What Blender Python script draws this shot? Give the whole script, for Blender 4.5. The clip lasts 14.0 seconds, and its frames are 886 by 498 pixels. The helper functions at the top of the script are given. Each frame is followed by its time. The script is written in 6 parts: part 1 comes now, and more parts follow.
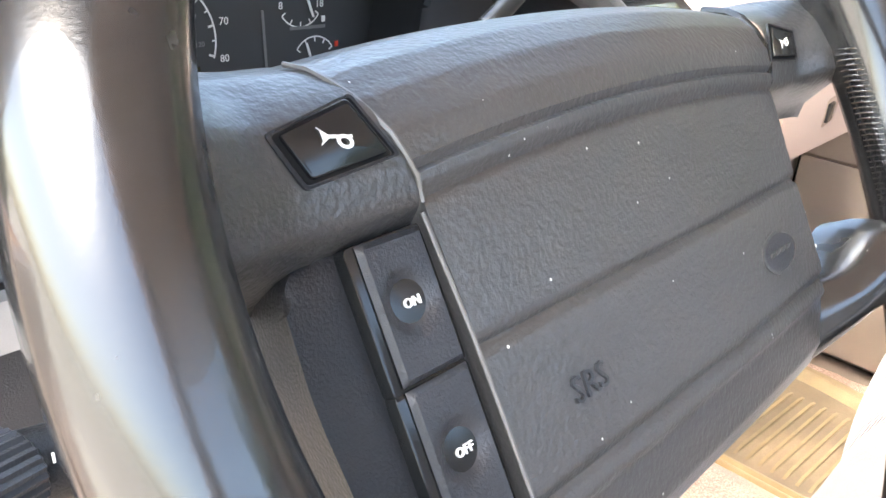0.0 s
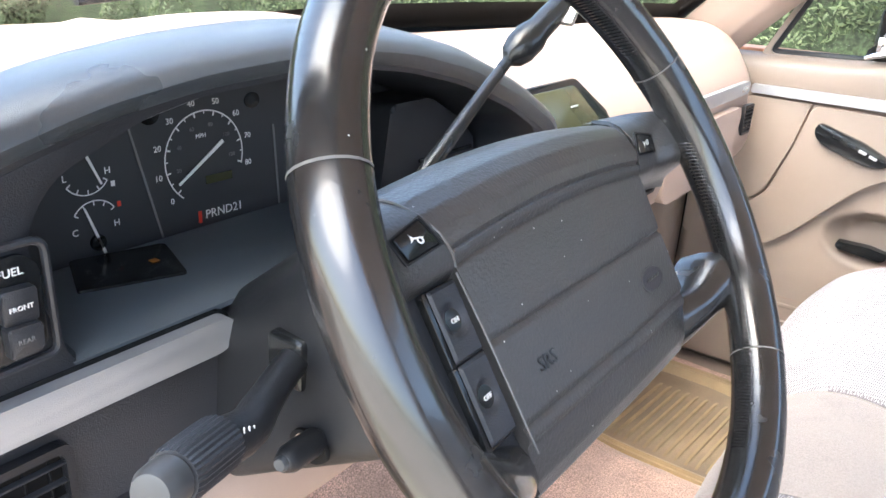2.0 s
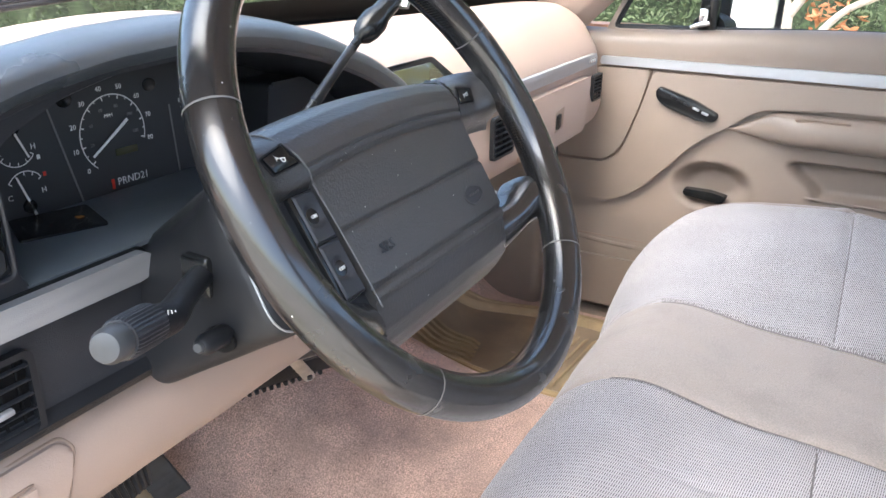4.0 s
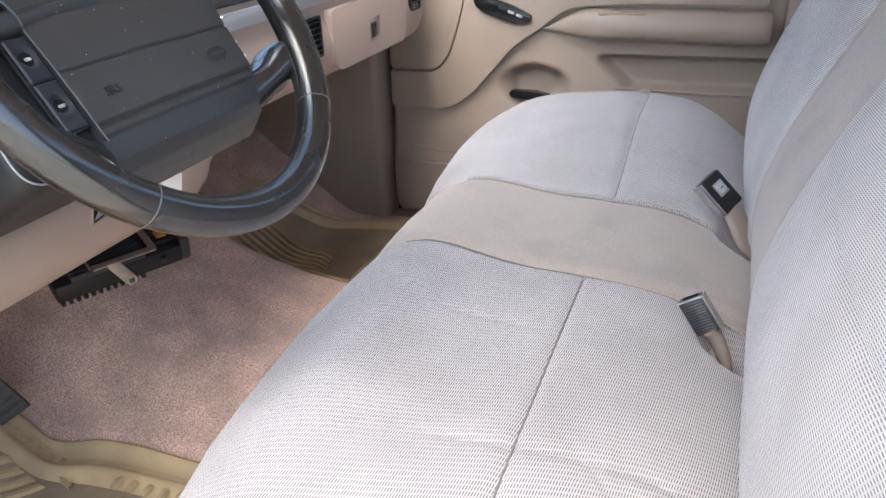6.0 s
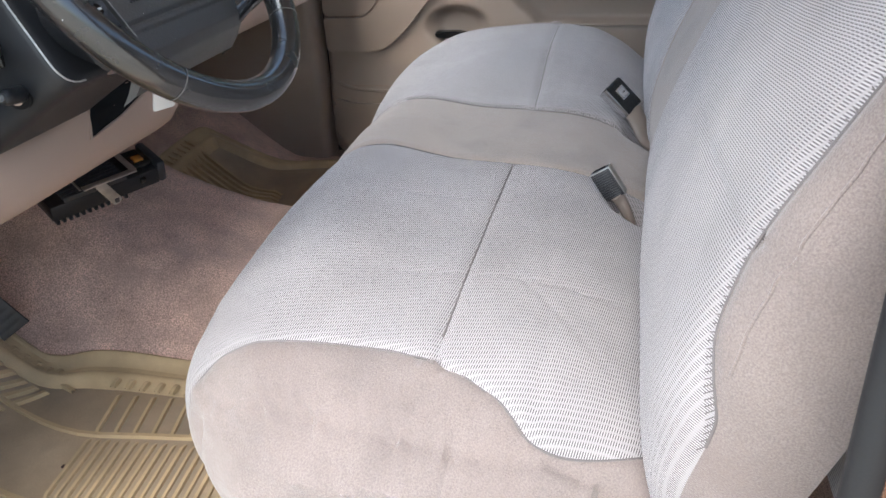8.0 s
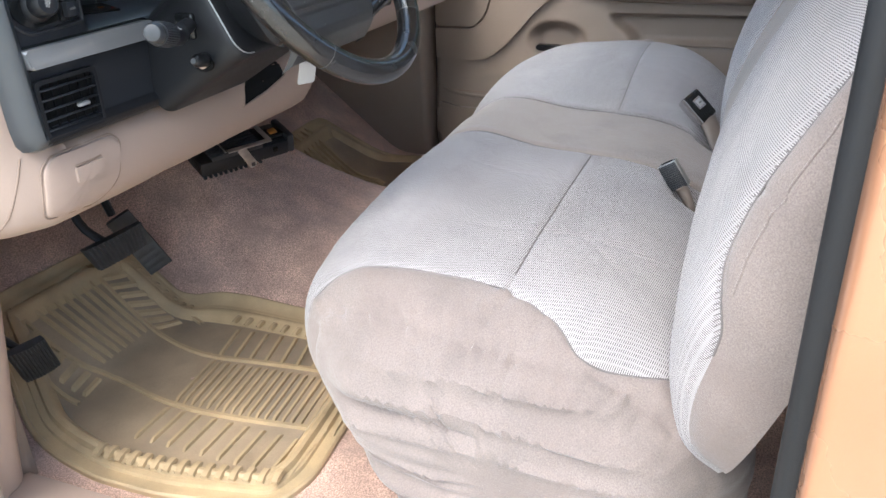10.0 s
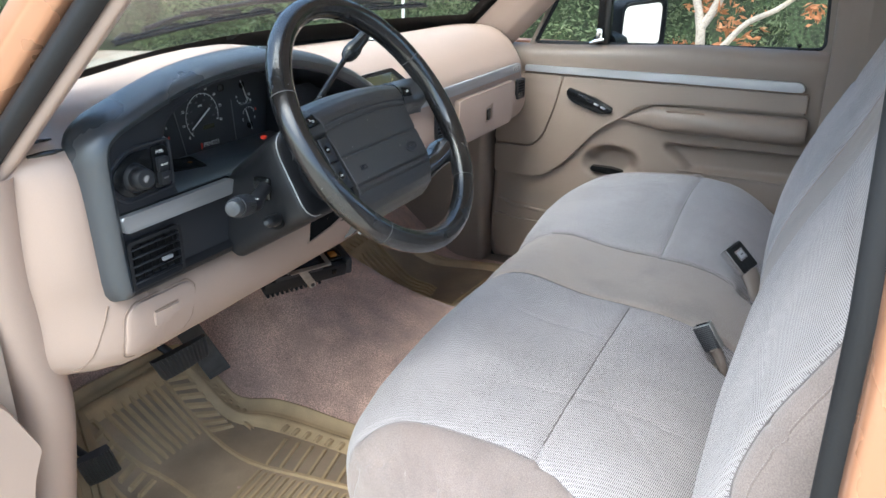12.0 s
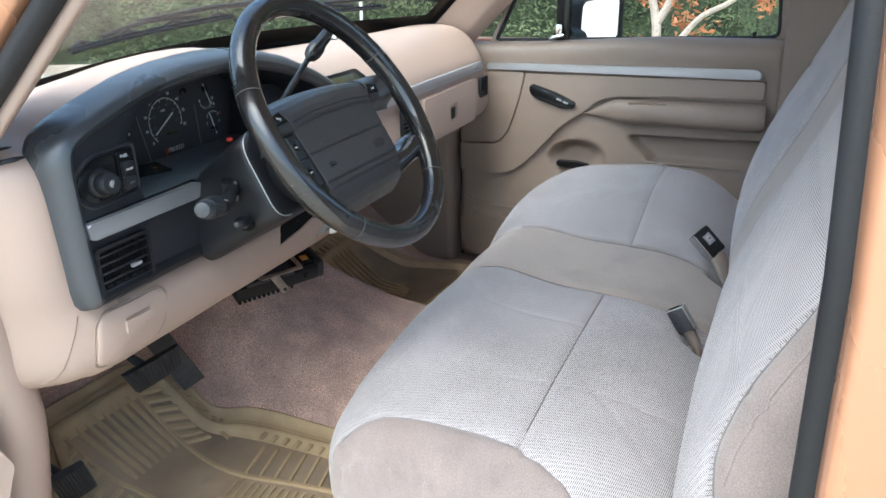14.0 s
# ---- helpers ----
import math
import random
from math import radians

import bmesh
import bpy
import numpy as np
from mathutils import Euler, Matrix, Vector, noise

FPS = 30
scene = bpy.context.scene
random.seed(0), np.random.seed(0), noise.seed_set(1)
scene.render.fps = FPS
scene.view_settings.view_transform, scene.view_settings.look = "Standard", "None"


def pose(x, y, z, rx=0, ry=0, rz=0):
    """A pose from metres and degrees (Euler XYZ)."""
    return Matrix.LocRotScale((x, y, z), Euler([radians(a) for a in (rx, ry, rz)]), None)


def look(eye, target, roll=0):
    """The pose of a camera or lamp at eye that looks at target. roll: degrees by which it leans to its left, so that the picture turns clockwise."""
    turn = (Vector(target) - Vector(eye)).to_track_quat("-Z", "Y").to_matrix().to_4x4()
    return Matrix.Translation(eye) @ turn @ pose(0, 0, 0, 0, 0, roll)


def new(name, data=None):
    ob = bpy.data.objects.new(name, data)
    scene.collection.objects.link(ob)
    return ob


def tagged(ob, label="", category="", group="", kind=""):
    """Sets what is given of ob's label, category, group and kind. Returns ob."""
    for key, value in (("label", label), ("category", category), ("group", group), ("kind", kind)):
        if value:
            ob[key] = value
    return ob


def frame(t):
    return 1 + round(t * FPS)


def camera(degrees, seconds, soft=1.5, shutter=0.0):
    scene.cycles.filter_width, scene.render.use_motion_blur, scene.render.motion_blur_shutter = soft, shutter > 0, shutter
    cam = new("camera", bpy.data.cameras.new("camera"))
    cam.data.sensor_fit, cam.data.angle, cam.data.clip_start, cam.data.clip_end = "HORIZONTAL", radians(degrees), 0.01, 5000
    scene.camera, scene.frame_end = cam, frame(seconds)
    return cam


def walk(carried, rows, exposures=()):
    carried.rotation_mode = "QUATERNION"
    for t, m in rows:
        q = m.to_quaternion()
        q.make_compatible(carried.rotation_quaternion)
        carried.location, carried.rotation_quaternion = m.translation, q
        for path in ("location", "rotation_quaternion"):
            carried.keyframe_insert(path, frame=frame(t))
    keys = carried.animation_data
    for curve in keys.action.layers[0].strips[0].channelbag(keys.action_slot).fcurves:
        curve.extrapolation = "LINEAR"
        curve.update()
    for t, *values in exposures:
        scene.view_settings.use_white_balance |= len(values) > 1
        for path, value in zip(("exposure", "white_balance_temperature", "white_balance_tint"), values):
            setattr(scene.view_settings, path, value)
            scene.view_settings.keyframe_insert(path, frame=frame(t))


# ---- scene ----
cam = camera(59.6, 14.0)
PATH = [
    (0, (-0.702, 0.0178, 0.7805), (0.653, 1.2202, -0.068), 4.38),
    (0.5, (-0.724, 0.0018, 0.7966), (0.666, 1.172, -0.0388), 4.44),
    (1, (-0.754, -0.021, 0.8152), (0.689, 1.1216, 0.0327), 3.98),
    (1.5, (-0.794, -0.0358, 0.8342), (0.687, 1.0778, 0.0818), 3.43),
    (2, (-0.851, -0.0477, 0.851), (0.669, 1.026, 0.1163), 2.89),
    (2.2, (-0.87, -0.0505, 0.8542), (0.67, 0.9954, 0.1243), 2.93),
    (4.3, (-0.983, -0.2046, 0.8574), (0.666, 0.6479, 0.1123), 0.09),
    (4.5, (-0.994, -0.2272, 0.8489), (0.663, 0.6048, 0.0981), -0.08),
    (5, (-1.016, -0.2773, 0.8352), (0.655, 0.5021, 0.0609), -0.91),
    (5.5, (-1.019, -0.322, 0.8101), (0.664, 0.395, 0.0018), -1.72),
    (6, (-1.01, -0.3394, 0.7892), (0.685, 0.2946, -0.0617), -2.41),
    (6.5, (-1.04, -0.3295, 0.7735), (0.666, 0.2229, -0.114), -3.01),
    (7, (-1.109, -0.3241, 0.7792), (0.602, 0.1551, -0.1396), -3.22),
    (7.5, (-1.167, -0.3579, 0.7824), (0.545, 0.0892, -0.1502), -3.68),
    (8, (-1.226, -0.3717, 0.7713), (0.486, 0.0828, -0.1568), -3.79),
    (8.2, (-1.245, -0.3815, 0.775), (0.458, 0.0822, -0.1658), -3.48),
    (10.3, (-1.44, -0.4392, 0.7818), (0.227, 0.2703, -0.0651), -1.79),
    (10.5, (-1.447, -0.4414, 0.809), (0.221, 0.2862, -0.022), -1.42),
    (11, (-1.442, -0.4491, 0.8577), (0.227, 0.3192, 0.068), -0.69),
    (11.5, (-1.437, -0.4571, 0.9043), (0.233, 0.3469, 0.1533), -0.05),
    (12, (-1.431, -0.4616, 0.9417), (0.24, 0.3662, 0.2172), 0.11),
    (12.5, (-1.439, -0.4701, 0.9643), (0.236, 0.3639, 0.2575), 0.1),
    (13, (-1.451, -0.4769, 0.9677), (0.231, 0.3486, 0.2695), -0.3),
    (13.5, (-1.451, -0.474, 0.9505), (0.244, 0.3233, 0.2501), -0.87),
    (14, (-1.439, -0.4558, 0.9232), (0.272, 0.2988, 0.2137), -1.62),
]
walk(cam, [(t, look(eye, target, roll)) for t, eye, target, roll in PATH],
     exposures=[(0, 3.6, 6950, 7), (0.5, 3.5, 6850, 7), (1, 3.3, 6650, 7), (1.5, 3.15, 6550, 7), (2.2, 2.85, 6450, 7), (4.5, 2.45, 6350, 7), (5.5, 2.3, 6300, 6), (6.5, 2.1, 6300, 5), (8.2, 1.75, 6200, 4), (10.5, 1.85, 6150, 3), (12.5, 1.75, 6000, 0), (14, 1.75, 6000, 0)])

# ---- light ----
world = bpy.data.worlds.new("sky")
scene.world = world
world.use_nodes = True
wn = world.node_tree.nodes
sky = wn.new("ShaderNodeTexSky")
sky.sky_type = "NISHITA"
sky.sun_disc = False
sky.sun_elevation = radians(60)
sky.sun_rotation = radians(278)
sky.air_density, sky.dust_density, sky.ozone_density = 1.0, 3.0, 1.0
world.node_tree.links.new(sky.outputs[0], wn["Background"].inputs[0])
wn["Background"].inputs[1].default_value = 0.15
sun = new("sun", bpy.data.lights.new("sun", "SUN"))
sun.data.energy, sun.data.angle, sun.data.color = 0.85, radians(70), (1.0, 0.98, 0.955)
sun.matrix_world = look((-2.8, 0.4, 4.9), (0, 0, 0))

# ---- materials ----


def material(name, base, rough=0.5, metal=0.0, var=0.12, scale=6.0, grain=0.0, grain_scale=900.0, bump=0.0, bump_scale=1200.0,
             coat=0.0, sheen=0.0, spec=0.5, stain=None, stain_scale=3.0, stain_amount=0.0, emit=None, specks=0.0):
    """A surface with a slow change of tone, a fine grain, a relief and worn gloss."""
    m = bpy.data.materials.new(name)
    m.use_nodes = True
    n, l = m.node_tree.nodes, m.node_tree.links
    b = n["Principled BSDF"]
    b.inputs["Metallic"].default_value = metal
    b.inputs["Coat Weight"].default_value = coat
    b.inputs["Specular IOR Level"].default_value = spec
    b.inputs["Sheen Weight"].default_value = sheen
    co = n.new("ShaderNodeTexCoord")
    slow = n.new("ShaderNodeTexNoise")
    slow.inputs["Scale"].default_value, slow.inputs["Detail"].default_value = scale, 5.0
    l.new(co.outputs["Object"], slow.inputs["Vector"])
    ramp = n.new("ShaderNodeMapRange")
    ramp.inputs["From Min"].default_value, ramp.inputs["From Max"].default_value = 0.3, 0.7
    ramp.inputs["To Min"].default_value, ramp.inputs["To Max"].default_value = 1 - var, 1 + var
    l.new(slow.outputs[0], ramp.inputs[0])
    fine = n.new("ShaderNodeTexNoise")
    fine.inputs["Scale"].default_value, fine.inputs["Detail"].default_value = grain_scale, 2.0
    l.new(co.outputs["Object"], fine.inputs["Vector"])
    fr = n.new("ShaderNodeMapRange")
    fr.inputs["From Min"].default_value, fr.inputs["From Max"].default_value = 0.3, 0.7
    fr.inputs["To Min"].default_value, fr.inputs["To Max"].default_value = 1 - grain, 1 + grain
    l.new(fine.outputs[0], fr.inputs[0])
    mul = n.new("ShaderNodeMath")
    mul.operation = "MULTIPLY"
    l.new(ramp.outputs[0], mul.inputs[0])
    l.new(fr.outputs[0], mul.inputs[1])
    tone = n.new("ShaderNodeVectorMath")
    tone.operation = "SCALE"
    tone.inputs[0].default_value = base
    l.new(mul.outputs[0], tone.inputs["Scale"])
    colour = tone.outputs[0]
    if stain:
        blot = n.new("ShaderNodeTexNoise")
        blot.inputs["Scale"].default_value, blot.inputs["Detail"].default_value = stain_scale, 6.0
        l.new(co.outputs["Object"], blot.inputs["Vector"])
        sr = n.new("ShaderNodeMapRange")
        sr.inputs["From Min"].default_value, sr.inputs["From Max"].default_value = 0.48, 0.68
        sr.inputs["To Max"].default_value = stain_amount
        l.new(blot.outputs[0], sr.inputs[0])
        mix = n.new("ShaderNodeMix")
        mix.data_type = "RGBA"
        l.new(sr.outputs[0], mix.inputs[0])
        l.new(colour, mix.inputs[6])
        mix.inputs[7].default_value = (*stain, 1)
        colour = mix.outputs[2]
    if specks:
        # a few grains of pale dust
        cell = n.new("ShaderNodeTexVoronoi")
        cell.inputs["Scale"].default_value = 170.0
        l.new(co.outputs["Object"], cell.inputs["Vector"])
        near = n.new("ShaderNodeMath")
        near.operation = "LESS_THAN"
        near.inputs[1].default_value = 0.085
        l.new(cell.outputs["Distance"], near.inputs[0])
        rare = n.new("ShaderNodeSeparateColor")
        l.new(cell.outputs["Color"], rare.inputs[0])
        few = n.new("ShaderNodeMath")
        few.operation = "LESS_THAN"
        few.inputs[1].default_value = specks
        l.new(rare.outputs[0], few.inputs[0])
        both = n.new("ShaderNodeMath")
        both.operation = "MULTIPLY"
        l.new(near.outputs[0], both.inputs[0])
        l.new(few.outputs[0], both.inputs[1])
        dust = n.new("ShaderNodeMix")
        dust.data_type = "RGBA"
        l.new(both.outputs[0], dust.inputs[0])
        l.new(colour, dust.inputs[6])
        dust.inputs[7].default_value = (0.6, 0.6, 0.58, 1)
        colour = dust.outputs[2]
    l.new(colour, b.inputs["Base Color"])
    rr = n.new("ShaderNodeMapRange")
    rr.inputs["From Min"].default_value, rr.inputs["From Max"].default_value = 0.3, 0.7
    rr.inputs["To Min"].default_value, rr.inputs["To Max"].default_value = max(0.02, rough - 0.08), min(1, rough + 0.08)
    l.new(slow.outputs[0], rr.inputs[0])
    l.new(rr.outputs[0], b.inputs["Roughness"])
    if bump:
        rel = n.new("ShaderNodeTexNoise")
        rel.inputs["Scale"].default_value, rel.inputs["Detail"].default_value = bump_scale, 3.0
        l.new(co.outputs["Object"], rel.inputs["Vector"])
        bp = n.new("ShaderNodeBump")
        bp.inputs["Strength"].default_value, bp.inputs["Distance"].default_value = bump, 0.001
        l.new(rel.outputs[0], bp.inputs["Height"])
        l.new(bp.outputs[0], b.inputs["Normal"])
    if emit:
        b.inputs["Emission Color"].default_value = (*emit[:3], 1)
        b.inputs["Emission Strength"].default_value = emit[3]
    return m


def ribbed(name, base, dark, way, pitch=0.0023, row=0.0068):
    """A woven cloth: dark dashes that run along x, set side by side at a fine pitch along way, in rows across."""
    m = bpy.data.materials.new(name)
    m.use_nodes = True
    n, l = m.node_tree.nodes, m.node_tree.links
    b = n["Principled BSDF"]
    b.inputs["Roughness"].default_value = 0.88
    b.inputs["Sheen Weight"].default_value = 0.2
    b.inputs["Specular IOR Level"].default_value = 0.2
    co = n.new("ShaderNodeTexCoord")
    sep = n.new("ShaderNodeSeparateXYZ")
    l.new(co.outputs["Object"], sep.inputs[0])

    def calc(op, a, v=0.0):
        k = n.new("ShaderNodeMath")
        k.operation = op
        for i, q in enumerate((a, v)):
            if isinstance(q, (int, float)):
                k.inputs[i].default_value = q
            else:
                l.new(q, k.inputs[i])
        return k.outputs[0]

    def soft(scale, detail):
        k = n.new("ShaderNodeTexNoise")
        k.inputs["Scale"].default_value, k.inputs["Detail"].default_value = scale, detail
        l.new(co.outputs["Object"], k.inputs["Vector"])
        return k.outputs[0]

    side = calc("MULTIPLY", sep.outputs[0], way[0])
    for k in (1, 2):
        side = calc("ADD", side, calc("MULTIPLY", sep.outputs[k], way[k]))
    side = calc("ADD", side, calc("MULTIPLY", soft(5.0, 2.0), 0.010))
    run = calc("ADD", sep.outputs[0], calc("MULTIPLY", soft(6.0, 2.0), 0.008))
    run = calc("ADD", run, calc("MULTIPLY", soft(150.0, 2.0), 0.0012))
    column = calc("MULTIPLY", side, 1 / pitch)
    wave = calc("SINE", calc("MULTIPLY", column, 6.2832))
    # the rows step by a part of a dash from column to column, so that they lean
    dash = calc("SINE", calc("ADD", calc("MULTIPLY", run, 6.2832 / row), calc("MULTIPLY", column, 0.55)))
    gap = calc("MINIMUM", calc("ADD", calc("MULTIPLY", dash, 0.9), 1.05), 1.0)
    thread = calc("ADD", calc("MULTIPLY", calc("MULTIPLY", wave, calc("MAXIMUM", gap, 0.0)), -0.5), 0.5)
    thread = calc("ADD", thread, calc("MULTIPLY", calc("SUBTRACT", 1.0, gap), 0.18))
    slow = n.new("ShaderNodeMapRange")
    slow.inputs["From Min"].default_value, slow.inputs["From Max"].default_value = 0.3, 0.7
    slow.inputs["To Min"].default_value, slow.inputs["To Max"].default_value = 0.87, 1.1
    l.new(soft(7.0, 6.0), slow.inputs[0])
    mix = n.new("ShaderNodeMix")
    mix.data_type = "RGBA"
    l.new(thread, mix.inputs[0])
    mix.inputs[6].default_value = (*dark, 1)
    mix.inputs[7].default_value = (*base, 1)
    tone = n.new("ShaderNodeVectorMath")
    tone.operation = "SCALE"
    l.new(mix.outputs[2], tone.inputs[0])
    l.new(slow.outputs[0], tone.inputs["Scale"])
    l.new(tone.outputs[0], b.inputs["Base Color"])
    bp = n.new("ShaderNodeBump")
    bp.inputs["Strength"].default_value, bp.inputs["Distance"].default_value = 0.3, 0.0008
    l.new(thread, bp.inputs["Height"])
    l.new(bp.outputs[0], b.inputs["Normal"])
    return m


def glass(name, tint=(1, 1, 1), rough=0.0, ior=1.05):
    m = bpy.data.materials.new(name)
    m.use_nodes = True
    b = m.node_tree.nodes["Principled BSDF"]
    b.inputs["Base Color"].default_value = (*tint, 1)
    b.inputs["Transmission Weight"].default_value = 1.0
    b.inputs["Roughness"].default_value = rough
    b.inputs["IOR"].default_value = ior
    return m


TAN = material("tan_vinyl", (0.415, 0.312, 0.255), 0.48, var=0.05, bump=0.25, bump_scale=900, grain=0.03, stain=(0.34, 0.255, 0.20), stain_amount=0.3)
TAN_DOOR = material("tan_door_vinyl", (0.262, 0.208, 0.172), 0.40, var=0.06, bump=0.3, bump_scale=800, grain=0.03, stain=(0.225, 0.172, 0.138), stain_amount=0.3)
# darker tan for joints, the firewall and painted shade in recesses
TAN_DARK = material("dark_tan", (0.27, 0.195, 0.15), 0.6, var=0.08, bump=0.3, bump_scale=700)
BLACK = material("charcoal_plastic", (0.012, 0.013, 0.0155), 0.42, spec=0.38, var=0.15, bump=0.35, bump_scale=1100, grain=0.08)
BLACK_SOFT = material("charcoal_hood", (0.022, 0.024, 0.029), 0.40, spec=0.55, var=0.12, bump=0.35, bump_scale=1000, grain=0.08)
# pod plastic, lifted in tone to carry the sky sheen on the rim
POD_RIM = material("pod_rim_sheen", (0.040, 0.047, 0.055), 0.31, spec=0.9, var=0.08, bump=0.2, bump_scale=1500, grain=0.05)
GLOSS = material("black_gloss_plastic", (0.009, 0.010, 0.011), 0.2, spec=0.45, var=0.1)
LEATHER = material("black_leather", (0.0125, 0.0125, 0.013), 0.21, var=0.06, scale=42, bump=0.04, bump_scale=900, grain=0.1, coat=0.3, spec=0.8, specks=0.05)
PAD = material("airbag_pad_vinyl", (0.036, 0.0355, 0.036), 0.36, spec=0.9, var=0.08, bump=0.5, bump_scale=480, grain=0.1, specks=0.09)
# raised base: the light falling on the ledge is put into the colour
SHELF = material("lightened_shelf_plastic", (0.085, 0.10, 0.11), 0.42, spec=0.6, var=0.08, bump=0.25, bump_scale=1100, grain=0.05)
# near-black that stands for the shade inside vents, slots and gaps
DUCT = material("shade_black", (0.004, 0.004, 0.0045), 0.7, spec=0.2, var=0.1)
STEM = material("brown_stem_plastic", (0.20, 0.162, 0.135), 0.45, var=0.08, bump=0.2, bump_scale=500)
GUNMETAL = material("dark_ribbed_metal", (0.10, 0.10, 0.105), 0.38, metal=0.7, var=0.12)
SILVER = material("brushed_trim", (0.46, 0.47, 0.49), 0.38, metal=0.6, var=0.05, bump=0.2, bump_scale=1500)
CHROME = material("chrome", (0.75, 0.75, 0.76), 0.15, metal=1.0, var=0.05)
STEEL = material("zinc_steel", (0.5, 0.49, 0.46), 0.35, metal=0.9, var=0.2, scale=60)
CARPET = material("taupe_carpet", (0.54, 0.36, 0.285), 0.95, var=0.2, scale=16, grain=0.5, grain_scale=420, bump=1.0, bump_scale=380, sheen=0.3,
                  stain=(0.34, 0.24, 0.195), stain_scale=11, stain_amount=0.5)
MAT_RUBBER = material("tan_rubber", (0.47, 0.345, 0.197), 0.45, var=0.15, scale=12, grain=0.1, bump=0.15, bump_scale=300,
                      stain=(0.30, 0.235, 0.15), stain_scale=9, stain_amount=0.6)
VELOUR = material("taupe_velour", (0.315, 0.268, 0.238), 0.9, var=0.22, scale=9, grain=0.16, grain_scale=500, bump=0.5, bump_scale=900, sheen=0.25,
                  stain=(0.25, 0.21, 0.18), stain_scale=9, stain_amount=0.6)
VELOUR_SIDE = material("rose_taupe_velour", (0.25, 0.205, 0.186), 0.9, var=0.12, scale=14, grain=0.18, grain_scale=600, bump=0.8, bump_scale=600, sheen=0.3,
                       stain=(0.20, 0.155, 0.138), stain_scale=6, stain_amount=0.5)
RIB_SEAT = ribbed("ribbed_cloth_seat", (0.52, 0.49, 0.487), (0.085, 0.074, 0.076), (0.12, 0.97, 0.20))
RIB_BACK = ribbed("ribbed_cloth_back", (0.58, 0.545, 0.537), (0.13, 0.114, 0.116), (0.10, -0.42, 0.90))
THREAD = material("light_thread", (0.11, 0.105, 0.10), 0.7)
PEDAL = material("worn_pedal_rubber", (0.045, 0.045, 0.047), 0.45, var=0.3, scale=40, bump=0.3, bump_scale=300)
THREAD_DARK = material("dark_thread", (0.17, 0.152, 0.147), 0.8)
# paler than COPPER, with cream blotches
HOOD_PAINT = material("pale_copper_paint", (0.68, 0.50, 0.36), 0.4, metal=0.0, var=0.08, coat=0.5, stain=(0.76, 0.68, 0.55), stain_scale=3, stain_amount=0.8)
COPPER = material("copper_paint", (0.60, 0.31, 0.18), 0.28, metal=0.45, var=0.06, coat=0.6, grain=0.06, grain_scale=2500)
RUBBER = material("grey_door_seal", (0.018, 0.019, 0.021), 0.55, spec=0.35, var=0.15, bump=0.2, bump_scale=400)
WHITE = material("white_print", (0.75, 0.75, 0.73), 0.6, var=0.02)
DIM = material("dim_print", (0.16, 0.16, 0.16), 0.6, var=0.02)
RED = material("red_print", (0.6, 0.04, 0.02), 0.5, var=0.02)
# lifted from black: the haze reflected by the gauge lens is in the colour
DIAL = material("dial_face", (0.036, 0.037, 0.040), 0.5, var=0.1)
AMBER = material("amber_lens", (0.35, 0.14, 0.03), 0.25, var=0.1)
LCD = material("olive_display", (0.055, 0.055, 0.028), 0.25, var=0.15)
MIRROR = material("mirror_glass", (0.9, 0.9, 0.9), 0.02, metal=1.0, var=0.0)
GREY = material("worn_grey_plastic", (0.045, 0.048, 0.052), 0.4, var=0.15, scale=60)
WORN = material("worn_edge", (0.11, 0.108, 0.105), 0.4)
TRIM_GREY = material("dark_silver_trim", (0.34, 0.35, 0.36), 0.4, metal=0.5, var=0.06, bump=0.2, bump_scale=1500)
MAT_TRAY = material("dusty_tan_rubber", (0.35, 0.264, 0.174), 0.5, var=0.2, scale=10, grain=0.15, bump=0.2, bump_scale=250, stain=(0.215, 0.175, 0.135), stain_scale=6, stain_amount=0.75)
PAPER = material("white_card", (0.78, 0.76, 0.72), 0.7, var=0.03)
GLASS = glass("clear_glass", (0.97, 0.99, 0.975), ior=1.12)
GROUND = material("dry_ground", (0.58, 0.52, 0.43), 0.95, var=0.2, scale=0.8, grain=0.25, grain_scale=60, bump=0.5, bump_scale=40,
                  stain=(0.28, 0.28, 0.15), stain_scale=0.5, stain_amount=0.5)
LEAF = material("hedge_leaf", (0.105, 0.135, 0.062), 0.6, var=0.4, scale=3, grain=0.3, grain_scale=40)
# dark copy of the leaf green for the hedge's shaded inside
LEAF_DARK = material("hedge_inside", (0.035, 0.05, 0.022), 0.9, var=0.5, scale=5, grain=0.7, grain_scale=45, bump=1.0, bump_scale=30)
DEAD_LEAF = material("dry_leaf", (0.42, 0.17, 0.07), 0.7, var=0.3, scale=20)
BARK = material("pale_bark", (0.42, 0.36, 0.30), 0.9, var=0.2, scale=9, bump=0.8, bump_scale=60, grain=0.2, grain_scale=80)

# ---- building helpers ----


def mesh_of(bm, mat, smooth=True, name="mesh"):
    bmesh.ops.recalc_face_normals(bm, faces=bm.faces)
    me = bpy.data.meshes.new(name)
    bm.to_mesh(me)
    bm.free()
    me.materials.append(mat)
    if smooth:
        me.shade_smooth()
        try:
            me.set_sharp_from_angle(angle=radians(40))
        except AttributeError:
            pass
    return me


def part(name, bm, mat, parent=None, label="", smooth=True):
    """Links a bmesh as one mesh object under a thing or a part."""
    ob = new(name, mesh_of(bm, mat, smooth, name))
    if parent is not None:
        ob.parent = parent
        ob.matrix_parent_inverse = parent.matrix_world.inverted()
    return tagged(ob, label)


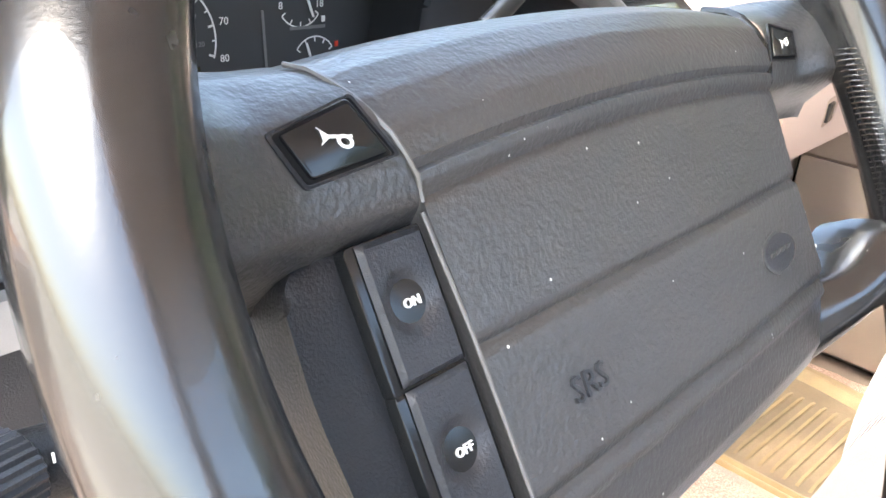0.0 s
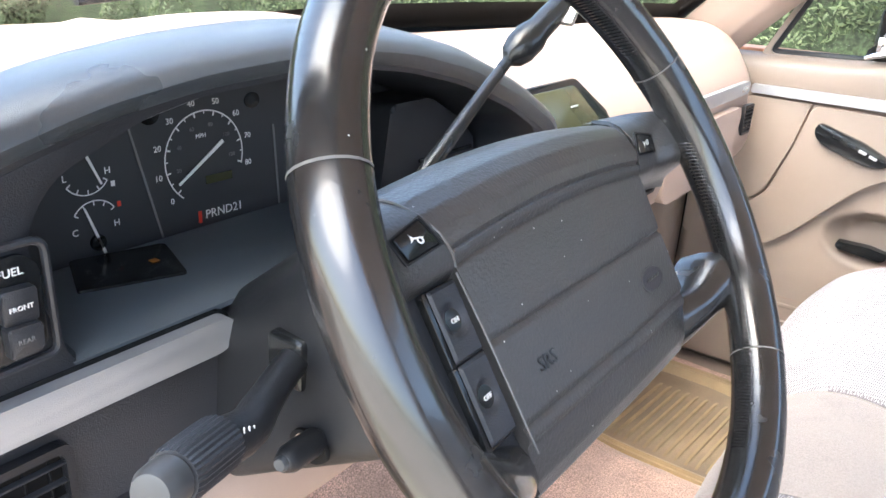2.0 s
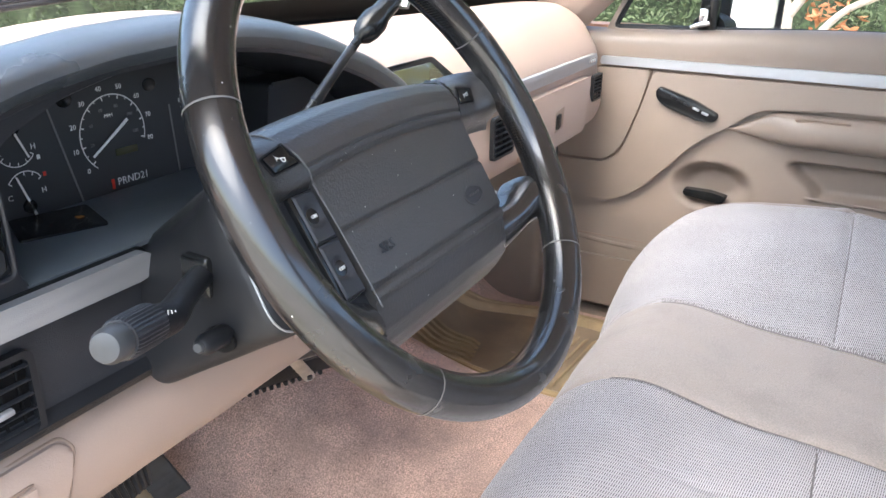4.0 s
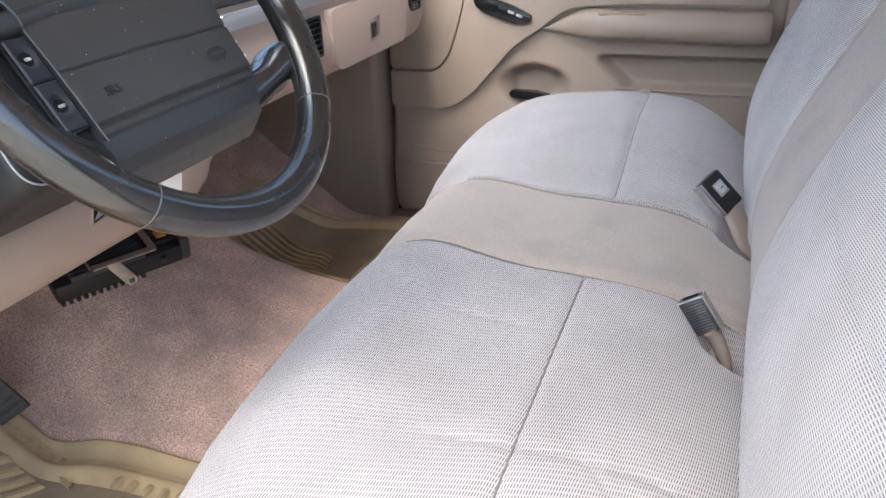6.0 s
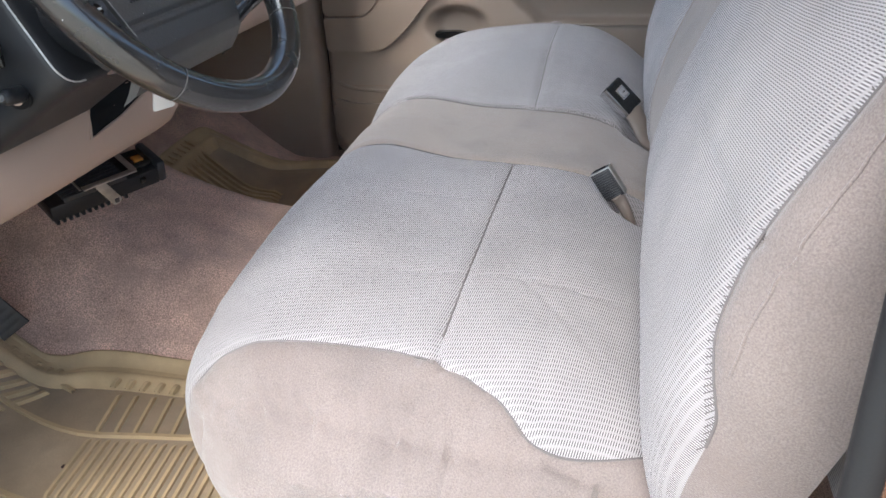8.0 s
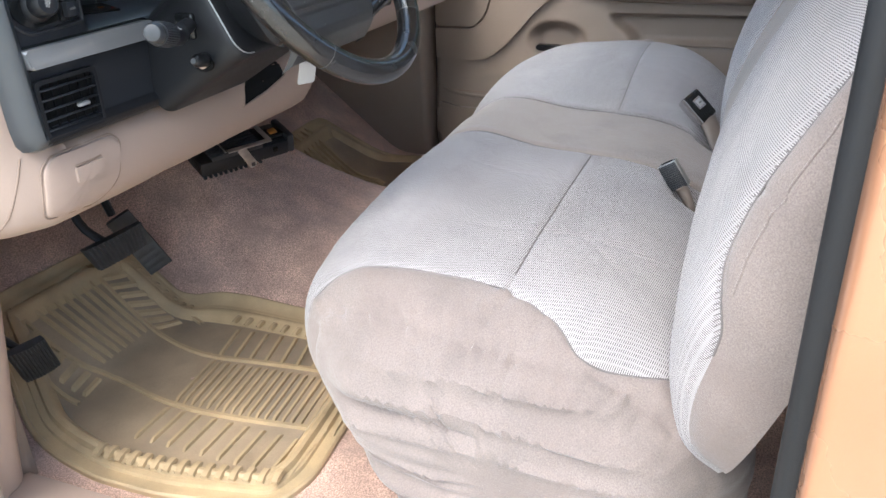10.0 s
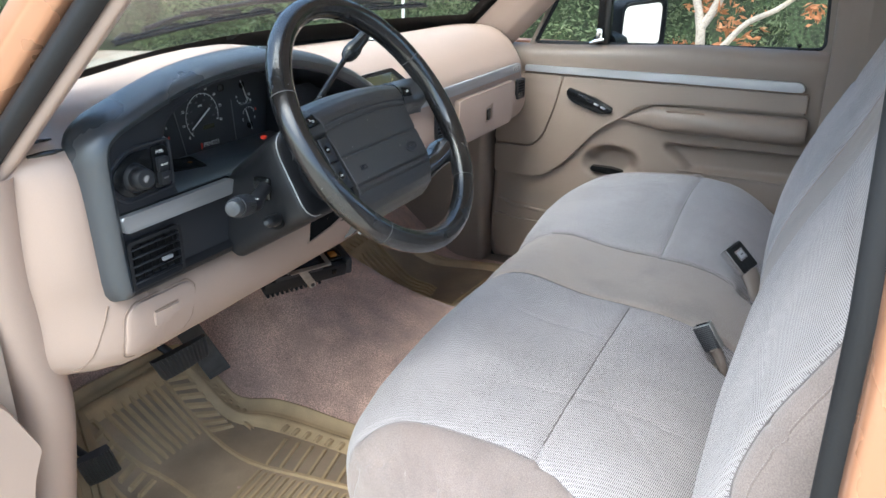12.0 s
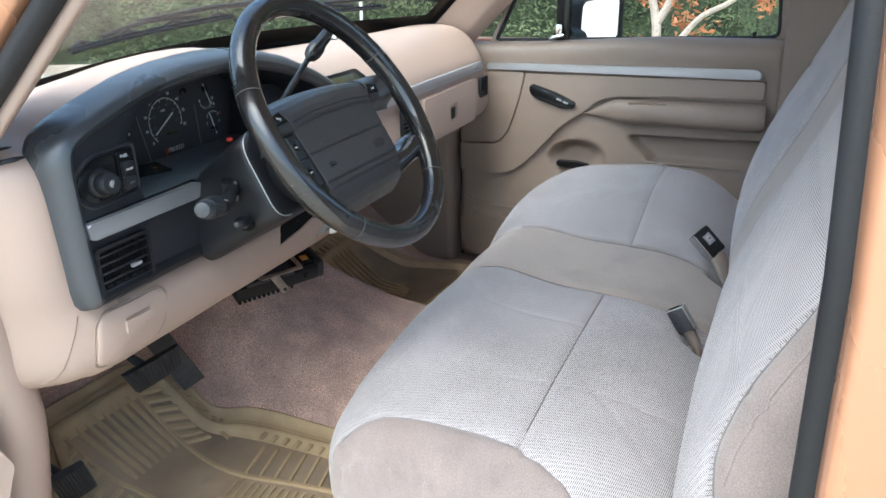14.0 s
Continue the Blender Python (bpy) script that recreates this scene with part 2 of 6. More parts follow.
def thing(name, label, category, at=(0, 0, 0), group="", kind=""):
    ob = new(name)
    ob.location = at
    ob.matrix_world = Matrix.Translation(at)
    return tagged(ob, label, category, group, kind)


def grid(points, close_u=False, close_v=False, caps=False):
    """A bmesh from rows of points."""
    bm = bmesh.new()
    rows = [[bm.verts.new(p) for p in row] for row in points]
    nu, nv = len(rows), len(rows[0])
    for i in range(nu if close_u else nu - 1):
        for j in range(nv if close_v else nv - 1):
            a, b, c, d = rows[i][j], rows[(i + 1) % nu][j], rows[(i + 1) % nu][(j + 1) % nv], rows[i][(j + 1) % nv]
            if len({a, b, c, d}) == 4:
                bm.faces.new((a, b, c, d))
    if caps:
        bm.faces.new(rows[0])
        bm.faces.new(rows[-1])
    return bm


def smooth_line(pts, n):
    """n points at even steps along a smooth curve through pts."""
    p = [Vector(q) for q in pts]
    p = [2 * p[0] - p[1]] + p + [2 * p[-1] - p[-2]]
    fine = []
    for i in range(1, len(p) - 2):
        for k in range(24):
            t = k / 24
            a, b, c, d = p[i - 1], p[i], p[i + 1], p[i + 2]
            fine.append(0.5 * ((2 * b) + (c - a) * t + (2 * a - 5 * b + 4 * c - d) * t * t + (3 * b - a - 3 * c + d) * t ** 3))
    fine.append(p[-2])
    return even(fine, n)


def even(line, n, closed=False):
    line = [Vector(q) for q in line]
    if closed:
        line = line + [line[0]]
    acc = [0.0]
    for a, b in zip(line, line[1:]):
        acc.append(acc[-1] + (b - a).length)
    out, k = [], 0
    steps = n if closed else n - 1
    for i in range(n):
        s = acc[-1] * i / steps
        while k < len(acc) - 2 and acc[k + 1] < s:
            k += 1
        f = (s - acc[k]) / max(1e-9, acc[k + 1] - acc[k])
        out.append(line[k].lerp(line[k + 1], min(1, max(0, f))))
    return out


def tube(path, radius, n=12, caps=True, flat=1.0, up=None):
    """A round bar along a line; radius is one number or one for each point; flat squeezes it."""
    path = [Vector(p) for p in path]
    rad = radius if isinstance(radius, (list, tuple)) else [radius] * len(path)
    rows, side = [], None
    for i, p in enumerate(path):
        d = (path[min(i + 1, len(path) - 1)] - path[max(i - 1, 0)]).normalized()
        ref = Vector(up) if up else (side.cross(d) if side else (Vector((0, 0, 1)) if abs(d.z) < 0.9 else Vector((0, 1, 0))))
        side = d.cross(ref).normalized()
        other = side.cross(d).normalized()
        rows.append([p + rad[i] * (math.cos(a) * side + flat * math.sin(a) * other) for a in (2 * math.pi * k / n for k in range(n))])
    return grid(rows, close_v=True, caps=caps)


def box(size, at=(0, 0, 0), r=0.004, seg=2, m=None):
    """A block with rounded edges."""
    bm = bmesh.new()
    bmesh.ops.create_cube(bm, size=1)
    for v in bm.verts:
        v.co = Vector((v.co.x * size[0], v.co.y * size[1], v.co.z * size[2]))
    if r:
        bmesh.ops.bevel(bm, geom=bm.edges[:], offset=min(r, 0.45 * min(size)), segments=seg, profile=0.5, affect="EDGES")
    for v in bm.verts:
        v.co = (m @ v.co if m else v.co) + Vector(at)
    return bm


def slab(outline, to, depth, r=0.003, seg=2):
    """A plate with that outline (2D points) and thickness; to(a, b, c) puts outline point a, b at height c. Its face at c = depth has rounded edges."""
    bm = bmesh.new()
    low = [bm.verts.new((a, b, 0)) for a, b in outline]
    high = [bm.verts.new((a, b, depth)) for a, b in outline]
    n = len(outline)
    bm.faces.new(low)
    top = bm.faces.new(high)
    for i in range(n):
        bm.faces.new((low[i], low[(i + 1) % n], high[(i + 1) % n], high[i]))
    if r:
        bmesh.ops.bevel(bm, geom=top.edges[:], offset=r, segments=seg, profile=0.5, affect="EDGES")
    for v in bm.verts:
        v.co = Vector(to(*v.co))
    return bm


def frame_plate(outer, inner, to, depth, r=0.002):
    """A ring between two outlines of the same number of points."""
    rows = [[to(*p, 0) for p in outer], [to(*p, depth) for p in outer], [to(*p, depth) for p in inner], [to(*p, 0) for p in inner]]
    bm = grid([list(c) for c in zip(*rows)], close_u=True, close_v=True)
    return bm


def join(*bms):
    out = bmesh.new()
    for b in bms:
        me = bpy.data.meshes.new("tmp")
        b.to_mesh(me)
        out.from_mesh(me)
        bpy.data.meshes.remove(me)
        b.free()
    return out


def rounded(pts, r, seg=5):
    """An outline with its corners rounded; r is one number or one for each corner."""
    out, n = [], len(pts)
    for i, p in enumerate(pts):
        a, b, c = Vector(pts[i - 1]), Vector(p), Vector(pts[(i + 1) % n])
        rr = r[i] if isinstance(r, (list, tuple)) else r
        d = min(rr, 0.45 * (a - b).length, 0.45 * (c - b).length)
        if d < 1e-5:
            out.append(tuple(b))
            continue
        p0, p1 = b + (a - b).normalized() * d, b + (c - b).normalized() * d
        for k in range(seg + 1):
            t = k / seg
            out.append(tuple((1 - t) ** 2 * p0 + 2 * t * (1 - t) * b + t * t * p1))
    return out


def letters(text, size, to, depth=0.0004):
    """The words as a thin mesh; to(a, b, c) puts them on a surface. They are centred."""
    cu = bpy.data.curves.new("words", "FONT")
    cu.body, cu.size, cu.align_x, cu.align_y, cu.extrude, cu.resolution_u = text, size, "CENTER", "CENTER", depth, 2
    ob = bpy.data.objects.new("words", cu)
    scene.collection.objects.link(ob)
    bpy.context.view_layer.update()
    me = bpy.data.meshes.new_from_object(ob.evaluated_get(bpy.context.evaluated_depsgraph_get()))
    bpy.data.objects.remove(ob)
    bm = bmesh.new()
    bm.from_mesh(me)
    bpy.data.meshes.remove(me)
    for v in bm.verts:
        v.co = Vector(to(v.co.x, v.co.y, v.co.z))
    return bm


def face_y(y0, tilt=0.0):
    """Puts (x, z, out) on a plane that faces the driver at y0; tilt: how far it leans forward per metre up."""
    return lambda a, b, c: (a, y0 - c + tilt * (b - 0.65), b)


def face_x(x0):
    """Puts (y, z, out) on a plane at x0 that faces the driver's side."""
    return lambda a, b, c: (x0 - c, a, b)

# ---- cab shell ----


def step(a, b, x):
    t = min(1, max(0, (x - a) / (b - a)))
    return t * t * (3 - 2 * t)


def floor_z(x, y):
    c = x - 0.03
    hump = (0.130 + 0.14 * step(0.30, 0.85, y)) * (1 - step(0.13, 0.37, abs(c)))
    toe = 0.425 * (y - 0.605 + math.sqrt((y - 0.605) ** 2 + 0.0009))
    return -0.04 + max(hump, toe) + 0.25 * min(hump, toe)


def floor_mesh():
    rows = []
    for i in range(70):
        x = -0.86 + 1.72 * i / 69
        rows.append([(x, y, floor_z(x, y) + 0.002 * noise.noise((x * 25, y * 25, 0))) for y in (-0.75 + 1.75 * j / 79 for j in range(80))])
    return grid(rows)


tagged(part("floor", floor_mesh(), CARPET), "taupe pile carpet over the cab floor and transmission tunnel", "floor", kind="structure")


def shell_piece(name, bm, mat, label, category="wall"):
    return tagged(part(name, bm, mat), label, category, kind="structure")


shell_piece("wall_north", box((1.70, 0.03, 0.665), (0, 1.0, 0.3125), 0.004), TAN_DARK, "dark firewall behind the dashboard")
shell_piece("wall_south", box((1.70, 0.04, 0.85), (0, -0.82, 0.38), 0.01), TAN_DOOR, "tan trim panel behind the bench seat")
shell_piece("ceiling", box((1.62, 1.02, 0.03), (0, -0.36, 1.235), 0.012), TAN, "tan cloth headliner under the roof", "ceiling")
shell_piece("roof", box((1.70, 1.08, 0.03), (0, -0.36, 1.27), 0.012), COPPER, "copper-painted steel cab roof", "roof")
shell_piece("wall_underside", box((1.74, 1.9, 0.04), (0, 0.12, -0.085), 0.01), RUBBER, "dark underside of the cab floor")


def beam(line, section):
    """A bar with the outline section (list of (across, along-normal) offsets) swept along a line of points; across is y-ish, out is x."""
    rows = []
    for p in line:
        rows.append([(p[0] + o, p[1] + a, p[2]) for a, o in rounded(section, 0.009, 4)])
    return grid(rows, close_v=True, caps=True)


def pillars(side):
    s = side
    out = []
    # windshield pillar: inner trim, seal, painted skin
    low, high = (0.865 * s, 0.535, 0.60), (0.80 * s, -0.13, 1.235)
    mid = [tuple(Vector(low).lerp(Vector(high), k / 12)) for k in range(13)]
    trim = [(-0.032, -0.006 * s), (-0.022, 0.022 * -s), (0.01, 0.05 * -s), (0.06, 0.065 * -s), (0.13, 0.075 * -s), (0.13, -0.02 * s), (-0.02, 0.0)]
    out.append(("pillar_trim", beam(mid, trim), TAN, "tan moulded trim on the windshield pillar"))
    seal = [(-0.016, 0.0), (-0.012, 0.014 * s), (0.0, 0.020 * s), (0.02, 0.017 * s), (0.035, 0.004 * s), (0.03, -0.004 * s)]
    out.append(("door_seal", beam(mid, seal), RUBBER, "dark grey rubber door seal along the windshield pillar"))
    wide = 1.0 if s < 0 else 0.25
    skin = [(0.030, 0.0), (0.034, 0.022 * s), (0.034 + 0.03 * wide, 0.034 * s), (0.034 + 0.07 * wide, 0.03 * s), (0.034 + 0.09 * wide, 0.01 * s), (0.034 + 0.08 * wide, -0.03 * s * wide), (0.04, -0.02 * s * wide)]
    out.append(("pillar_skin", beam(mid, skin), COPPER, "copper-painted windshield pillar"))
    # the seal runs on down the hinge pillar
    down = [(0.865 * s, 0.535, 0.60), (0.880 * s, 0.535, 0.50), (0.888 * s, 0.535, 0.38), (0.892 * s, 0.535, 0.2), (0.890 * s, 0.53, 0.0), (0.87 * s, 0.49, -0.04)]
    seal2 = [(-0.030, -0.006 * s), (-0.028, 0.010 * s), (-0.005, 0.018 * s), (0.018, 0.014 * s), (0.024, -0.002 * s), (0.0, -0.010 * s)]
    out.append(("door_seal", beam(down, seal2), RUBBER, "dark grey rubber door seal along the hinge pillar"))
    # rear door pillar
    line = [(0.86 * s, -0.52, z) for z in (-0.05, 0.2, 0.45, 0.7)] + [(0.845 * s, -0.515, 0.85), (0.80 * s, -0.51, 1.05), (0.75 * s, -0.50, 1.24)]
    seal = [(0.018, -0.012 * s), (0.021, 0.000 * s), (0.013, 0.007 * s), (-0.004, 0.008 * s), (-0.012, 0.0), (-0.005, -0.014 * s)]
    out.append(("door_seal", beam(line, seal), RUBBER, "dark grey rubber door seal along the rear pillar"))
    skin = [(0.004, 0.004 * s), (0.000, 0.030 * s), (-0.05, 0.045 * s), (-0.28, 0.05 * s), (-0.28, 0.0), (-0.05, -0.01 * s)]
    out.append(("pillar_skin", beam(line, skin), COPPER, "copper-painted rear door pillar"))
    inner = [(0.012, -0.016 * s), (0.004, -0.05 * s), (-0.05, -0.08 * s), (-0.27, -0.08 * s), (-0.27, -0.005 * s), (-0.03, -0.005 * s)]
    out.append(("pillar_trim", beam(line, inner), TAN_DOOR, "tan moulded trim on the rear door pillar"))
    if s > 0:
        inner = [(0.066, 0.0), (0.070, -0.03), (0.03, -0.055), (-0.06, -0.06), (-0.06, 0.0)]
        out.append(("pillar_trim", beam(line, inner), TAN_DOOR, "tan moulded trim beside the passenger door frame"))
    for name, bm, mat, label in out:
        tagged(part(name, bm, mat), label, "pillar", kind="structure")


pillars(-1)
pillars(1)

# sills, hinge pillar and kick panels
shell_piece("door_sill", box((0.07, 1.10, 0.06), (-0.855, -0.02, -0.055), 0.015), COPPER, "copper-painted door sill", "sill")
shell_piece("sill_trim", box((0.055, 1.05, 0.018), (-0.835, -0.02, -0.018), 0.008), TAN, "tan plastic scuff plate along the door sill", "trim")


def hinge_trim():
    rows = []
    spine = smooth_line([(-0.855, 0.50, -0.06), (-0.85, 0.485, 0.05), (-0.838, 0.462, 0.2), (-0.832, 0.443, 0.33), (-0.845, 0.437, 0.42), (-0.857, 0.433, 0.5), (-0.865, 0.428, 0.58), (-0.868, 0.42, 0.68)], 30)
    for x, y, z in spine:
        w = 0.05 + 0.04 * step(0.4, 0.0, z)
        a = [(p.x, p.y) for p in smooth_line([(x - 0.04, y + w, 0), (x - 0.035, y + 0.015, 0), (x - 0.018, y - 0.004, 0), (x + 0.004, y - 0.010, 0), (x + 0.025, y - 0.002, 0), (x + 0.04, y + 0.03, 0), (x + 0.045, y + w + 0.06, 0)], 22)]
        rows.append([(p[0], p[1], z) for p in a])
    return grid([list(r) for r in rows])


shell_piece("hinge_pillar_trim", hinge_trim(), TAN, "tan moulded kick trim at the hinge pillar", "trim")
shell_piece("hinge_pillar", box((0.05, 0.45, 0.75), (-0.88, 0.775, 0.28), 0.02), COPPER, "copper-painted hinge pillar", "pillar")
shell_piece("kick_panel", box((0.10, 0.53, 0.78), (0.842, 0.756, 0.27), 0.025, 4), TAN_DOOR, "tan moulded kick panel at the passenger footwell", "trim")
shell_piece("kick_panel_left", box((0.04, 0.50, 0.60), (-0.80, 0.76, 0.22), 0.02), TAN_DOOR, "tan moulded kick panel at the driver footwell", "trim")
shell_piece("door_sill_right", box((0.12, 1.10, 0.05), (0.86, -0.02, -0.062), 0.012), TAN_DOOR, "tan scuff plate on the passenger door sill", "sill")
shell_piece("cowl_side", box((0.05, 0.45, 0.9), (0.89, 0.80, 0.25), 0.02), COPPER, "copper-painted passenger cowl side", "pillar")

# windshield, hood


def ws_base(x):
    return 0.85 - 0.28 * (x / 0.80) ** 2


def ws_point(u, v):
    """u across -1..1, v up 0..1."""
    x = u * (0.80 - 0.07 * v)
    b = Vector((x, ws_base(x), 0.705))
    t = Vector((x, 0.10 - 0.14 * u * u, 1.225))
    return b.lerp(t, v)


windshield = shell_piece("window_1", box((0.02, 0.02, 0.02), (0, 0.12, 1.228), 0.004), BLACK, "curved laminated windshield with a black ceramic border", "windshield")
sheet = [[ws_point(u / 12, v / 8) for v in range(9)] for u in range(-12, 13)]
both = [row + [p + Vector((0, 0.004, 0.004)) for p in reversed(row)] for row in sheet]
pane = part("pane", grid(both, close_v=True, caps=True), GLASS, windshield, "clear curved glass")
pane.visible_shadow = False


def border(v0, v1, inset=0.004):
    rows = []
    for k in range(-20, 21):
        u = k / 20
        top = v1 + (0.016 * step(-0.6, 0.15, u) if v0 < 0.5 else 0)
        rows.append([ws_point(u, v) + Vector((0, -inset, -inset)) for v in (v0, (v0 + top) / 2, top)])
    return grid(rows)


part("frit_border", border(-0.01, 0.098), GLOSS, windshield, "black ceramic border along the glass edge")
part("frit_border", border(0.95, 1.0), GLOSS, windshield, "black ceramic border along the glass edge")
for s in (-1, 1):
    part("frit_border", grid([[ws_point(s * u, v / 10) + Vector((0, -0.004, -0.004)) for v in range(11)] for u in (0.93, 0.97, 1.0)]), GLOSS, windshield,
         "black ceramic border along the glass edge")


def hood_mesh():
    rows = []
    for i in range(31):
        x = -0.86 + 1.72 * i / 30
        rows.append([(x, y, 0.665 - 0.03 * (x / 0.86) ** 4 * 2 - 0.05 * (y - 0.9) + 0.012 * math.exp(-((abs(x) - 0.35) / 0.03) ** 2))
                     for y in (ws_base(x) + 0.01 + (2.05 - ws_base(x)) * j / 20 for j in range(21))])
    return grid(rows)


# added strip: stops light leaking into the footwell between dash and hood
shell_piece("cowl", grid([[(x, ws_base(x) + d, z) for d, z in ((-0.03, 0.684), (-0.005, 0.688), (0.012, 0.684), (0.045, 0.655))] for x in (-0.84 + 1.68 * k / 40 for k in range(41))]), RUBBER,
            "black cowl strip added under the windshield", "trim")
tagged(part("hood", hood_mesh(), HOOD_PAINT), "pale copper-painted truck hood beyond the windshield", "hood", kind="structure")


def wiper(x0, v0, x1, v1):
    """A blade that lies on the outside of the glass from x0 to x1."""
    def on_glass(x, v, out):
        return ws_point(x / (0.80 - 0.07 * v), v) + Vector((0, 0.58, 0.81)) * (0.006 + out)
    t = thing("wiper", "black windshield wiper resting at the foot of the glass", "wiper", tuple(on_glass(x0, v0, 0)), group="windshield wipers")
    at = lambda f, out: on_glass(x0 + (x1 - x0) * f, v0 + (v1 - v0) * f, out)
    part("blade", tube([at(k / 12, 0.004) for k in range(13)], 0.0035, 8), BLACK, t)
    part("spine", tube([at(k / 12, 0.011) for k in range(13)], 0.0028, 6), GLOSS, t)
    for f in (0.08, 0.36, 0.64, 0.92):
        part("claw", tube([at(f - 0.07, 0.010), at(f, 0.020), at(f + 0.07, 0.010)], 0.0035, 6), BLACK, t)
    part("bridge", tube([at(0.2, 0.018), at(0.36, 0.026), at(0.5, 0.030), at(0.64, 0.026), at(0.8, 0.018)], 0.005, 8), BLACK, t)
    part("arm", tube([at(0.46, 0.034), at(0.9, 0.036), at(1.25, 0.03), at(1.4, 0.01)], [0.004, 0.006, 0.008, 0.010], 8), BLACK, t)


wiper(-0.447, 0.141, 0.07, 0.178)
wiper(0.10, 0.150, 0.60, 0.150)

# ---- dashboard ----
POD = [(-0.560, 0.492), (-0.70, 0.493), (-0.786, 0.494), (-0.792, 0.523), (-0.796, 0.598), (-0.798, 0.66), (-0.798, 0.70), (-0.789, 0.727), (-0.761, 0.746), (-0.69, 0.768),
       (-0.633, 0.783), (-0.564, 0.793), (-0.489, 0.797), (-0.42, 0.796), (-0.36, 0.788), (-0.281, 0.769), (-0.192, 0.735), (-0.115, 0.695), (-0.095, 0.66),
       (-0.095, 0.60), (-0.11, 0.55), (-0.16, 0.51), (-0.25, 0.495), (-0.40, 0.492)]


def pod_top(x):
    up = POD[6:19]
    for (a, za), (b, zb) in zip(up, up[1:]):
        if a <= x <= b:
            return za + (zb - za) * (x - a) / (b - a)
    return 0.70 if x < -0.5 else 0.66


def dash_profile(x):
    zo = pod_top(x) if -0.80 <= x <= -0.1 else (0.70 if x < 0 else 0.66)
    yb = ws_base(x) - 0.012
    drv = [(yb, 0.690), (yb - 0.03, 0.708), (0.62, 0.5 * (0.712 + max(zo, 0.70)) - 0.012), (0.47, zo - 0.006), (0.42, zo - 0.002), (0.382, zo - 0.003), (0.376, zo - 0.012),
           (0.475, zo - 0.03), (0.475, 0.56), (0.385, 0.505), (0.352, 0.494), (0.338, 0.468), (0.338, 0.430), (0.354, 0.400), (0.40, 0.388), (0.55, 0.42), (0.72, 0.47)]
    pas = [(yb, 0.690), (yb - 0.03, 0.708), (0.60, 0.728), (0.50, 0.732), (0.45, 0.722), (0.41, 0.695), (0.385, 0.660),
           (0.372, 0.638), (0.367, 0.615), (0.367, 0.590), (0.360, 0.560), (0.352, 0.530), (0.356, 0.500), (0.375, 0.470), (0.42, 0.455), (0.55, 0.45), (0.72, 0.48)]
    end = [(yb, 0.690), (yb - 0.03, 0.708), (0.62, 0.714), (0.50, 0.718), (0.43, 0.717), (0.392, 0.711), (0.370, 0.695),
           (0.361, 0.660), (0.359, 0.600), (0.356, 0.540), (0.352, 0.500), (0.346, 0.468), (0.344, 0.430), (0.356, 0.400), (0.40, 0.388), (0.55, 0.42), (0.72, 0.47)]
    drv = [tuple(Vector(a).lerp(Vector(b), step(-0.70, -0.78, x))) for a, b in zip(drv, end)]
    f = step(-0.16, -0.04, x)
    return [tuple(Vector(a).lerp(Vector(b), f)) for a, b in zip(drv, pas)]


def end_back(x, z):
    """How far the dash front falls back towards the door."""
    low = 0.115 * max(0.0, (-0.745 - x) / 0.117) ** 2
    high = 0.085 * max(0.0, (-0.79 - x) / 0.072) ** 2.2
    return low + (high - low) * step(0.44, 0.58, z)


def dash_body():
    rows = []
    xs = [-0.862, -0.852, -0.836, -0.818, -0.802] + [-0.795 + 1.55 * k / 70 for k in range(71)] + [0.772, 0.785, 0.795]
    for x in xs:
        line = dash_profile(max(-0.797, min(0.76, x)))
        back = 0.0
        if x < -0.74:
            line = [(y + end_back(x, z), z - 0.018 * max(0, (-0.80 - x) / 0.062) ** 2 * step(0.60, 0.70, z)) for y, z in line]
        if x > 0.76:
            t = (x - 0.76) / 0.035
            line = [(y + 0.05 * (1 - math.sqrt(max(0, 1 - t * t))), z - (0.02 * t * t if z > 0.6 else 0)) for y, z in line]
        rows.append([(x, p[0], p[1]) for p in smooth_line([(y, z, 0) for y, z in line], 64)])
    return grid(rows)


def dash_y(x, z):
    """Where the front of the lower dash stands."""
    line = smooth_line([(y, q, 0) for y, q in dash_profile(max(-0.797, min(0.76, x)))], 64)
    best = min((p for p in line[28:58]), key=lambda p: abs(p.y - z) + (0 if p.x < 0.40 else 1))
    near = [p for p in line[28:60] if p.x < 0.42]
    y = best.x
    for a, b in zip(near, near[1:]):
        if (a.y - z) * (b.y - z) <= 0 and a.y != b.y:
            y = a.x + (b.x - a.x) * (z - a.y) / (b.y - a.y)
            break
    return y + (end_back(x, z) if x < -0.74 else 0)


def conform(outline, h):
    """A low lid that follows the dash front."""
    line = [(p.x, p.y) for p in even([(a, b, 0) for a, b in outline], 72, True)]
    c = (sum(p[0] for p in line) / 72, sum(p[1] for p in line) / 72)
    rows = []
    for f, up in ((1.0, -0.001), (1.0, 0.6 * h), (0.985, h), (0.9, h), (0.75, h), (0.5, h), (0.25, h), (0.02, h)):
        rows.append([(x, dash_y(x, z) - up, z) for x, z in scaled(line, f, c)])
    return grid(rows, close_v=True)


dashboard = thing("dashboard", "tan moulded truck dashboard with a charcoal instrument pod", "dashboard", (0, 0.5, 0.5))
part("dash_pad", dash_body(), TAN, dashboard, "tan grained vinyl dash body")


def scaled(pts, f, c):
    return [(c[0] + (x - c[0]) * f, c[1] + (z - c[1]) * f) for x, z in pts]


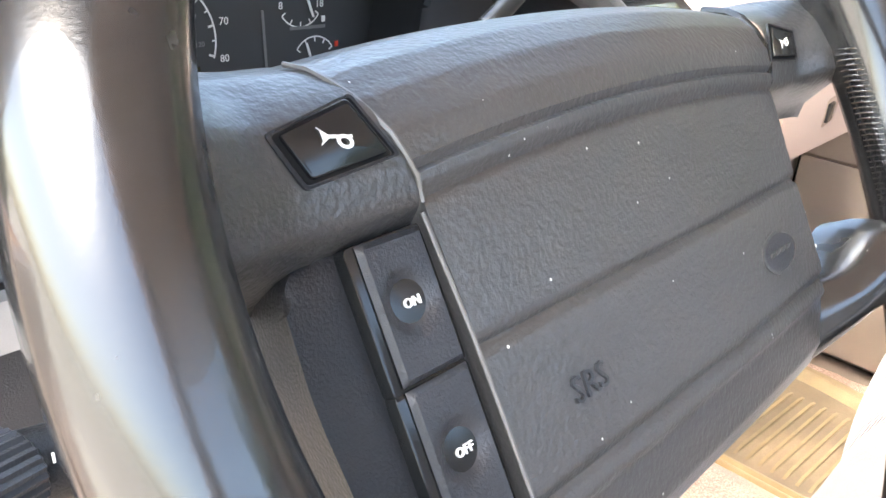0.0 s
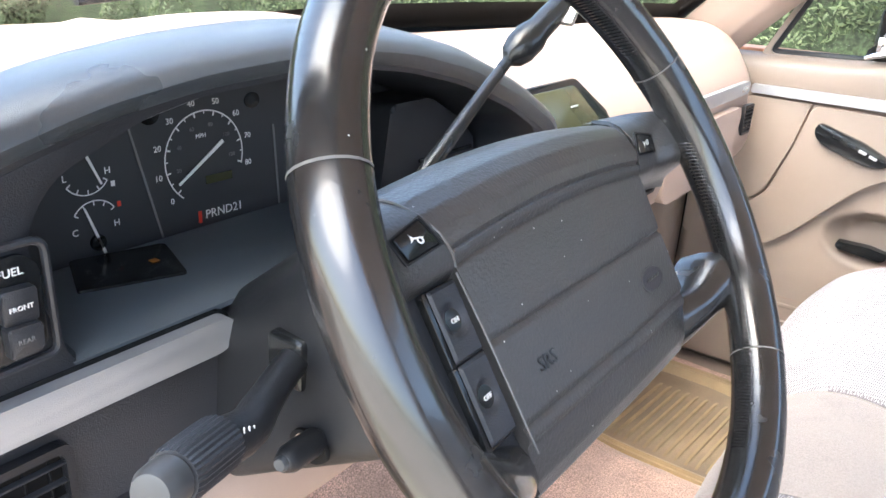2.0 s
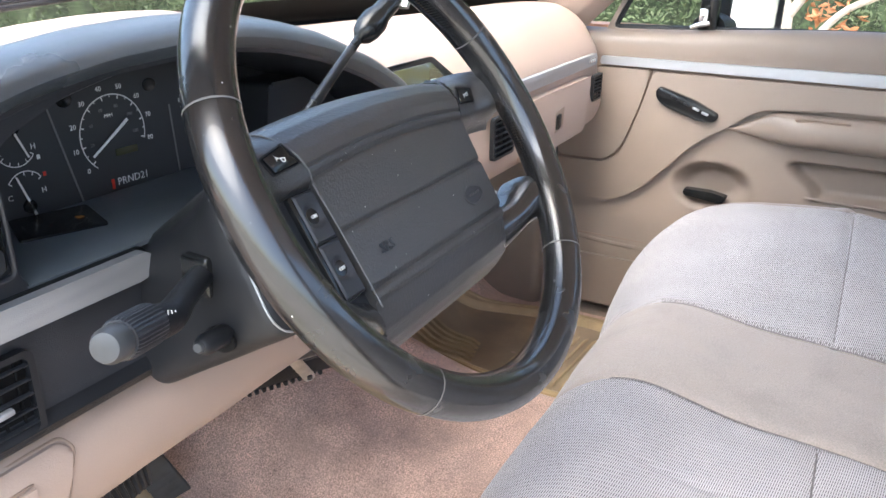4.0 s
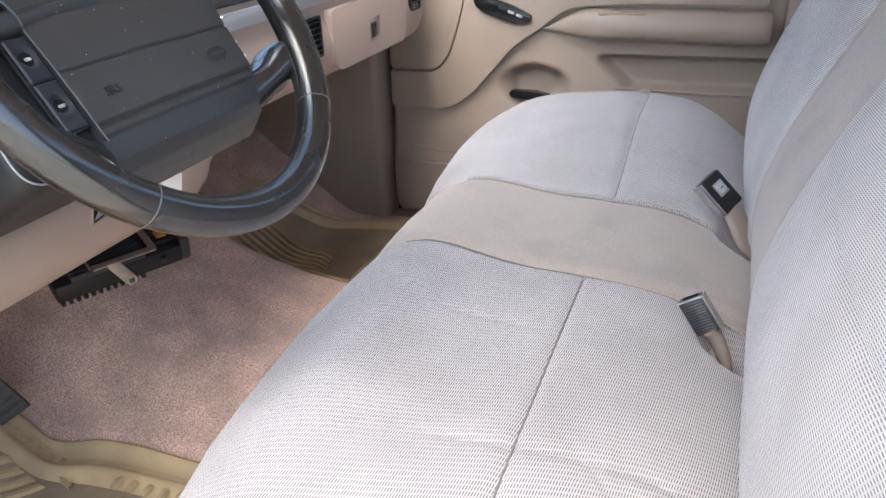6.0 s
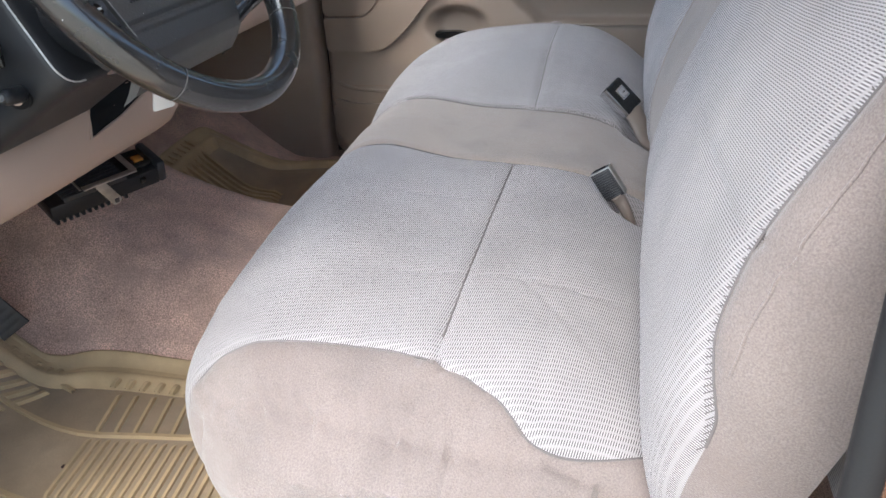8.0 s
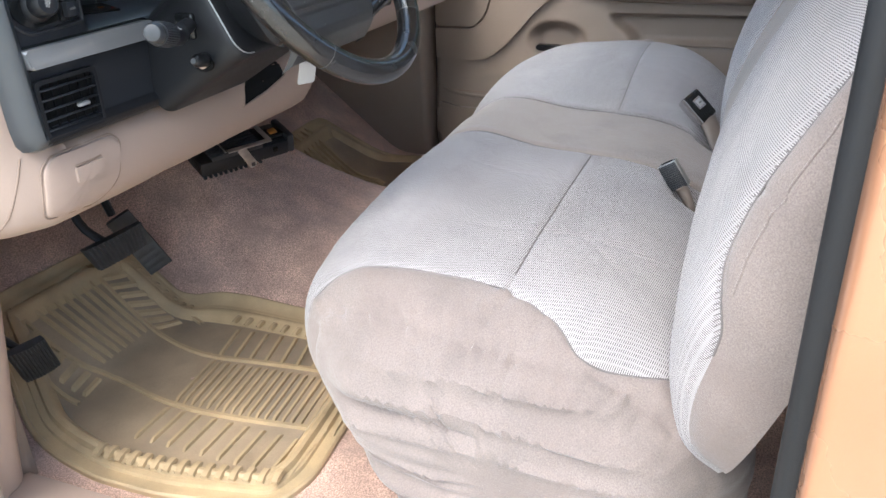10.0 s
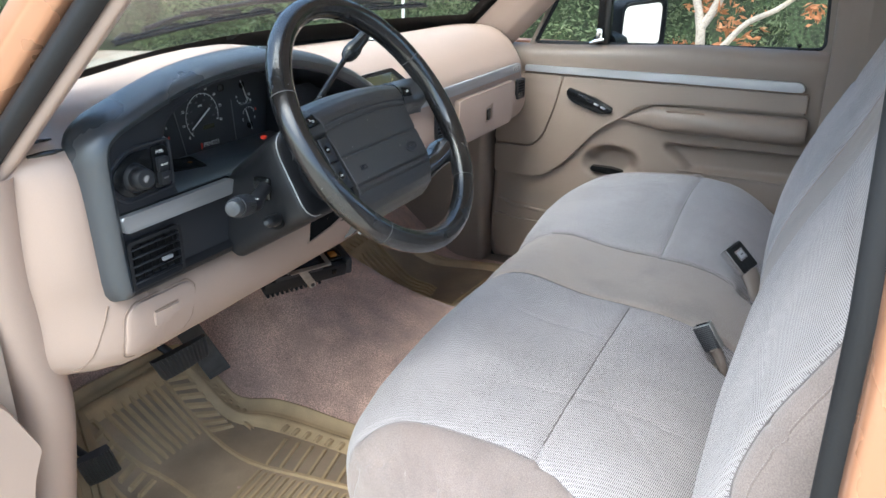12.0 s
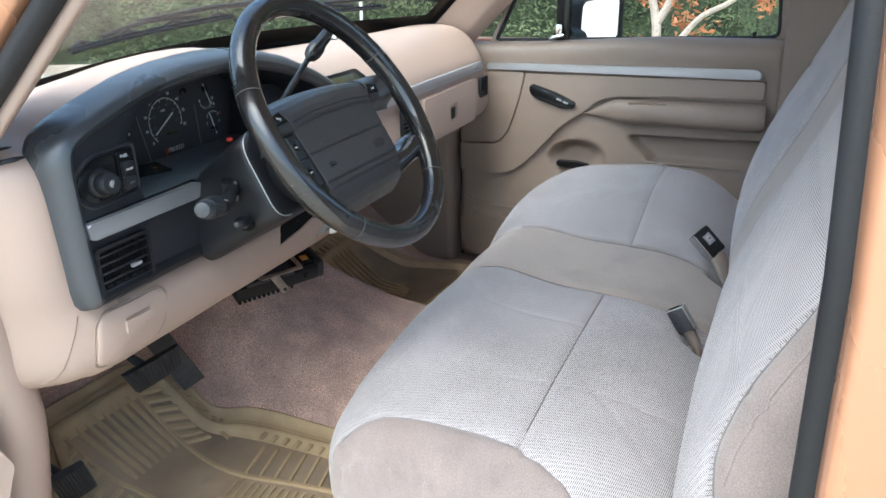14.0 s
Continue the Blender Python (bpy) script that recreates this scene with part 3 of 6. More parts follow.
def inset(pts, d):
    """The outline moved inwards by d."""
    out, n = [], len(pts)
    area = sum(pts[i - 1][0] * pts[i][1] - pts[i][0] * pts[i - 1][1] for i in range(n))
    s = 1 if area > 0 else -1
    for i in range(n):
        a, b = Vector(pts[i - 2 if i > 1 else i - 2]), Vector(pts[(i + 2) % n])
        t = (b - a).normalized()
        out.append((pts[i][0] - s * t.y * d, pts[i][1] + s * t.x * d))
    return out


NP = 160
pod_line = [(p.x, p.y) for p in even([(x, z, 0) for x, z in rounded(POD, 0.02, 6)], NP, True)]
OPEN = rounded([(-0.40, 0.606), (-0.55, 0.606), (-0.655, 0.618), (-0.668, 0.66), (-0.672, 0.70), (-0.655, 0.725), (-0.60, 0.748), (-0.52, 0.764), (-0.44, 0.767), (-0.35, 0.757),
                (-0.25, 0.728), (-0.17, 0.692), (-0.145, 0.665), (-0.15, 0.625), (-0.18, 0.606), (-0.28, 0.606)], 0.012, 4)
open_line = [(p.x, p.y) for p in even([(x, z, 0) for x, z in OPEN], NP, True)]


def turn_match(a, b):
    """Rolls b so that its points lie nearest to a's."""
    best = min(range(len(b)), key=lambda k: sum((a[i][0] - b[(i + k) % len(b)][0]) ** 2 + (a[i][1] - b[(i + k) % len(b)][1]) ** 2 for i in range(0, len(a), 4)))
    return [b[(i + best) % len(b)] for i in range(len(b))]


open_line = turn_match(pod_line, open_line)


def pod_mesh(rings):
    return grid([[(x, y, z) for x, z in line] for line, y in rings], close_v=True)


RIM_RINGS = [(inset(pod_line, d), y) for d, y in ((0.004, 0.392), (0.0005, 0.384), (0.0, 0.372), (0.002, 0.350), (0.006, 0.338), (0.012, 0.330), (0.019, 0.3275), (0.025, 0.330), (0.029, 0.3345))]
FACE_RINGS = [(inset(pod_line, 0.029), 0.3345), (inset(pod_line, 0.033), 0.3363),
              ([(0.5 * (a[0] + b[0]), 0.5 * (a[1] + b[1])) for a, b in zip(inset(pod_line, 0.033), inset(open_line, -0.012))], 0.336),
              (inset(open_line, -0.010), 0.337), (inset(open_line, -0.003), 0.340), (open_line, 0.347), (inset(open_line, 0.008), 0.40), (inset(open_line, 0.014), 0.452)]
pod = part("instrument_pod", pod_mesh(FACE_RINGS), BLACK_SOFT, dashboard, "charcoal plastic instrument pod with a deep hood")


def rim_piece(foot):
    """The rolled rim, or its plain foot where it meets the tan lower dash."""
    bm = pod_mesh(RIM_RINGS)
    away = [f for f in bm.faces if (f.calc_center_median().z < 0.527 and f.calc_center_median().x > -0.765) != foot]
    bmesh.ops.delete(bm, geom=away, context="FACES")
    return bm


# lighter than the pod face: the rim's highlight is in the base colour
part("pod_rim", rim_piece(False), POD_RIM, pod, "satin rolled rim, its sky sheen put into the colour")
part("pod_foot", rim_piece(True), BLACK, pod, "charcoal lower edge of the pod")

# ---- bench seat ----
X1, X2, XE = -0.125, 0.132, 0.775
CUSHION = [(-0.50, 0.0), (-0.505, 0.12), (-0.485, 0.20), (-0.445, 0.245), (-0.39, 0.285), (-0.30, 0.321), (-0.20, 0.334), (-0.10, 0.336), (-0.02, 0.332), (0.035, 0.316),
           (0.074, 0.286), (0.092, 0.240), (0.088, 0.18), (0.060, 0.10), (0.02, 0.04), (-0.02, 0.0)]
BACK = [(-0.46, 0.17), (-0.42, 0.20), (-0.402, 0.27), (-0.400, 0.35), (-0.412, 0.41), (-0.432, 0.47), (-0.462, 0.54), (-0.497, 0.61), (-0.535, 0.69), (-0.57, 0.77), (-0.60, 0.84),
        (-0.63, 0.885), (-0.665, 0.90), (-0.705, 0.885), (-0.725, 0.84), (-0.70, 0.70), (-0.62, 0.45), (-0.56, 0.25)]


# how far the front roll of the cushion stands out, by x
FRONT_REACH = [(-0.77, -0.035), (-0.72, -0.022), (-0.66, -0.006), (-0.60, 0.010), (-0.52, 0.024), (-0.35, 0.034), (0.0, 0.042), (0.25, 0.040), (0.5, 0.028), (0.68, 0.014), (0.76, 0.0)]


FRONT_LIFT = [(-0.70, 0.0), (-0.60, 0.006), (-0.45, 0.018), (-0.28, 0.027), (0.0, 0.030), (0.18, 0.020), (0.36, 0.0)]


def groove(d, width, depth):
    return -depth * math.exp(-(d / width) ** 2)


def seat_mesh(profile, x0, x1, nx, end0, end1, bump, centre, edge, nv=110, power=3.2):
    """Rows of points across the seat from x0 to x1; end0, end1: the width over which an end rounds off; bump(x, s, p): offset along the way from the centre."""
    base = [Vector((p.x, p.y)) for p in smooth_line([(y, z, 0) for y, z in profile], nv)]
    c = Vector(centre)
    rows = []
    stations = [x0 + end0 * (1 - math.cos(0.5 * math.pi * k / 46)) for k in range(46)]
    inner = nx - 92
    stations += [x0 + end0 + (x1 - end1 - x0 - end0) * k / (inner - 1) for k in range(inner)]
    stations += [x1 - end1 * (1 - math.cos(0.5 * math.pi * k / 46)) for k in range(45, -1, -1)]
    lo = min(range(nx), key=lambda i: abs(stations[i] + 0.68))
    hi = min(range(nx), key=lambda i: abs(stations[i] - 0.68))
    for i, flat_x in enumerate(stations):
        row = []
        for j, p in enumerate(base):
            # one column on each side follows the edge of the ribbed cloth
            e = edge(p)
            if flat_x < -0.2:
                x = -0.2 - (-0.2 - flat_x) * (e - 0.2) / (-0.2 - stations[lo]) if i >= lo else x0 + (flat_x - x0) * (-e - x0) / (stations[lo] - x0)
            elif flat_x > 0.2:
                x = 0.2 + (flat_x - 0.2) * (e - 0.2) / (stations[hi] - 0.2) if i <= hi else x1 - (x1 - flat_x) * (x1 - e) / (x1 - stations[hi])
            else:
                x = flat_x
            k = 0.0
            if x < x0 + end0:
                k = (x0 + end0 - x) / end0
            if x > x1 - end1:
                k = (x - x1 + end1) / end1
            shrink = max(0.0, 1 - min(1, k) ** power) ** (1 / power)
            out = p - c
            q = c + out * shrink
            q = q + out.normalized() * bump(x, j / (nv - 1), p, q) * min(1, 3 * shrink)
            if profile is CUSHION:
                q.x += along(FRONT_REACH, x) * step(-0.14, 0.05, p.x) - 0.022 * step(0.22, 0.06, p.y) * step(-0.10, 0.0, p.x)
                q.y += along(FRONT_LIFT, x) * math.exp(-((p.x + 0.005) / 0.075) ** 2) * step(0.2, 0.3, p.y)
                # the passenger half is less worn and stands higher
                q.y += 0.010 * step(0.20, 0.42, x) * math.exp(-((p.x + 0.15) / 0.16) ** 2) * step(0.2, 0.3, p.y)
            fold = 0.0
            if k > 0.35 and profile is CUSHION:
                sag = q.y + 0.5 * (q.x + 0.22) ** 2 - 0.06 * q.x
                ridge = 1 - 2 * abs(noise.noise((q.x * 1.3, sag * 24, 4)))
                fold = (0.019 * max(0, ridge) ** 2 + 0.009 * max(0, 1 - 2 * abs(noise.noise((q.x * 2 + 7, sag * 42, 2)))) ** 2 + 0.010 * noise.noise((q.x * 4, q.y * 14, 9))) * step(0.66, 0.86, k) * step(1.0, 0.97, k)
                fold *= -1 if x < 0 else 1
            row.append((x + fold, q.x, q.y))
        rows.append(row)
    return rows, base, lo, hi


def settle(reach, v, middle, end, power):
    """The reach of the ribbed cloth where the rounded end draws the line at v in towards the middle."""
    x = 0.66
    for k in range(12):
        f = max(0.0, (x - XE + end) / end)
        x = 0.5 * x + 0.5 * reach(middle + (v - middle) * max(0.0, 1 - min(1, f) ** power) ** (1 / power))
    return x


def split(rows, kind_of):
    """Sorts the quads of rows into bmeshes by kind_of(centre)."""
    found = {}
    for i in range(len(rows) - 1):
        for j in range(len(rows[0]) - 1):
            q = [rows[i][j], rows[i + 1][j], rows[i + 1][j + 1], rows[i][j + 1]]
            c = sum((Vector(p) for p in q), Vector()) / 4
            found.setdefault(kind_of(c, i, j), []).append(((i, j), (i + 1, j), (i + 1, j + 1), (i, j + 1)))
    out = {}
    for key, quads in found.items():
        bm, made = bmesh.new(), {}
        for q in quads:
            vs = []
            for ij in q:
                if ij not in made:
                    made[ij] = bm.verts.new(rows[ij[0]][ij[1]])
                vs.append(made[ij])
            bm.faces.new(vs)
        out[key] = bm
    return out




def along(table, v):
    """Straight-line reading of a table of (v, value), v rising."""
    if v <= table[0][0]:
        return table[0][1]
    for (a, fa), (b, fb) in zip(table, table[1:]):
        if v <= b:
            return fa + (fb - fa) * (v - a) / (b - a)
    return table[-1][1]


def insert_edge(y):
    """How far out the ribbed cloth of the cushion reaches, by y."""
    table = [(-0.45, 0.640), (-0.41, 0.662), (-0.38, 0.682), (-0.34, 0.698), (-0.31, 0.702), (-0.29, 0.691), (-0.27, 0.669), (-0.22, 0.646), (-0.16, 0.632), (-0.08, 0.630), (0.0, 0.636), (0.04, 0.646), (0.07, 0.656)]
    return sum(along(table, y + d) for d in (-0.012, -0.006, 0.0, 0.006, 0.012)) / 5


def bolster_edge(y):
    return along([(-0.32, 0.706), (-0.28, 0.718), (-0.16, 0.713), (-0.05, 0.703), (0.04, 0.682)], y)


def cushion_bump(x, s, p, q):
    d = 0.0
    if p.y > 0.16:
        # hollows where the buckle stems come up
        for bx, by in ((-0.184, -0.392), (0.140, -0.405)):
            d -= 0.045 * math.exp(-((x - bx) / 0.030) ** 2 - ((p.x - by) / 0.034) ** 2)
        for xs in (X1, X2):
            d += groove(x - xs, 0.006, 0.006)
        if x > X2:
            d += 0.046 * math.cos(min(1, abs(x - 0.50) / 0.38) * math.pi / 2) * step(-0.46, -0.25, p.x)
        elif x < X1:
            d += 0.006 * math.cos(min(1, abs(x + 0.42) / 0.29) * math.pi / 2)
        if abs(x) > 0.13 and abs(x) < 0.64 and p.x < 0.1:
            d += groove(p.x + 0.20, 0.005, 0.0045)
            d += groove(p.x + 0.055 - 0.03 * abs(x), 0.004, 0.0012) + groove(p.x + 0.0 - 0.1 * (abs(x) - 0.3), 0.02, 0.001)
        if abs(x) > 0.13:
            d += groove(abs(x) - insert_edge(q.x), 0.004, 0.004)
            if x < X1:
                d += groove(x + 0.280 - 0.03 * (p.x + 0.13), 0.004, 0.0030) * step(-0.25, -0.20, p.x) * step(-0.03, -0.07, p.x)
                d += groove(x + 0.475 + 0.10 * (p.x + 0.28), 0.004, 0.0030) * step(-0.40, -0.34, p.x) * step(-0.10, -0.15, p.x)
            if abs(x) > insert_edge(q.x):
                # pinched tucks and the gathered lower seam of the velour end
                d += groove(q.x + 0.199 - 0.5 * (abs(x) - 0.645), 0.007, -0.005) + groove(q.x + 0.212 - 0.5 * (abs(x) - 0.645), 0.006, 0.004) + groove(q.x + 0.255 - 0.4 * (abs(x) - 0.665), 0.007, 0.004)
                d += groove(abs(x) - bolster_edge(q.x), 0.006, 0.009) * (0.8 + 0.5 * noise.noise((p.x * 60, x, 0)))
                d += 0.006 * noise.noise((abs(x) * 30, p.x * 75, 8)) * step(0.05, 0.0, abs(abs(x) - bolster_edge(q.x)))
            else:
                # creases that fan out from the corner seam
                d += groove(p.x + 0.335 - 0.5 * (abs(x) - 0.62), 0.006, 0.0022) * step(0.52, 0.60, abs(x)) + groove(p.x + 0.30 + 0.9 * (abs(x) - 0.52), 0.005, 0.0016) * step(0.40, 0.50, abs(x)) * step(0.66, 0.58, abs(x))
                d += groove(p.x + 0.285 + 0.08 * (abs(x) - 0.4), 0.005, 0.0014) * step(0.15, 0.25, abs(x))
        d += 0.002 * noise.noise((x * 9, p.x * 9, 1)) + 0.0008 * noise.noise((x * 40, p.x * 40, 2))
    else:
        d += 0.006 * noise.noise((x * 7, p.y * 14, 5)) + 0.004 * noise.noise((x * 6 + p.x * 6, p.y * 55 + p.x * 8, 3))
    return d


seat = thing("bench_seat", "taupe cloth truck bench seat with ribbed driver and passenger panels", "seat", (0, -0.2, 0.0))


def cushion_kind(c, i, j):
    x = c.x
    y, z = CUSHION_LINE[j].x, CUSHION_LINE[j].y
    if X1 < x < X2:
        return "centre"
    if CUSHION_LO <= i < CUSHION_HI and z > (0.225 if y < -0.2 else 0.16):
        return "rib_l" if x < 0 else "rib_r"
    return "side_l" if x < 0 else "side_r"


CUSHION_ROWS, CUSHION_LINE, CUSHION_LO, CUSHION_HI = seat_mesh(CUSHION, -XE, XE, 330, 0.19, 0.16, cushion_bump, (-0.22, 0.13), lambda p: settle(insert_edge, p.x, -0.22, 0.19, 2.5), 180, 2.5)
pieces = split(CUSHION_ROWS, cushion_kind)
for key, mat, name, label in (("rib_l", RIB_SEAT, "cushion_panel", "ribbed grey cloth, driver cushion"), ("rib_r", RIB_SEAT, "cushion_panel", "ribbed grey cloth, passenger cushion"),
                              ("centre", VELOUR, "centre_cushion", "smooth taupe velour centre"), ("side_l", VELOUR_SIDE, "cushion_side", "wrinkled rose-taupe velour"),
                              ("side_r", VELOUR_SIDE, "cushion_side", "wrinkled rose-taupe velour")):
    if key in pieces:
        part(name, pieces[key], mat, seat, label)


def back_edge(z):
    return sum(along(BACK_EDGE, z + d) for d in (-0.016, -0.008, 0.0, 0.008, 0.016)) / 5


BACK_EDGE = ([(0.2, 0.715), (0.27, 0.733), (0.33, 0.748), (0.38, 0.756), (0.415, 0.748), (0.45, 0.734), (0.52, 0.721), (0.6, 0.722), (0.65, 0.727), (0.9, 0.735)])


def back_bump(x, s, p, q):
    d = 0.0
    if s < 0.62:
        d += groove(x - X1, 0.007, 0.012) + groove(x - X2, 0.007, 0.008)
        d += 0.012 * math.cos(min(1, abs(abs(x) - 0.45) / 0.32) * math.pi / 2) if abs(x) > 0.13 else -0.008
        if abs(x) > 0.13:
            d += groove(abs(x) - back_edge(q.y), 0.008, 0.006)
            d += 0.018 * step(0.02, 0.12, abs(x) - back_edge(q.y) + 0.03) * step(0.30, 0.40, p.y)
        if abs(x) > 0.15:
            d += groove(p.y - 0.516, 0.004, 0.0035) * step(0.20, 0.28, abs(x)) + groove(p.y - 0.650, 0.005, 0.005)
        d += 0.002 * noise.noise((x * 9, p.y * 9, 1))
    return d


def back_kind(c, i, j):
    x = c.x
    y, z = BACK_LINE[j].x, BACK_LINE[j].y
    if y < -0.64 or z > 0.86:
        return "shell"
    if X1 < x < X2:
        return "centre"
    if BACK_LO <= i < BACK_HI:
        return "rib_l" if x < 0 else "rib_r"
    return "side_l" if x < 0 else "side_r"


BACK_ROWS, BACK_LINE, BACK_LO, BACK_HI = seat_mesh(BACK, -XE, XE, 330, 0.13, 0.13, back_bump, (-0.58, 0.55), lambda p: settle(back_edge, p.y, 0.55, 0.13, 3.2), 180)
pieces = split(BACK_ROWS, back_kind)
for key, mat, name, label in (("rib_l", RIB_BACK, "back_panel", "ribbed grey cloth, driver backrest"), ("rib_r", RIB_BACK, "back_panel", "ribbed grey cloth, passenger backrest"),
                              ("centre", VELOUR, "centre_back", "smooth taupe velour centre"), ("side_l", VELOUR_SIDE, "back_side", "rose-taupe velour bolster"),
                              ("side_r", VELOUR_SIDE, "back_side", "rose-taupe velour bolster"), ("shell", VELOUR_SIDE, "back_shell", "taupe cloth backrest shell")):
    if key in pieces:
        part(name, pieces[key], mat, seat, label)
part("seat_riser", box((1.20, 0.36, 0.06), (0, -0.24, -0.02), 0.02), BLACK, seat, "black steel seat frame")


def on_rows(rows, x, want, low, high):
    """The point of the surface rows at x where want(point) changes sign, between the fractions low and high of a row."""
    i = min(range(len(rows)), key=lambda k: abs(rows[k][0][0] - x))
    row = rows[i]
    n = len(row)
    for j in range(int(low * n), int(high * n) - 1):
        a, b = want(row[j]), want(row[j + 1])
        if a * b <= 0 and a != b:
            return Vector(row[j]).lerp(Vector(row[j + 1]), a / (a - b))
    return None


def cord(name, pts, r, mat, label=""):
    pts = [p for p in pts if p is not None]
    if len(pts) > 3:
        part(name, tube(smooth_line(pts, min(160, 4 * len(pts))), r, 6), mat, seat, label)


# stitched seams that lie on the cloth
for lo, hi in ((CUSHION_LO, BACK_LO), (CUSHION_HI, BACK_HI)):
    cord("seam", [Vector(CUSHION_ROWS[lo][j]) for j in range(0, 180, 3) if CUSHION_LINE[j].y > (0.23 if CUSHION_LINE[j].x < -0.2 else 0.24)], 0.0012, THREAD_DARK, "dark overlock seam at the ribbed cloth edge")
    cord("seam", [Vector(BACK_ROWS[hi][j]) for j in range(0, 100, 3) if 0.30 < BACK_LINE[j].y < 0.84 and BACK_LINE[j].x > -0.62], 0.0013, THREAD_DARK, "dark overlock seam at the backrest edge")
for x in (X1, X2):
    cord("seam", [on_rows(CUSHION_ROWS, x, lambda q: q[1] - y, 0.28, 0.80) for y in (-0.40 + 0.44 * k / 15 for k in range(16))], 0.0014, THREAD_DARK, "dark seam beside the centre cushion")
for a, b in ((-0.60, -0.14), (0.145, 0.60)):
    cord("seam", [on_rows(CUSHION_ROWS, a + (b - a) * k / 15, lambda q: q[1] + 0.20, 0.28, 0.80) for k in range(16)], 0.0012, THREAD_DARK, "dark seam across the cushion")


def ladder(path, reach, every, r, label):
    """A row of short overcast stitches along a seam; reach(point) gives the two ends of the stitch."""
    bms = [tube([a, a.lerp(b, 0.5), b], r, 5) for a, b in (reach(p) for p in path[::every])]
    tagged(part("stitching", join(*bms), THREAD_DARK, seat, label), kind="stuff")


# overcast stitches beside the centre cushion and along the ribbed backrest
for x, way in ((X1, -1), (X2, 1)):
    ends = []
    for k in range(110):
        y = -0.38 + 0.42 * k / 109
        a, b = (on_rows(CUSHION_ROWS, x + way * d, lambda q, y=y: q[1] - y, 0.28, 0.80) for d in (0.001, 0.0075))
        if a is not None and b is not None:
            ends.append((a + Vector((0, 0, 0.0006)), b + Vector((0, 0, 0.0006))))
    ladder(ends, lambda p: p, 1, 0.0006, "dark overcast stitches beside the seam")
for i, way in ((BACK_LO, 1), (BACK_HI, -1)):
    line = [j for j in range(6, 110) if 0.30 < BACK_LINE[j].y < 0.84 and BACK_LINE[j].x > -0.62]
    ends = [(Vector(BACK_ROWS[i][j]) + Vector((0, 0.0006, 0.0003)), Vector(BACK_ROWS[i][j]).lerp(Vector(BACK_ROWS[i + way][j]), 0.7) + Vector((0, 0.0006, 0.0003))) for j in line]
    ladder(ends, lambda p: p, 1, 0.0005, "dark overcast stitches along the ribbed cloth")
# sewn crease down the velour bolsters
for side in (-1, 1):
    rows = BACK_ROWS[:BACK_LO + 1] if side < 0 else BACK_ROWS[BACK_HI:]
    cord("crease", [Vector(min((r[j] for r in rows), key=lambda q: abs(q[0] - side * 0.7565))) for j in range(6, 110, 2) if 0.38 < BACK_LINE[j].y < 0.80 and BACK_LINE[j].x > -0.62], 0.0014, VELOUR_SIDE, "sewn crease")
# ---- steering wheel ----
WC = Vector((-0.462, 0.117, 0.705))
WV = Vector((0, math.sin(radians(32.6)), math.cos(radians(32.6))))
WN = Vector((0, -math.cos(radians(32.6)), math.sin(radians(32.6))))


def on_wheel(u, v, n):
    return WC + Vector((u, 0, 0)) + WV * v + WN * n


wheel = thing("steering_wheel", "black leather-wrapped steering wheel with an airbag pad", "steering wheel", tuple(WC))
RIM, TUBE = 0.1875, 0.0165


def rim_mesh(a0, a1, steps, r=TUBE, grow=0.0):
    rows = []
    for k in range(steps + 1):
        a = a0 + (a1 - a0) * k / steps
        row = []
        for j in range(20):
            b = 2 * math.pi * j / 20
            rr = r + grow + 0.0001 * noise.noise((8 * math.cos(a), 8 * math.sin(a), j * 0.4))
            row.append(on_wheel(-0.006 + (RIM + rr * math.cos(b)) * math.cos(a), (RIM + rr * math.cos(b)) * math.sin(a), rr * 1.08 * math.sin(b)))
        rows.append(row)
    return grid(rows, close_v=True)


part("rim", rim_mesh(0, 2 * math.pi, 200), LEATHER, wheel, "worn black leather rim")
for a in (26.5, 157.5, 227.5, 315.5):
    part("rim_seam", rim_mesh(radians(a - 0.2), radians(a + 0.2), 3, grow=0.0003), THREAD, wheel, "pale worn stitched seam across the leather")


def lacing(a0, a1, count):
    """A row of hand stitches on the inner side of the rim."""
    bms = []
    for k in range(count):
        a = radians(a0 + (a1 - a0) * k / (count - 1))
        b = radians(200)
        c = [on_wheel(-0.006 + (RIM + (TUBE + 0.0003) * math.cos(q)) * math.cos(a + da), (RIM + (TUBE + 0.0003) * math.cos(q)) * math.sin(a + da), (TUBE + 0.0003) * 1.08 * math.sin(q))
             for q, da in ((radians(172), -0.008), (radians(184), 0.0), (radians(196), 0.006), (radians(206), 0.008))]
        bms.append(tube(c, 0.0004, 6))
    return join(*bms)


tagged(part("lacing", lacing(-70, -42, 34), LEATHER, wheel, "stitched lacing inside the rim"), kind="stuff")
tagged(part("lacing", lacing(-18, 8, 30), LEATHER, wheel, "stitched lacing inside the rim"), kind="stuff")
tagged(part("lacing", lacing(34, 78, 44), LEATHER, wheel, "stitched lacing inside the rim"), kind="stuff")
tagged(part("lacing", lacing(100, 144, 44), LEATHER, wheel, "stitched lacing inside the rim"), kind="stuff")


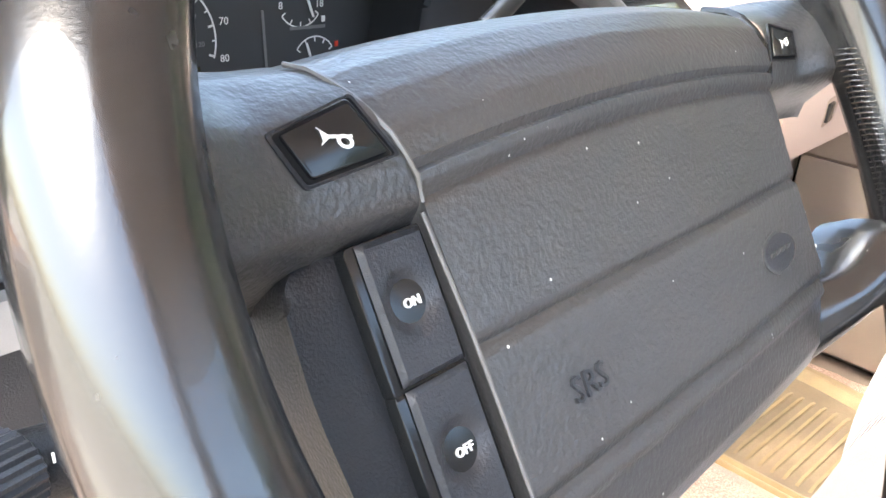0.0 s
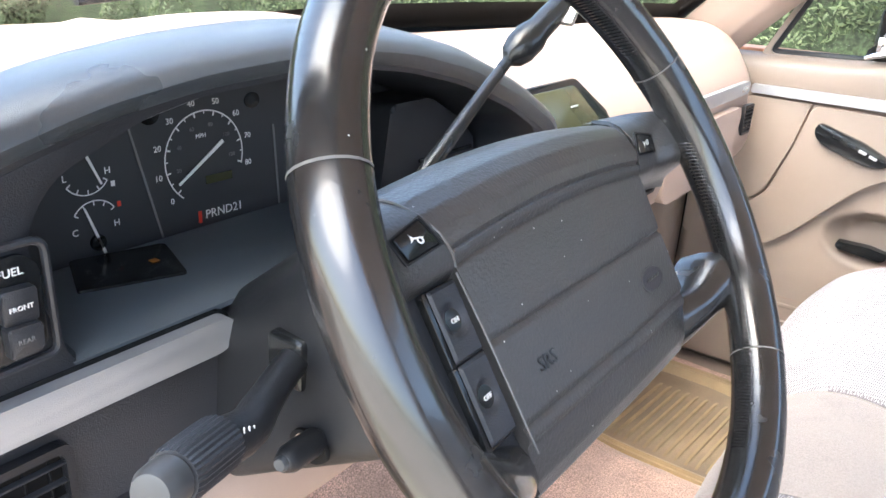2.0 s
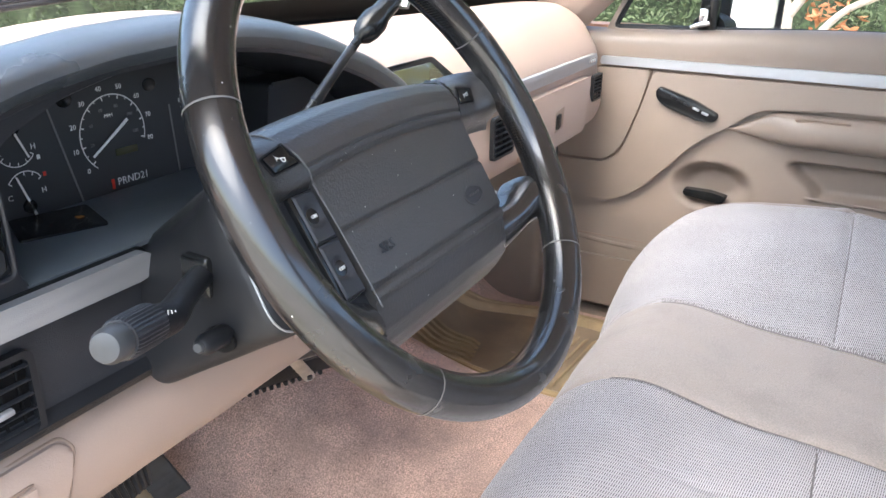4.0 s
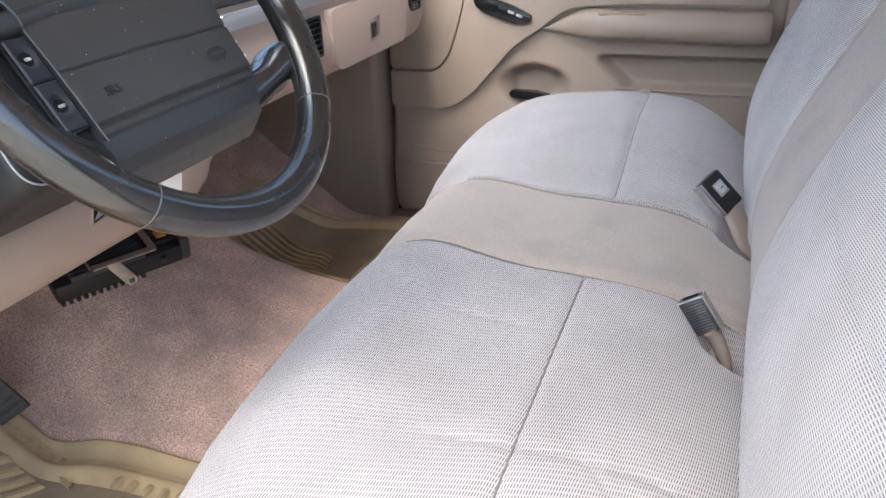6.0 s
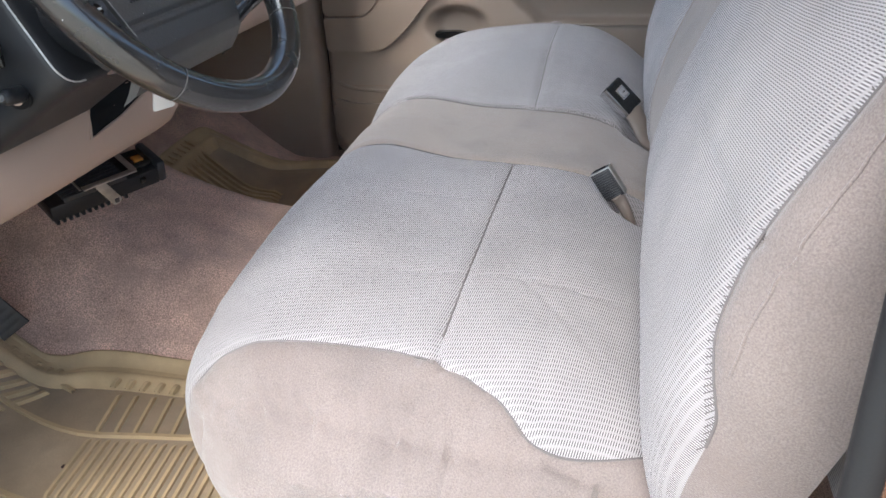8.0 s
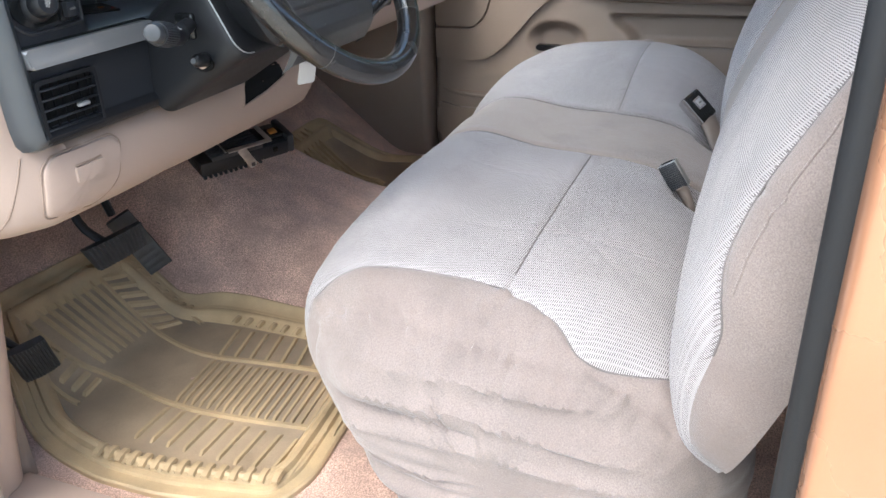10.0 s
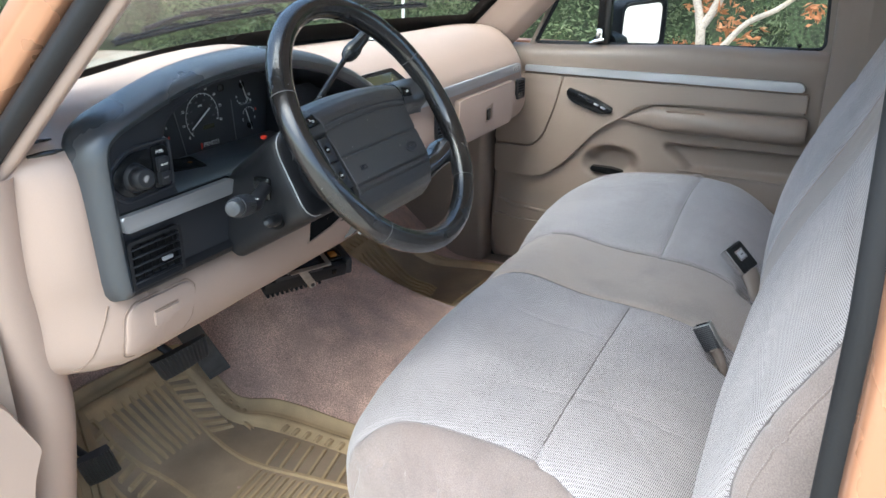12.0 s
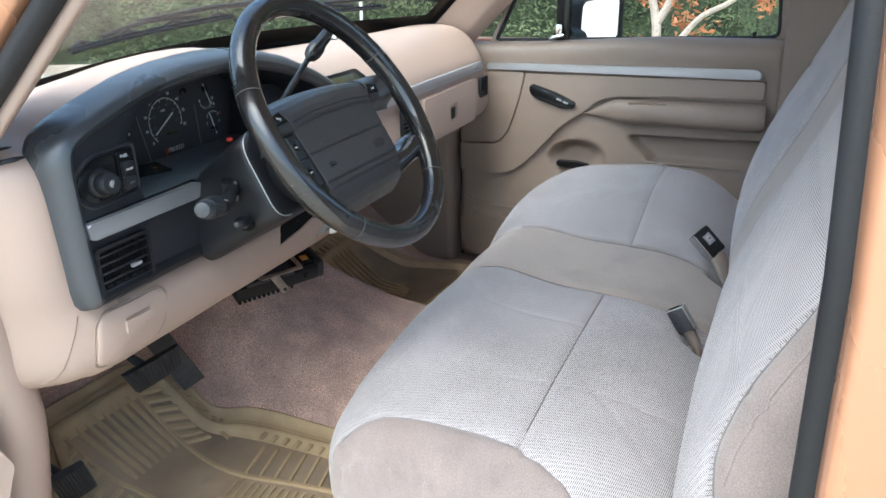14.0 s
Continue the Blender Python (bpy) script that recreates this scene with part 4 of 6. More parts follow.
def pad_height(u, v):
    """Height of the airbag pad over the wheel plane."""
    arch = 0.006 * (1 - (u / 0.11) ** 2)
    n = along([(-0.125, -0.075), (-0.116, -0.052), (-0.108, -0.038), (-0.098, -0.029), (-0.085, -0.0255), (-0.079, -0.0245), (-0.076, -0.0215), (-0.072, -0.0215), (-0.069, -0.0225),
               (-0.066, -0.0195), (-0.03, -0.0185), (0.010, -0.0175), (0.0155, -0.0175), (0.0175, -0.0185), (0.020, -0.0155), (0.0235, -0.0150), (0.025, -0.0165), (0.027, -0.0145), (0.035, -0.0145),
               (0.046, -0.0185), (0.055, -0.025), (0.062, -0.036), (0.067, -0.052), (0.070, -0.07)], v - (arch if v > 0.012 else 0))
    n += groove(v + 0.0235, 0.0016, 0.0022)
    n -= 0.002 * abs(u / 0.11) ** 3
    return n


def pad_half(v):
    """Half the width of the pad: it widens towards its top."""
    return along([(-0.12, 0.1035), (-0.08, 0.105), (-0.025, 0.1058), (0.014, 0.1085), (0.019, 0.1082), (0.022, 0.1090), (0.037, 0.1143), (0.056, 0.1225), (0.07, 0.128)], v)


def pad_mesh(v0, v1, nv, nu=60):
    rows = []
    for i in range(nu + 1):
        row = []
        for j in range(nv + 1):
            v = v0 + (v1 - v0) * j / nv
            u = (2 * i / nu - 1) * pad_half(v) + 0.0015 * (i / nu)
            arch = 0.006 * (1 - min(1.0, u / 0.11) ** 2)
            vv = v + (arch * step(0.0, 0.02, v))
            row.append(on_wheel(u, vv, pad_height(u, vv) + 0.00015 * noise.noise((u * 300, v * 300, 0))))
        # rolled ends
        rows.append(row)
    first = [Vector(p) - WN * 0.02 for p in rows[0]]
    last = [Vector(p) - WN * 0.02 for p in rows[-1]]
    return grid([first] + rows + [last])


part("airbag_pad", pad_mesh(-0.122, 0.066, 150), PAD, wheel, "grained charcoal vinyl airbag pad")


def spoke(side):
    """Upper spoke with the horn switch."""
    rows = []
    for k in range(17):
        f = k / 16
        top, low = 0.0665 - 0.016 * f * f, 0.006 - 0.006 * f * f
        up = 0.012 * step(0.45, 1.0, f)
        row = []
        for j in range(27):
            g = j / 26
            v = low + (top - low) * g
            n = along([(-0.01, -0.060), (0.006, -0.045), (0.012, -0.027), (0.017, -0.0195), (0.026, -0.0172), (0.042, -0.0172), (0.048, -0.0205), (0.056, -0.028), (0.062, -0.040), (0.067, -0.055), (0.074, -0.07)], v) + up
            u = pad_half(v) + 0.0004 + (0.1778 - pad_half(v)) * f
            row.append(on_wheel(side * u, v, n + ((max(n, -0.022) - n) * f * f if v > 0.03 else 0)))
        rows.append(row)
    return grid(rows)


def low_spoke(side):
    rows = []
    for k in range(15):
        f = k / 14
        u = 0.085 + 0.072 * f
        top, low = -0.068 + 0.014 * step(0.5, 1, f), -0.114 + 0.020 * f - 0.004 * step(0.6, 1, f)
        row = []
        for j in range(13):
            g = j / 12
            a = math.pi * g
            row.append(on_wheel(side * u, low + (top - low) * (0.5 - 0.5 * math.cos(a)), -0.050 + (0.024 + 0.014 * f) * math.sin(a) ** 0.7 + 0.014 * f - 0.016 * (1 - f) ** 2))
        rows.append(row)
    return grid(rows)


for s in (-1, 1):
    sp = part("upper_spoke", spoke(s), PAD, wheel, "charcoal vinyl spoke")
    part("lower_spoke", low_spoke(s), LEATHER, wheel, "black leather lower spoke")
    well = rounded([(-0.0138 * -s, 0.0036), (0.0072 * -s, 0.0082), (0.0142 * -s, -0.0054), (-0.0094 * -s, -0.0075)], 0.0012, 3)
    cu, cv = s * 0.1312, 0.0357

    def on_horn(a, b, c, cu=cu, cv=cv, s=s):
        return on_wheel(cu + a, cv + b, -0.0172 + c)

    part("horn_frame", frame_plate(scaled(well, 1.26, (0, 0)), scaled(well, 1.17, (0, 0)), on_horn, 0.0010), BLACK, sp, "raised black frame")
    part("horn_gap", slab(scaled(well, 1.12, (0, 0)), on_horn, 0.0004, 0), DUCT, sp, "dark gap round the button")
    key = part("horn_button", slab(well, on_horn, 0.0016, 0.0006), GLOSS, sp, "glossy black horn button")
    mark = lambda a, b, c: on_horn(0.80 * a + 0.0006, 0.80 * b - 0.16 * a * s * -1, 0.0017 + c)
    ring = [(0.0022, 0.0022), (0.0013, 0.0012)]
    horn = join(slab([(-0.0062, 0.0034), (-0.0052, 0.0024), (-0.0052, -0.0006), (-0.0062, -0.0020), (-0.0050, -0.0012), (-0.003, 0.0002), (0.0052, 0.0007), (0.0052, 0.0015), (-0.003, 0.0012), (-0.0046, 0.0022)], mark, 0.0003, 0),
                frame_plate(*[[(0.0022 + rx * 1.25 * math.cos(q), -0.0006 + rz * math.sin(q)) for q in (2 * math.pi * k / 18 for k in range(18))] for rx, rz in ring], mark, 0.0003))
    part("horn_symbol", horn, WHITE, sp, "white horn pictogram", smooth=False)

# cruise switches, beside the pad
strip = part("switch_plate", slab(rounded([(-0.1065, 0.0135), (-0.150, 0.0135), (-0.152, -0.02), (-0.146, -0.09), (-0.128, -0.104), (-0.1065, -0.104)], [0.002, 0.012, 0.01, 0.012, 0.01, 0.002]),
                                  lambda a, b, c: on_wheel(a, b, -0.046 + c), 0.017, 0.004), BLACK, wheel, "charcoal plate beside the airbag pad")
for v0, v1, word in ((-0.0245, 0.0115, "ON"), (-0.066, -0.0255, "OFF")):
    out = rounded([(-0.1085, v0), (-0.1085, v1), (-0.131, v1 - 0.001), (-0.131, v0 - 0.001)], 0.0018, 3)
    mid = 0.5 * (v0 + v1) + 0.001

    def dimple(outline, mid=mid, v0=v0, v1=v1):
        rows = []
        for i in range(17):
            a = -0.1305 + 0.0215 * i / 16
            row = []
            for j in range(25):
                b = v0 + (v1 - v0) * j / 24
                r = math.hypot(a + 0.1197, b - mid)
                row.append(on_wheel(a, b, -0.0225 - 0.0034 * max(0, 1 - (r / 0.0088) ** 2) - (0.0015 if i in (0, 16) or j in (0, 24) else 0)))
            rows.append(row)
        return grid(rows)

    part("switch_rim", slab(rounded([(-0.1075, v0 - 0.0008), (-0.1075, v1 + 0.0008), (-0.1335, v1 + 0.0003), (-0.1335, v0 - 0.0018)], 0.002, 3), lambda a, b, c: on_wheel(a, b, -0.034 + c), 0.0095, 0.0006),
         GLOSS, strip, "thin glossy switch surround")
    b = part("cruise_switch", dimple(out), BLACK_SOFT, strip, "charcoal cruise switch with a round thumb dimple")
    part("lettering", letters(word, 0.0036, lambda x, y, z: on_wheel(-0.1190 + x, mid + y - 0.0006, -0.0240 + z)), WHITE, strip, "white printed lettering", smooth=False)
part("lettering", letters("SRS", 0.0112, lambda x, y, z: on_wheel(-0.071 + x, -0.0475 + y, -0.0192 + z), 0.0007), BLACK_SOFT, wheel, "embossed letters in the pad", smooth=False)


def oval(rx, rz, n=28):
    return [(rx * math.cos(2 * math.pi * k / n), rz * math.sin(2 * math.pi * k / n)) for k in range(n)]


badge = part("badge", frame_plate(oval(0.0160, 0.0088), oval(0.0146, 0.0074), lambda a, b, c: on_wheel(0.068 + a, -0.0470 + b, -0.0199 + c), 0.0014), PAD, wheel, "embossed oval emblem")
part("badge_field", slab(oval(0.0146, 0.0074), lambda a, b, c: on_wheel(0.068 + a, -0.0470 + b, -0.0197 + c), 0.0006, 0), BLACK_SOFT, badge, "dark field of the emblem")
part("badge_mark", join(*[box((0.004, 0.0008, 0.003), tuple(on_wheel(0.068 + x, -0.047, -0.0190)), 0.0003) for x in (-0.007, -0.002, 0.003, 0.008)]), PAD, badge)
part("pad_joint", tube([on_wheel(-pad_half(v) - 0.0003, v + 0.0004, max(pad_height(0.106, v) - 0.0002, -0.05)) for v in (0.060, 0.056, 0.052, 0.046, 0.040, 0.034, 0.028, 0.0225, 0.019, 0.016)], 0.0008, 6), WORN, wheel, "pale worn joint beside the pad")
part("pad_joint", tube([on_wheel(-pad_half(v) - 0.0006, v, -0.0205) for v in (0.014, -0.005, -0.02, -0.045, -0.068, -0.082)], 0.0007, 6), WORN, wheel, "pale worn joint beside the switches")
part("pad_joint", tube([on_wheel(pad_half(v) + 0.0018, v, pad_height(0.106, v) - 0.0022) for v in (0.064, 0.058, 0.052, 0.044, 0.036, 0.028, 0.020)], 0.0022, 8), GLOSS, wheel, "dark joint beside the pad")
# edge of the pad with pale clips
part("pad_edge", tube([on_wheel(0.1095, v, -0.028) for v in (0.016, -0.01, -0.03, -0.05, -0.068)], 0.004, 8), GLOSS, wheel, "dark open edge of the pad")
for v in (0.004, -0.018, -0.040, -0.056):
    part("clip", box((0.0022, 0.0035, 0.0035), tuple(on_wheel(0.1115, v, -0.0245)), 0.0008), WHITE, wheel, "pale plastic clip")


def hub_shell():
    rows = []
    for n, r in ((-0.030, 0.095), (-0.04, 0.108), (-0.055, 0.108), (-0.075, 0.098), (-0.095, 0.085), (-0.115, 0.078)):
        rows.append([on_wheel(r * 1.12 * math.cos(a), -0.022 + 0.80 * r * math.sin(a), n) for a in (2 * math.pi * k / 40 for k in range(40))])
    return grid(rows, close_v=True, caps=True)


part("hub_shell", hub_shell(), BLACK, wheel, "charcoal rear shell of the hub")

# ---- steering column ----
column = thing("steering_column", "charcoal steering column shroud with stalks and shift lever", "steering column", (-0.462, 0.25, 0.6))


def shroud():
    """Sections along the column; each is a rounded box in x and wheel-up."""
    rows = []
    for n, hw, top, low in ((-0.117, 0.104, 0.057, -0.069), (-0.120, 0.111, 0.061, -0.074), (-0.127, 0.115, 0.063, -0.077), (-0.16, 0.114, 0.062, -0.076), (-0.20, 0.113, 0.059, -0.075), (-0.25, 0.113, 0.055, -0.073), (-0.29, 0.113, 0.052, -0.072)):
        pts = rounded([(-hw, low), (hw, low), (hw * 0.86, top), (-hw * 0.86, top)], [0.03, 0.03, 0.045, 0.045], 7)
        rows.append([on_wheel(a, b, n) for a, b in pts])
    return grid(rows, close_v=True, caps=True)


part("shroud", shroud(), BLACK, column, "charcoal plastic column shroud")
ringp = [on_wheel(a, b, -0.1205) for a, b in rounded([(0.1125, -0.0752), (0.0968, 0.0618), (-0.0968, 0.0618), (-0.1125, -0.0752)], [0.03, 0.045, 0.045, 0.03], 7)]
# pale tube draws the highlight on the shroud's lip
part("shroud_lip", tube(ringp[18:], 0.0010, 6), TRIM_GREY, column, "bright highlight line along the shroud edge")
# turn signal stalk
stalk = part("turn_stalk", tube(smooth_line([(-0.545, 0.268, 0.612), (-0.58, 0.252, 0.614), (-0.610, 0.238, 0.612), (-0.632, 0.226, 0.612), (-0.655, 0.221, 0.617)], 20), [0.0110 - 0.0012 * step(0, 6, k) + 0.0032 * step(8, 19, k) for k in range(20)], 14),
             BLACK, column, "charcoal turn signal stalk")


def knob(name, a, b, radii, mat, parent, label="", ribs=0, n=24):
    a, b = Vector(a), Vector(b)
    d = (b - a).normalized()
    side = d.cross(Vector((0, 0, 1))).normalized()
    up = side.cross(d)
    rows = []
    for f, r in radii:
        p = a.lerp(b, f)
        rows.append([p + (r * (1 + (0.055 if ribs and k % 2 else 0))) * (math.cos(2 * math.pi * k / n) * side + math.sin(2 * math.pi * k / n) * up) for k in range(n)])
    return part(name, grid(rows, close_v=True, caps=True), mat, parent, label)


knob("wiper_knob", (-0.652, 0.222, 0.617), (-0.690, 0.206, 0.626), ((0, 0.0125), (0.04, 0.0142), (0.3, 0.0142), (0.9, 0.0138), (1, 0.0128)), BLACK_SOFT, stalk, "ribbed wiper knob", 1, 64)
knob("stalk_end", (-0.690, 0.206, 0.626), (-0.706, 0.199, 0.630), ((0, 0.0100), (0.1, 0.0122), (0.7, 0.0118), (0.95, 0.0095), (1, 0.006)), GREY, stalk, "worn grey washer button")
part("stalk_print", join(*[box((0.0008, 0.0008, 0.0035), (-0.636 - 0.004 * k, 0.2145 - 0.001 * k, 0.620 + 0.002 * k), 0.0002) for k in range(3)]), WHITE, stalk, "small white pictograms")
part("stalk_boot", box((0.018, 0.03, 0.034), (-0.564, 0.262, 0.612), 0.004), GLOSS, column, "square rubber boot")
tilt = part("tilt_lever", tube([(-0.535, 0.240, 0.566), (-0.56, 0.236, 0.568), (-0.575, 0.234, 0.570)], [0.004, 0.005, 0.0065], 10), BLACK, column, "short tilt lever")
knob("tilt_knob", (-0.573, 0.234, 0.570), (-0.608, 0.227, 0.576), ((0, 0.007), (0.1, 0.0088), (0.8, 0.0085), (0.97, 0.006), (1, 0.004)), BLACK, tilt, "rounded tilt knob")
knob("knob_end", (-0.6055, 0.2275, 0.5757), (-0.6105, 0.2265, 0.5766), ((0, 0.0050), (0.6, 0.0048), (1, 0.0035)), GREY, tilt, "worn grey knob end")
slot_hole = part("tilt_slot", slab([(0.238 + a, 0.565 + b) for a, b in oval(0.016, 0.0105)], face_x(-0.5745), 0.003, 0.001), DUCT, column, "black oval for the shaded slot in the shroud")
part("slot_lining", slab([(0.004 + a, b) for a, b in oval(0.0085, 0.0075)], lambda a, b, c: (-0.5772 - c, 0.236 + a, 0.566 + b), 0.0012, 0.0004), TAN, slot_hole, "tan lining seen in the slot")
# shift lever
lever = part("shift_lever", tube(smooth_line([(-0.432, 0.275, 0.690), (-0.40, 0.275, 0.712), (-0.35, 0.280, 0.740), (-0.300, 0.284, 0.768)], 16), [0.0062 - 0.0015 * k / 15 for k in range(16)], 12), GLOSS, column, "dark metal column shift lever")
knob("shift_knob", (-0.304, 0.284, 0.765), (-0.248, 0.266, 0.812), ((0, 0.0055), (0.08, 0.011), (0.2, 0.0138), (0.38, 0.0140), (0.5, 0.0110), (0.9, 0.0105), (1.0, 0.007)), GLOSS, lever, "black shift knob")
part("overdrive_button", box((0.006, 0.012, 0.02), (-0.256, 0.257, 0.802), 0.002, m=Matrix.Rotation(0.6, 3, "Y").to_4x4()), STEEL, lever, "small grey button")
keys = thing("ignition_key", "ignition key with a white paper tag hanging from the column", "key", (-0.405, 0.21, 0.53))
part("key_blade", tube([(-0.372, 0.235, 0.555), (-0.385, 0.222, 0.548), (-0.392, 0.214, 0.540)], 0.004, 8), STEEL, keys)
tagm = Matrix.Rotation(radians(-18), 4, "Z") @ Matrix.Rotation(radians(14), 4, "X")
part("tag", slab(rounded([(-0.017, -0.017), (0.017, -0.019), (0.018, 0.016), (-0.015, 0.018)], 0.004), lambda a, b, c: Vector((-0.404, 0.188, 0.518)) + tagm @ Vector((a, -c, b)), 0.0015, 0.0004), PAPER, keys, "white paper tag")
part("key_ring", tube([Vector((-0.398, 0.212, 0.542)) + Vector((0.008 * math.cos(q), 0.003 * math.cos(q), 0.008 * math.sin(q))) for q in (2 * math.pi * k / 16 for k in range(17))], 0.0009, 6), STEEL, keys)
part("hazard_knob", box((0.008, 0.008, 0.006), (-0.492, 0.316, 0.667), 0.002), RED, column, "red hazard warning knob")

# ---- instrument pod fittings ----
F = 0.3365
pf = face_y(F)
light_panel = part("light_switch_panel", slab(rounded([(-0.704, 0.694), (-0.740, 0.694), (-0.769, 0.672), (-0.769, 0.655), (-0.750, 0.636), (-0.704, 0.640)], [0.002, 0.02, 0.012, 0.012, 0.02, 0.002]), pf, 0.003, 0.0015),
                   GLOSS, dashboard, "black headlight switch panel")
knob("light_knob_base", (-0.7345, F - 0.002, 0.661), (-0.7375, F - 0.014, 0.662), ((0, 0.020), (0.3, 0.0195), (0.8, 0.016), (1, 0.012)), BLACK, light_panel)
knob("light_knob", (-0.7375, F - 0.012, 0.662), (-0.7435, F - 0.034, 0.666), ((0, 0.0125), (0.1, 0.0142), (0.85, 0.0135), (1, 0.011)), BLACK, light_panel, "round headlight knob", 1, 40)
bulb = [box((0.0006, 0.0006, 0.0018), (-0.7440 + 0.0040 * math.cos(q), F - 0.0346, 0.666 + 0.0040 * math.sin(q)), 0, m=Matrix.Rotation(math.pi / 2 - q, 4, "Y")) for q in (2 * math.pi * k / 8 for k in range(8))]
part("light_symbol", join(frame_plate(oval(0.0022, 0.0022, 16), oval(0.0015, 0.0015, 16), lambda a, b, c: (-0.7440 + a, F - 0.0344 - c, 0.666 + b), 0.0003), *bulb), WHITE, light_panel, "white lamp pictogram", smooth=False)
fuel_panel = part("fuel_switch_panel", slab(rounded([(-0.7015, 0.6945), (-0.7015, 0.637), (-0.6735, 0.640), (-0.6725, 0.688), (-0.6815, 0.6955)], 0.004), pf, 0.003, 0.0012), GLOSS, dashboard, "black fuel tank switch panel")
part("lettering", letters("FUEL", 0.0062, lambda x, y, z: (-0.6880 + x, F - 0.0034 - z, 0.6865 + y)), WHITE, fuel_panel, "white printed lettering", smooth=False)
rk = part("rocker", slab(rounded([(-0.6965, 0.680), (-0.6965, 0.660), (-0.6785, 0.659), (-0.6785, 0.679)], 0.002), lambda a, b, c: (a, F - 0.003 - c * (1.0 + 0.5 * (b - 0.66) / 0.02), b), 0.0045, 0.001), BLACK_SOFT, fuel_panel, "fuel tank rocker switch")
part("rocker_low", slab(rounded([(-0.6965, 0.6595), (-0.6965, 0.642), (-0.6795, 0.643), (-0.6785, 0.6588)], 0.002), lambda a, b, c: (a, F - 0.003 - c, b), 0.0075, 0.0015), BLACK_SOFT, fuel_panel)
part("lettering", letters("FRONT", 0.0038, lambda x, y, z: (-0.6875 + x, F - 0.0094 - z, 0.669 + y)), WHITE, fuel_panel, "white printed lettering", smooth=False)
part("lettering", letters("REAR", 0.0038, lambda x, y, z: (-0.6880 + x, F - 0.0108 - z, 0.651 + y)), DIM, fuel_panel, "grey printed lettering", smooth=False)
# raised frame round both switch panels
fr = rounded([(-0.668, 0.700), (-0.739, 0.700), (-0.775, 0.676), (-0.775, 0.650), (-0.752, 0.630), (-0.668, 0.634)], [0.008, 0.024, 0.014, 0.014, 0.024, 0.006], 6)
part("switch_frame", tube([pf(a, b, 0.001) for a, b in fr] + [pf(*fr[0], 0.001)], 0.0024, 8), BLACK_SOFT, dashboard)
# silver pad
pad_out = rounded([(-0.772, 0.6165), (-0.767, 0.5935), (-0.566, 0.5935), (-0.556, 0.600), (-0.554, 0.611), (-0.562, 0.6175)], [0.004, 0.004, 0.006, 0.006, 0.006, 0.006])
part("trim_gap", slab([(-0.775 + (x + 0.772) * 1.02, 0.605 + (z - 0.605) * 1.25) for x, z in pad_out], pf, 0.0008, 0), GLOSS, dashboard, "dark gap round the trim")
part("trim_pad", slab(pad_out, pf, 0.011, 0.004, 3), TRIM_GREY, dashboard, "worn silver-grey trim pad")
# sloping shelf below the gauges, coloured lighter for the light it catches, with a small display window
part("shelf", slab(rounded([(-0.668, 0.339), (-0.30, 0.339), (-0.30, 0.442), (-0.648, 0.442)], 0.004), lambda a, b, c: (a, b, 0.6258 + 0.11 * (b - 0.415) + c), 0.0035, 0.001), SHELF, pod, "slate-grey shelf below the gauges, caught light put into its colour")
part("warning_window", slab(rounded([(-0.600, 0.446), (-0.618, 0.405), (-0.548, 0.385), (-0.533, 0.432)], 0.003), lambda a, b, c: (a, b, 0.6278 + 0.11 * (b - 0.415) + c), 0.0035, 0.0008), GLOSS, dashboard, "dark warning lamp window")
part("warning_mark", box((0.006, 0.006, 0.0006), (-0.556, 0.412, 0.6313), 0.0002), AMBER, dashboard)


def louvre(name, x0, x1, z0, z1, y, mat, slats, blades, parent, label):
    out = rounded([(x0, z0), (x1, z0), (x1, z1), (x0, z1)], 0.008, 4)
    inn = scaled(out, 1, (0, 0))
    cx, cz = (x0 + x1) / 2, (z0 + z1) / 2
    inn = [(cx + (a - cx) * (1 - 0.010 / (x1 - x0)), cz + (b - cz) * (1 - 0.010 / (z1 - z0))) for a, b in out]
    v = part(name, frame_plate(out, inn, face_y(y), 0.008), mat, parent, label)
    # the vent has no depth; this plate paints its inner darkness
    part("duct", slab(inn, face_y(y), 0.001, 0), DUCT, v, "black plate for the shade behind the slats")
    for k in range(slats):
        z = z0 + 0.006 + (z1 - z0 - 0.012) * (k + 0.5) / slats
        part("slat", box((x1 - x0 - 0.010, 0.0050, 0.0015), (cx, y - 0.0055, z), 0.0006, 1, Matrix.Rotation(0.1, 4, "X")), BLACK_SOFT, v)
    for k in range(blades):
        x = x0 + 0.006 + (x1 - x0 - 0.012) * (k + 0.5) / blades
        part("blade", box((0.0016, 0.003, z1 - z0 - 0.012), (x, y - 0.0022, cz), 0.0004, 1), DUCT, v)
    return v


air = louvre("air_vent", -0.768, -0.672, 0.508, 0.580, F - 0.0005, BLACK, 5, 6, dashboard, "black louvred air vent")
part("vent_tab", box((0.018, 0.006, 0.005), (-0.705, F - 0.010, 0.540), 0.0015), SILVER, air, "small grey vent tab")

# cluster
CY = 0.4535
cf = face_y(CY)
cluster = part("gauge_face", slab(inset(open_line, 0.012)[::1], face_y(0.4545), 0.0006, 0), DIAL, dashboard, "dark gauge face behind the hood")


def dash_arc(cx, cz, r, a0, a1, w, n=24):
    a = [radians(a0 + (a1 - a0) * k / n) for k in range(n + 1)]
    return grid([[cf(cx + (r - w) * math.cos(q), cz + (r - w) * math.sin(q), 0.001), cf(cx + (r + w) * math.cos(q), cz + (r + w) * math.sin(q), 0.001)] for q in a])


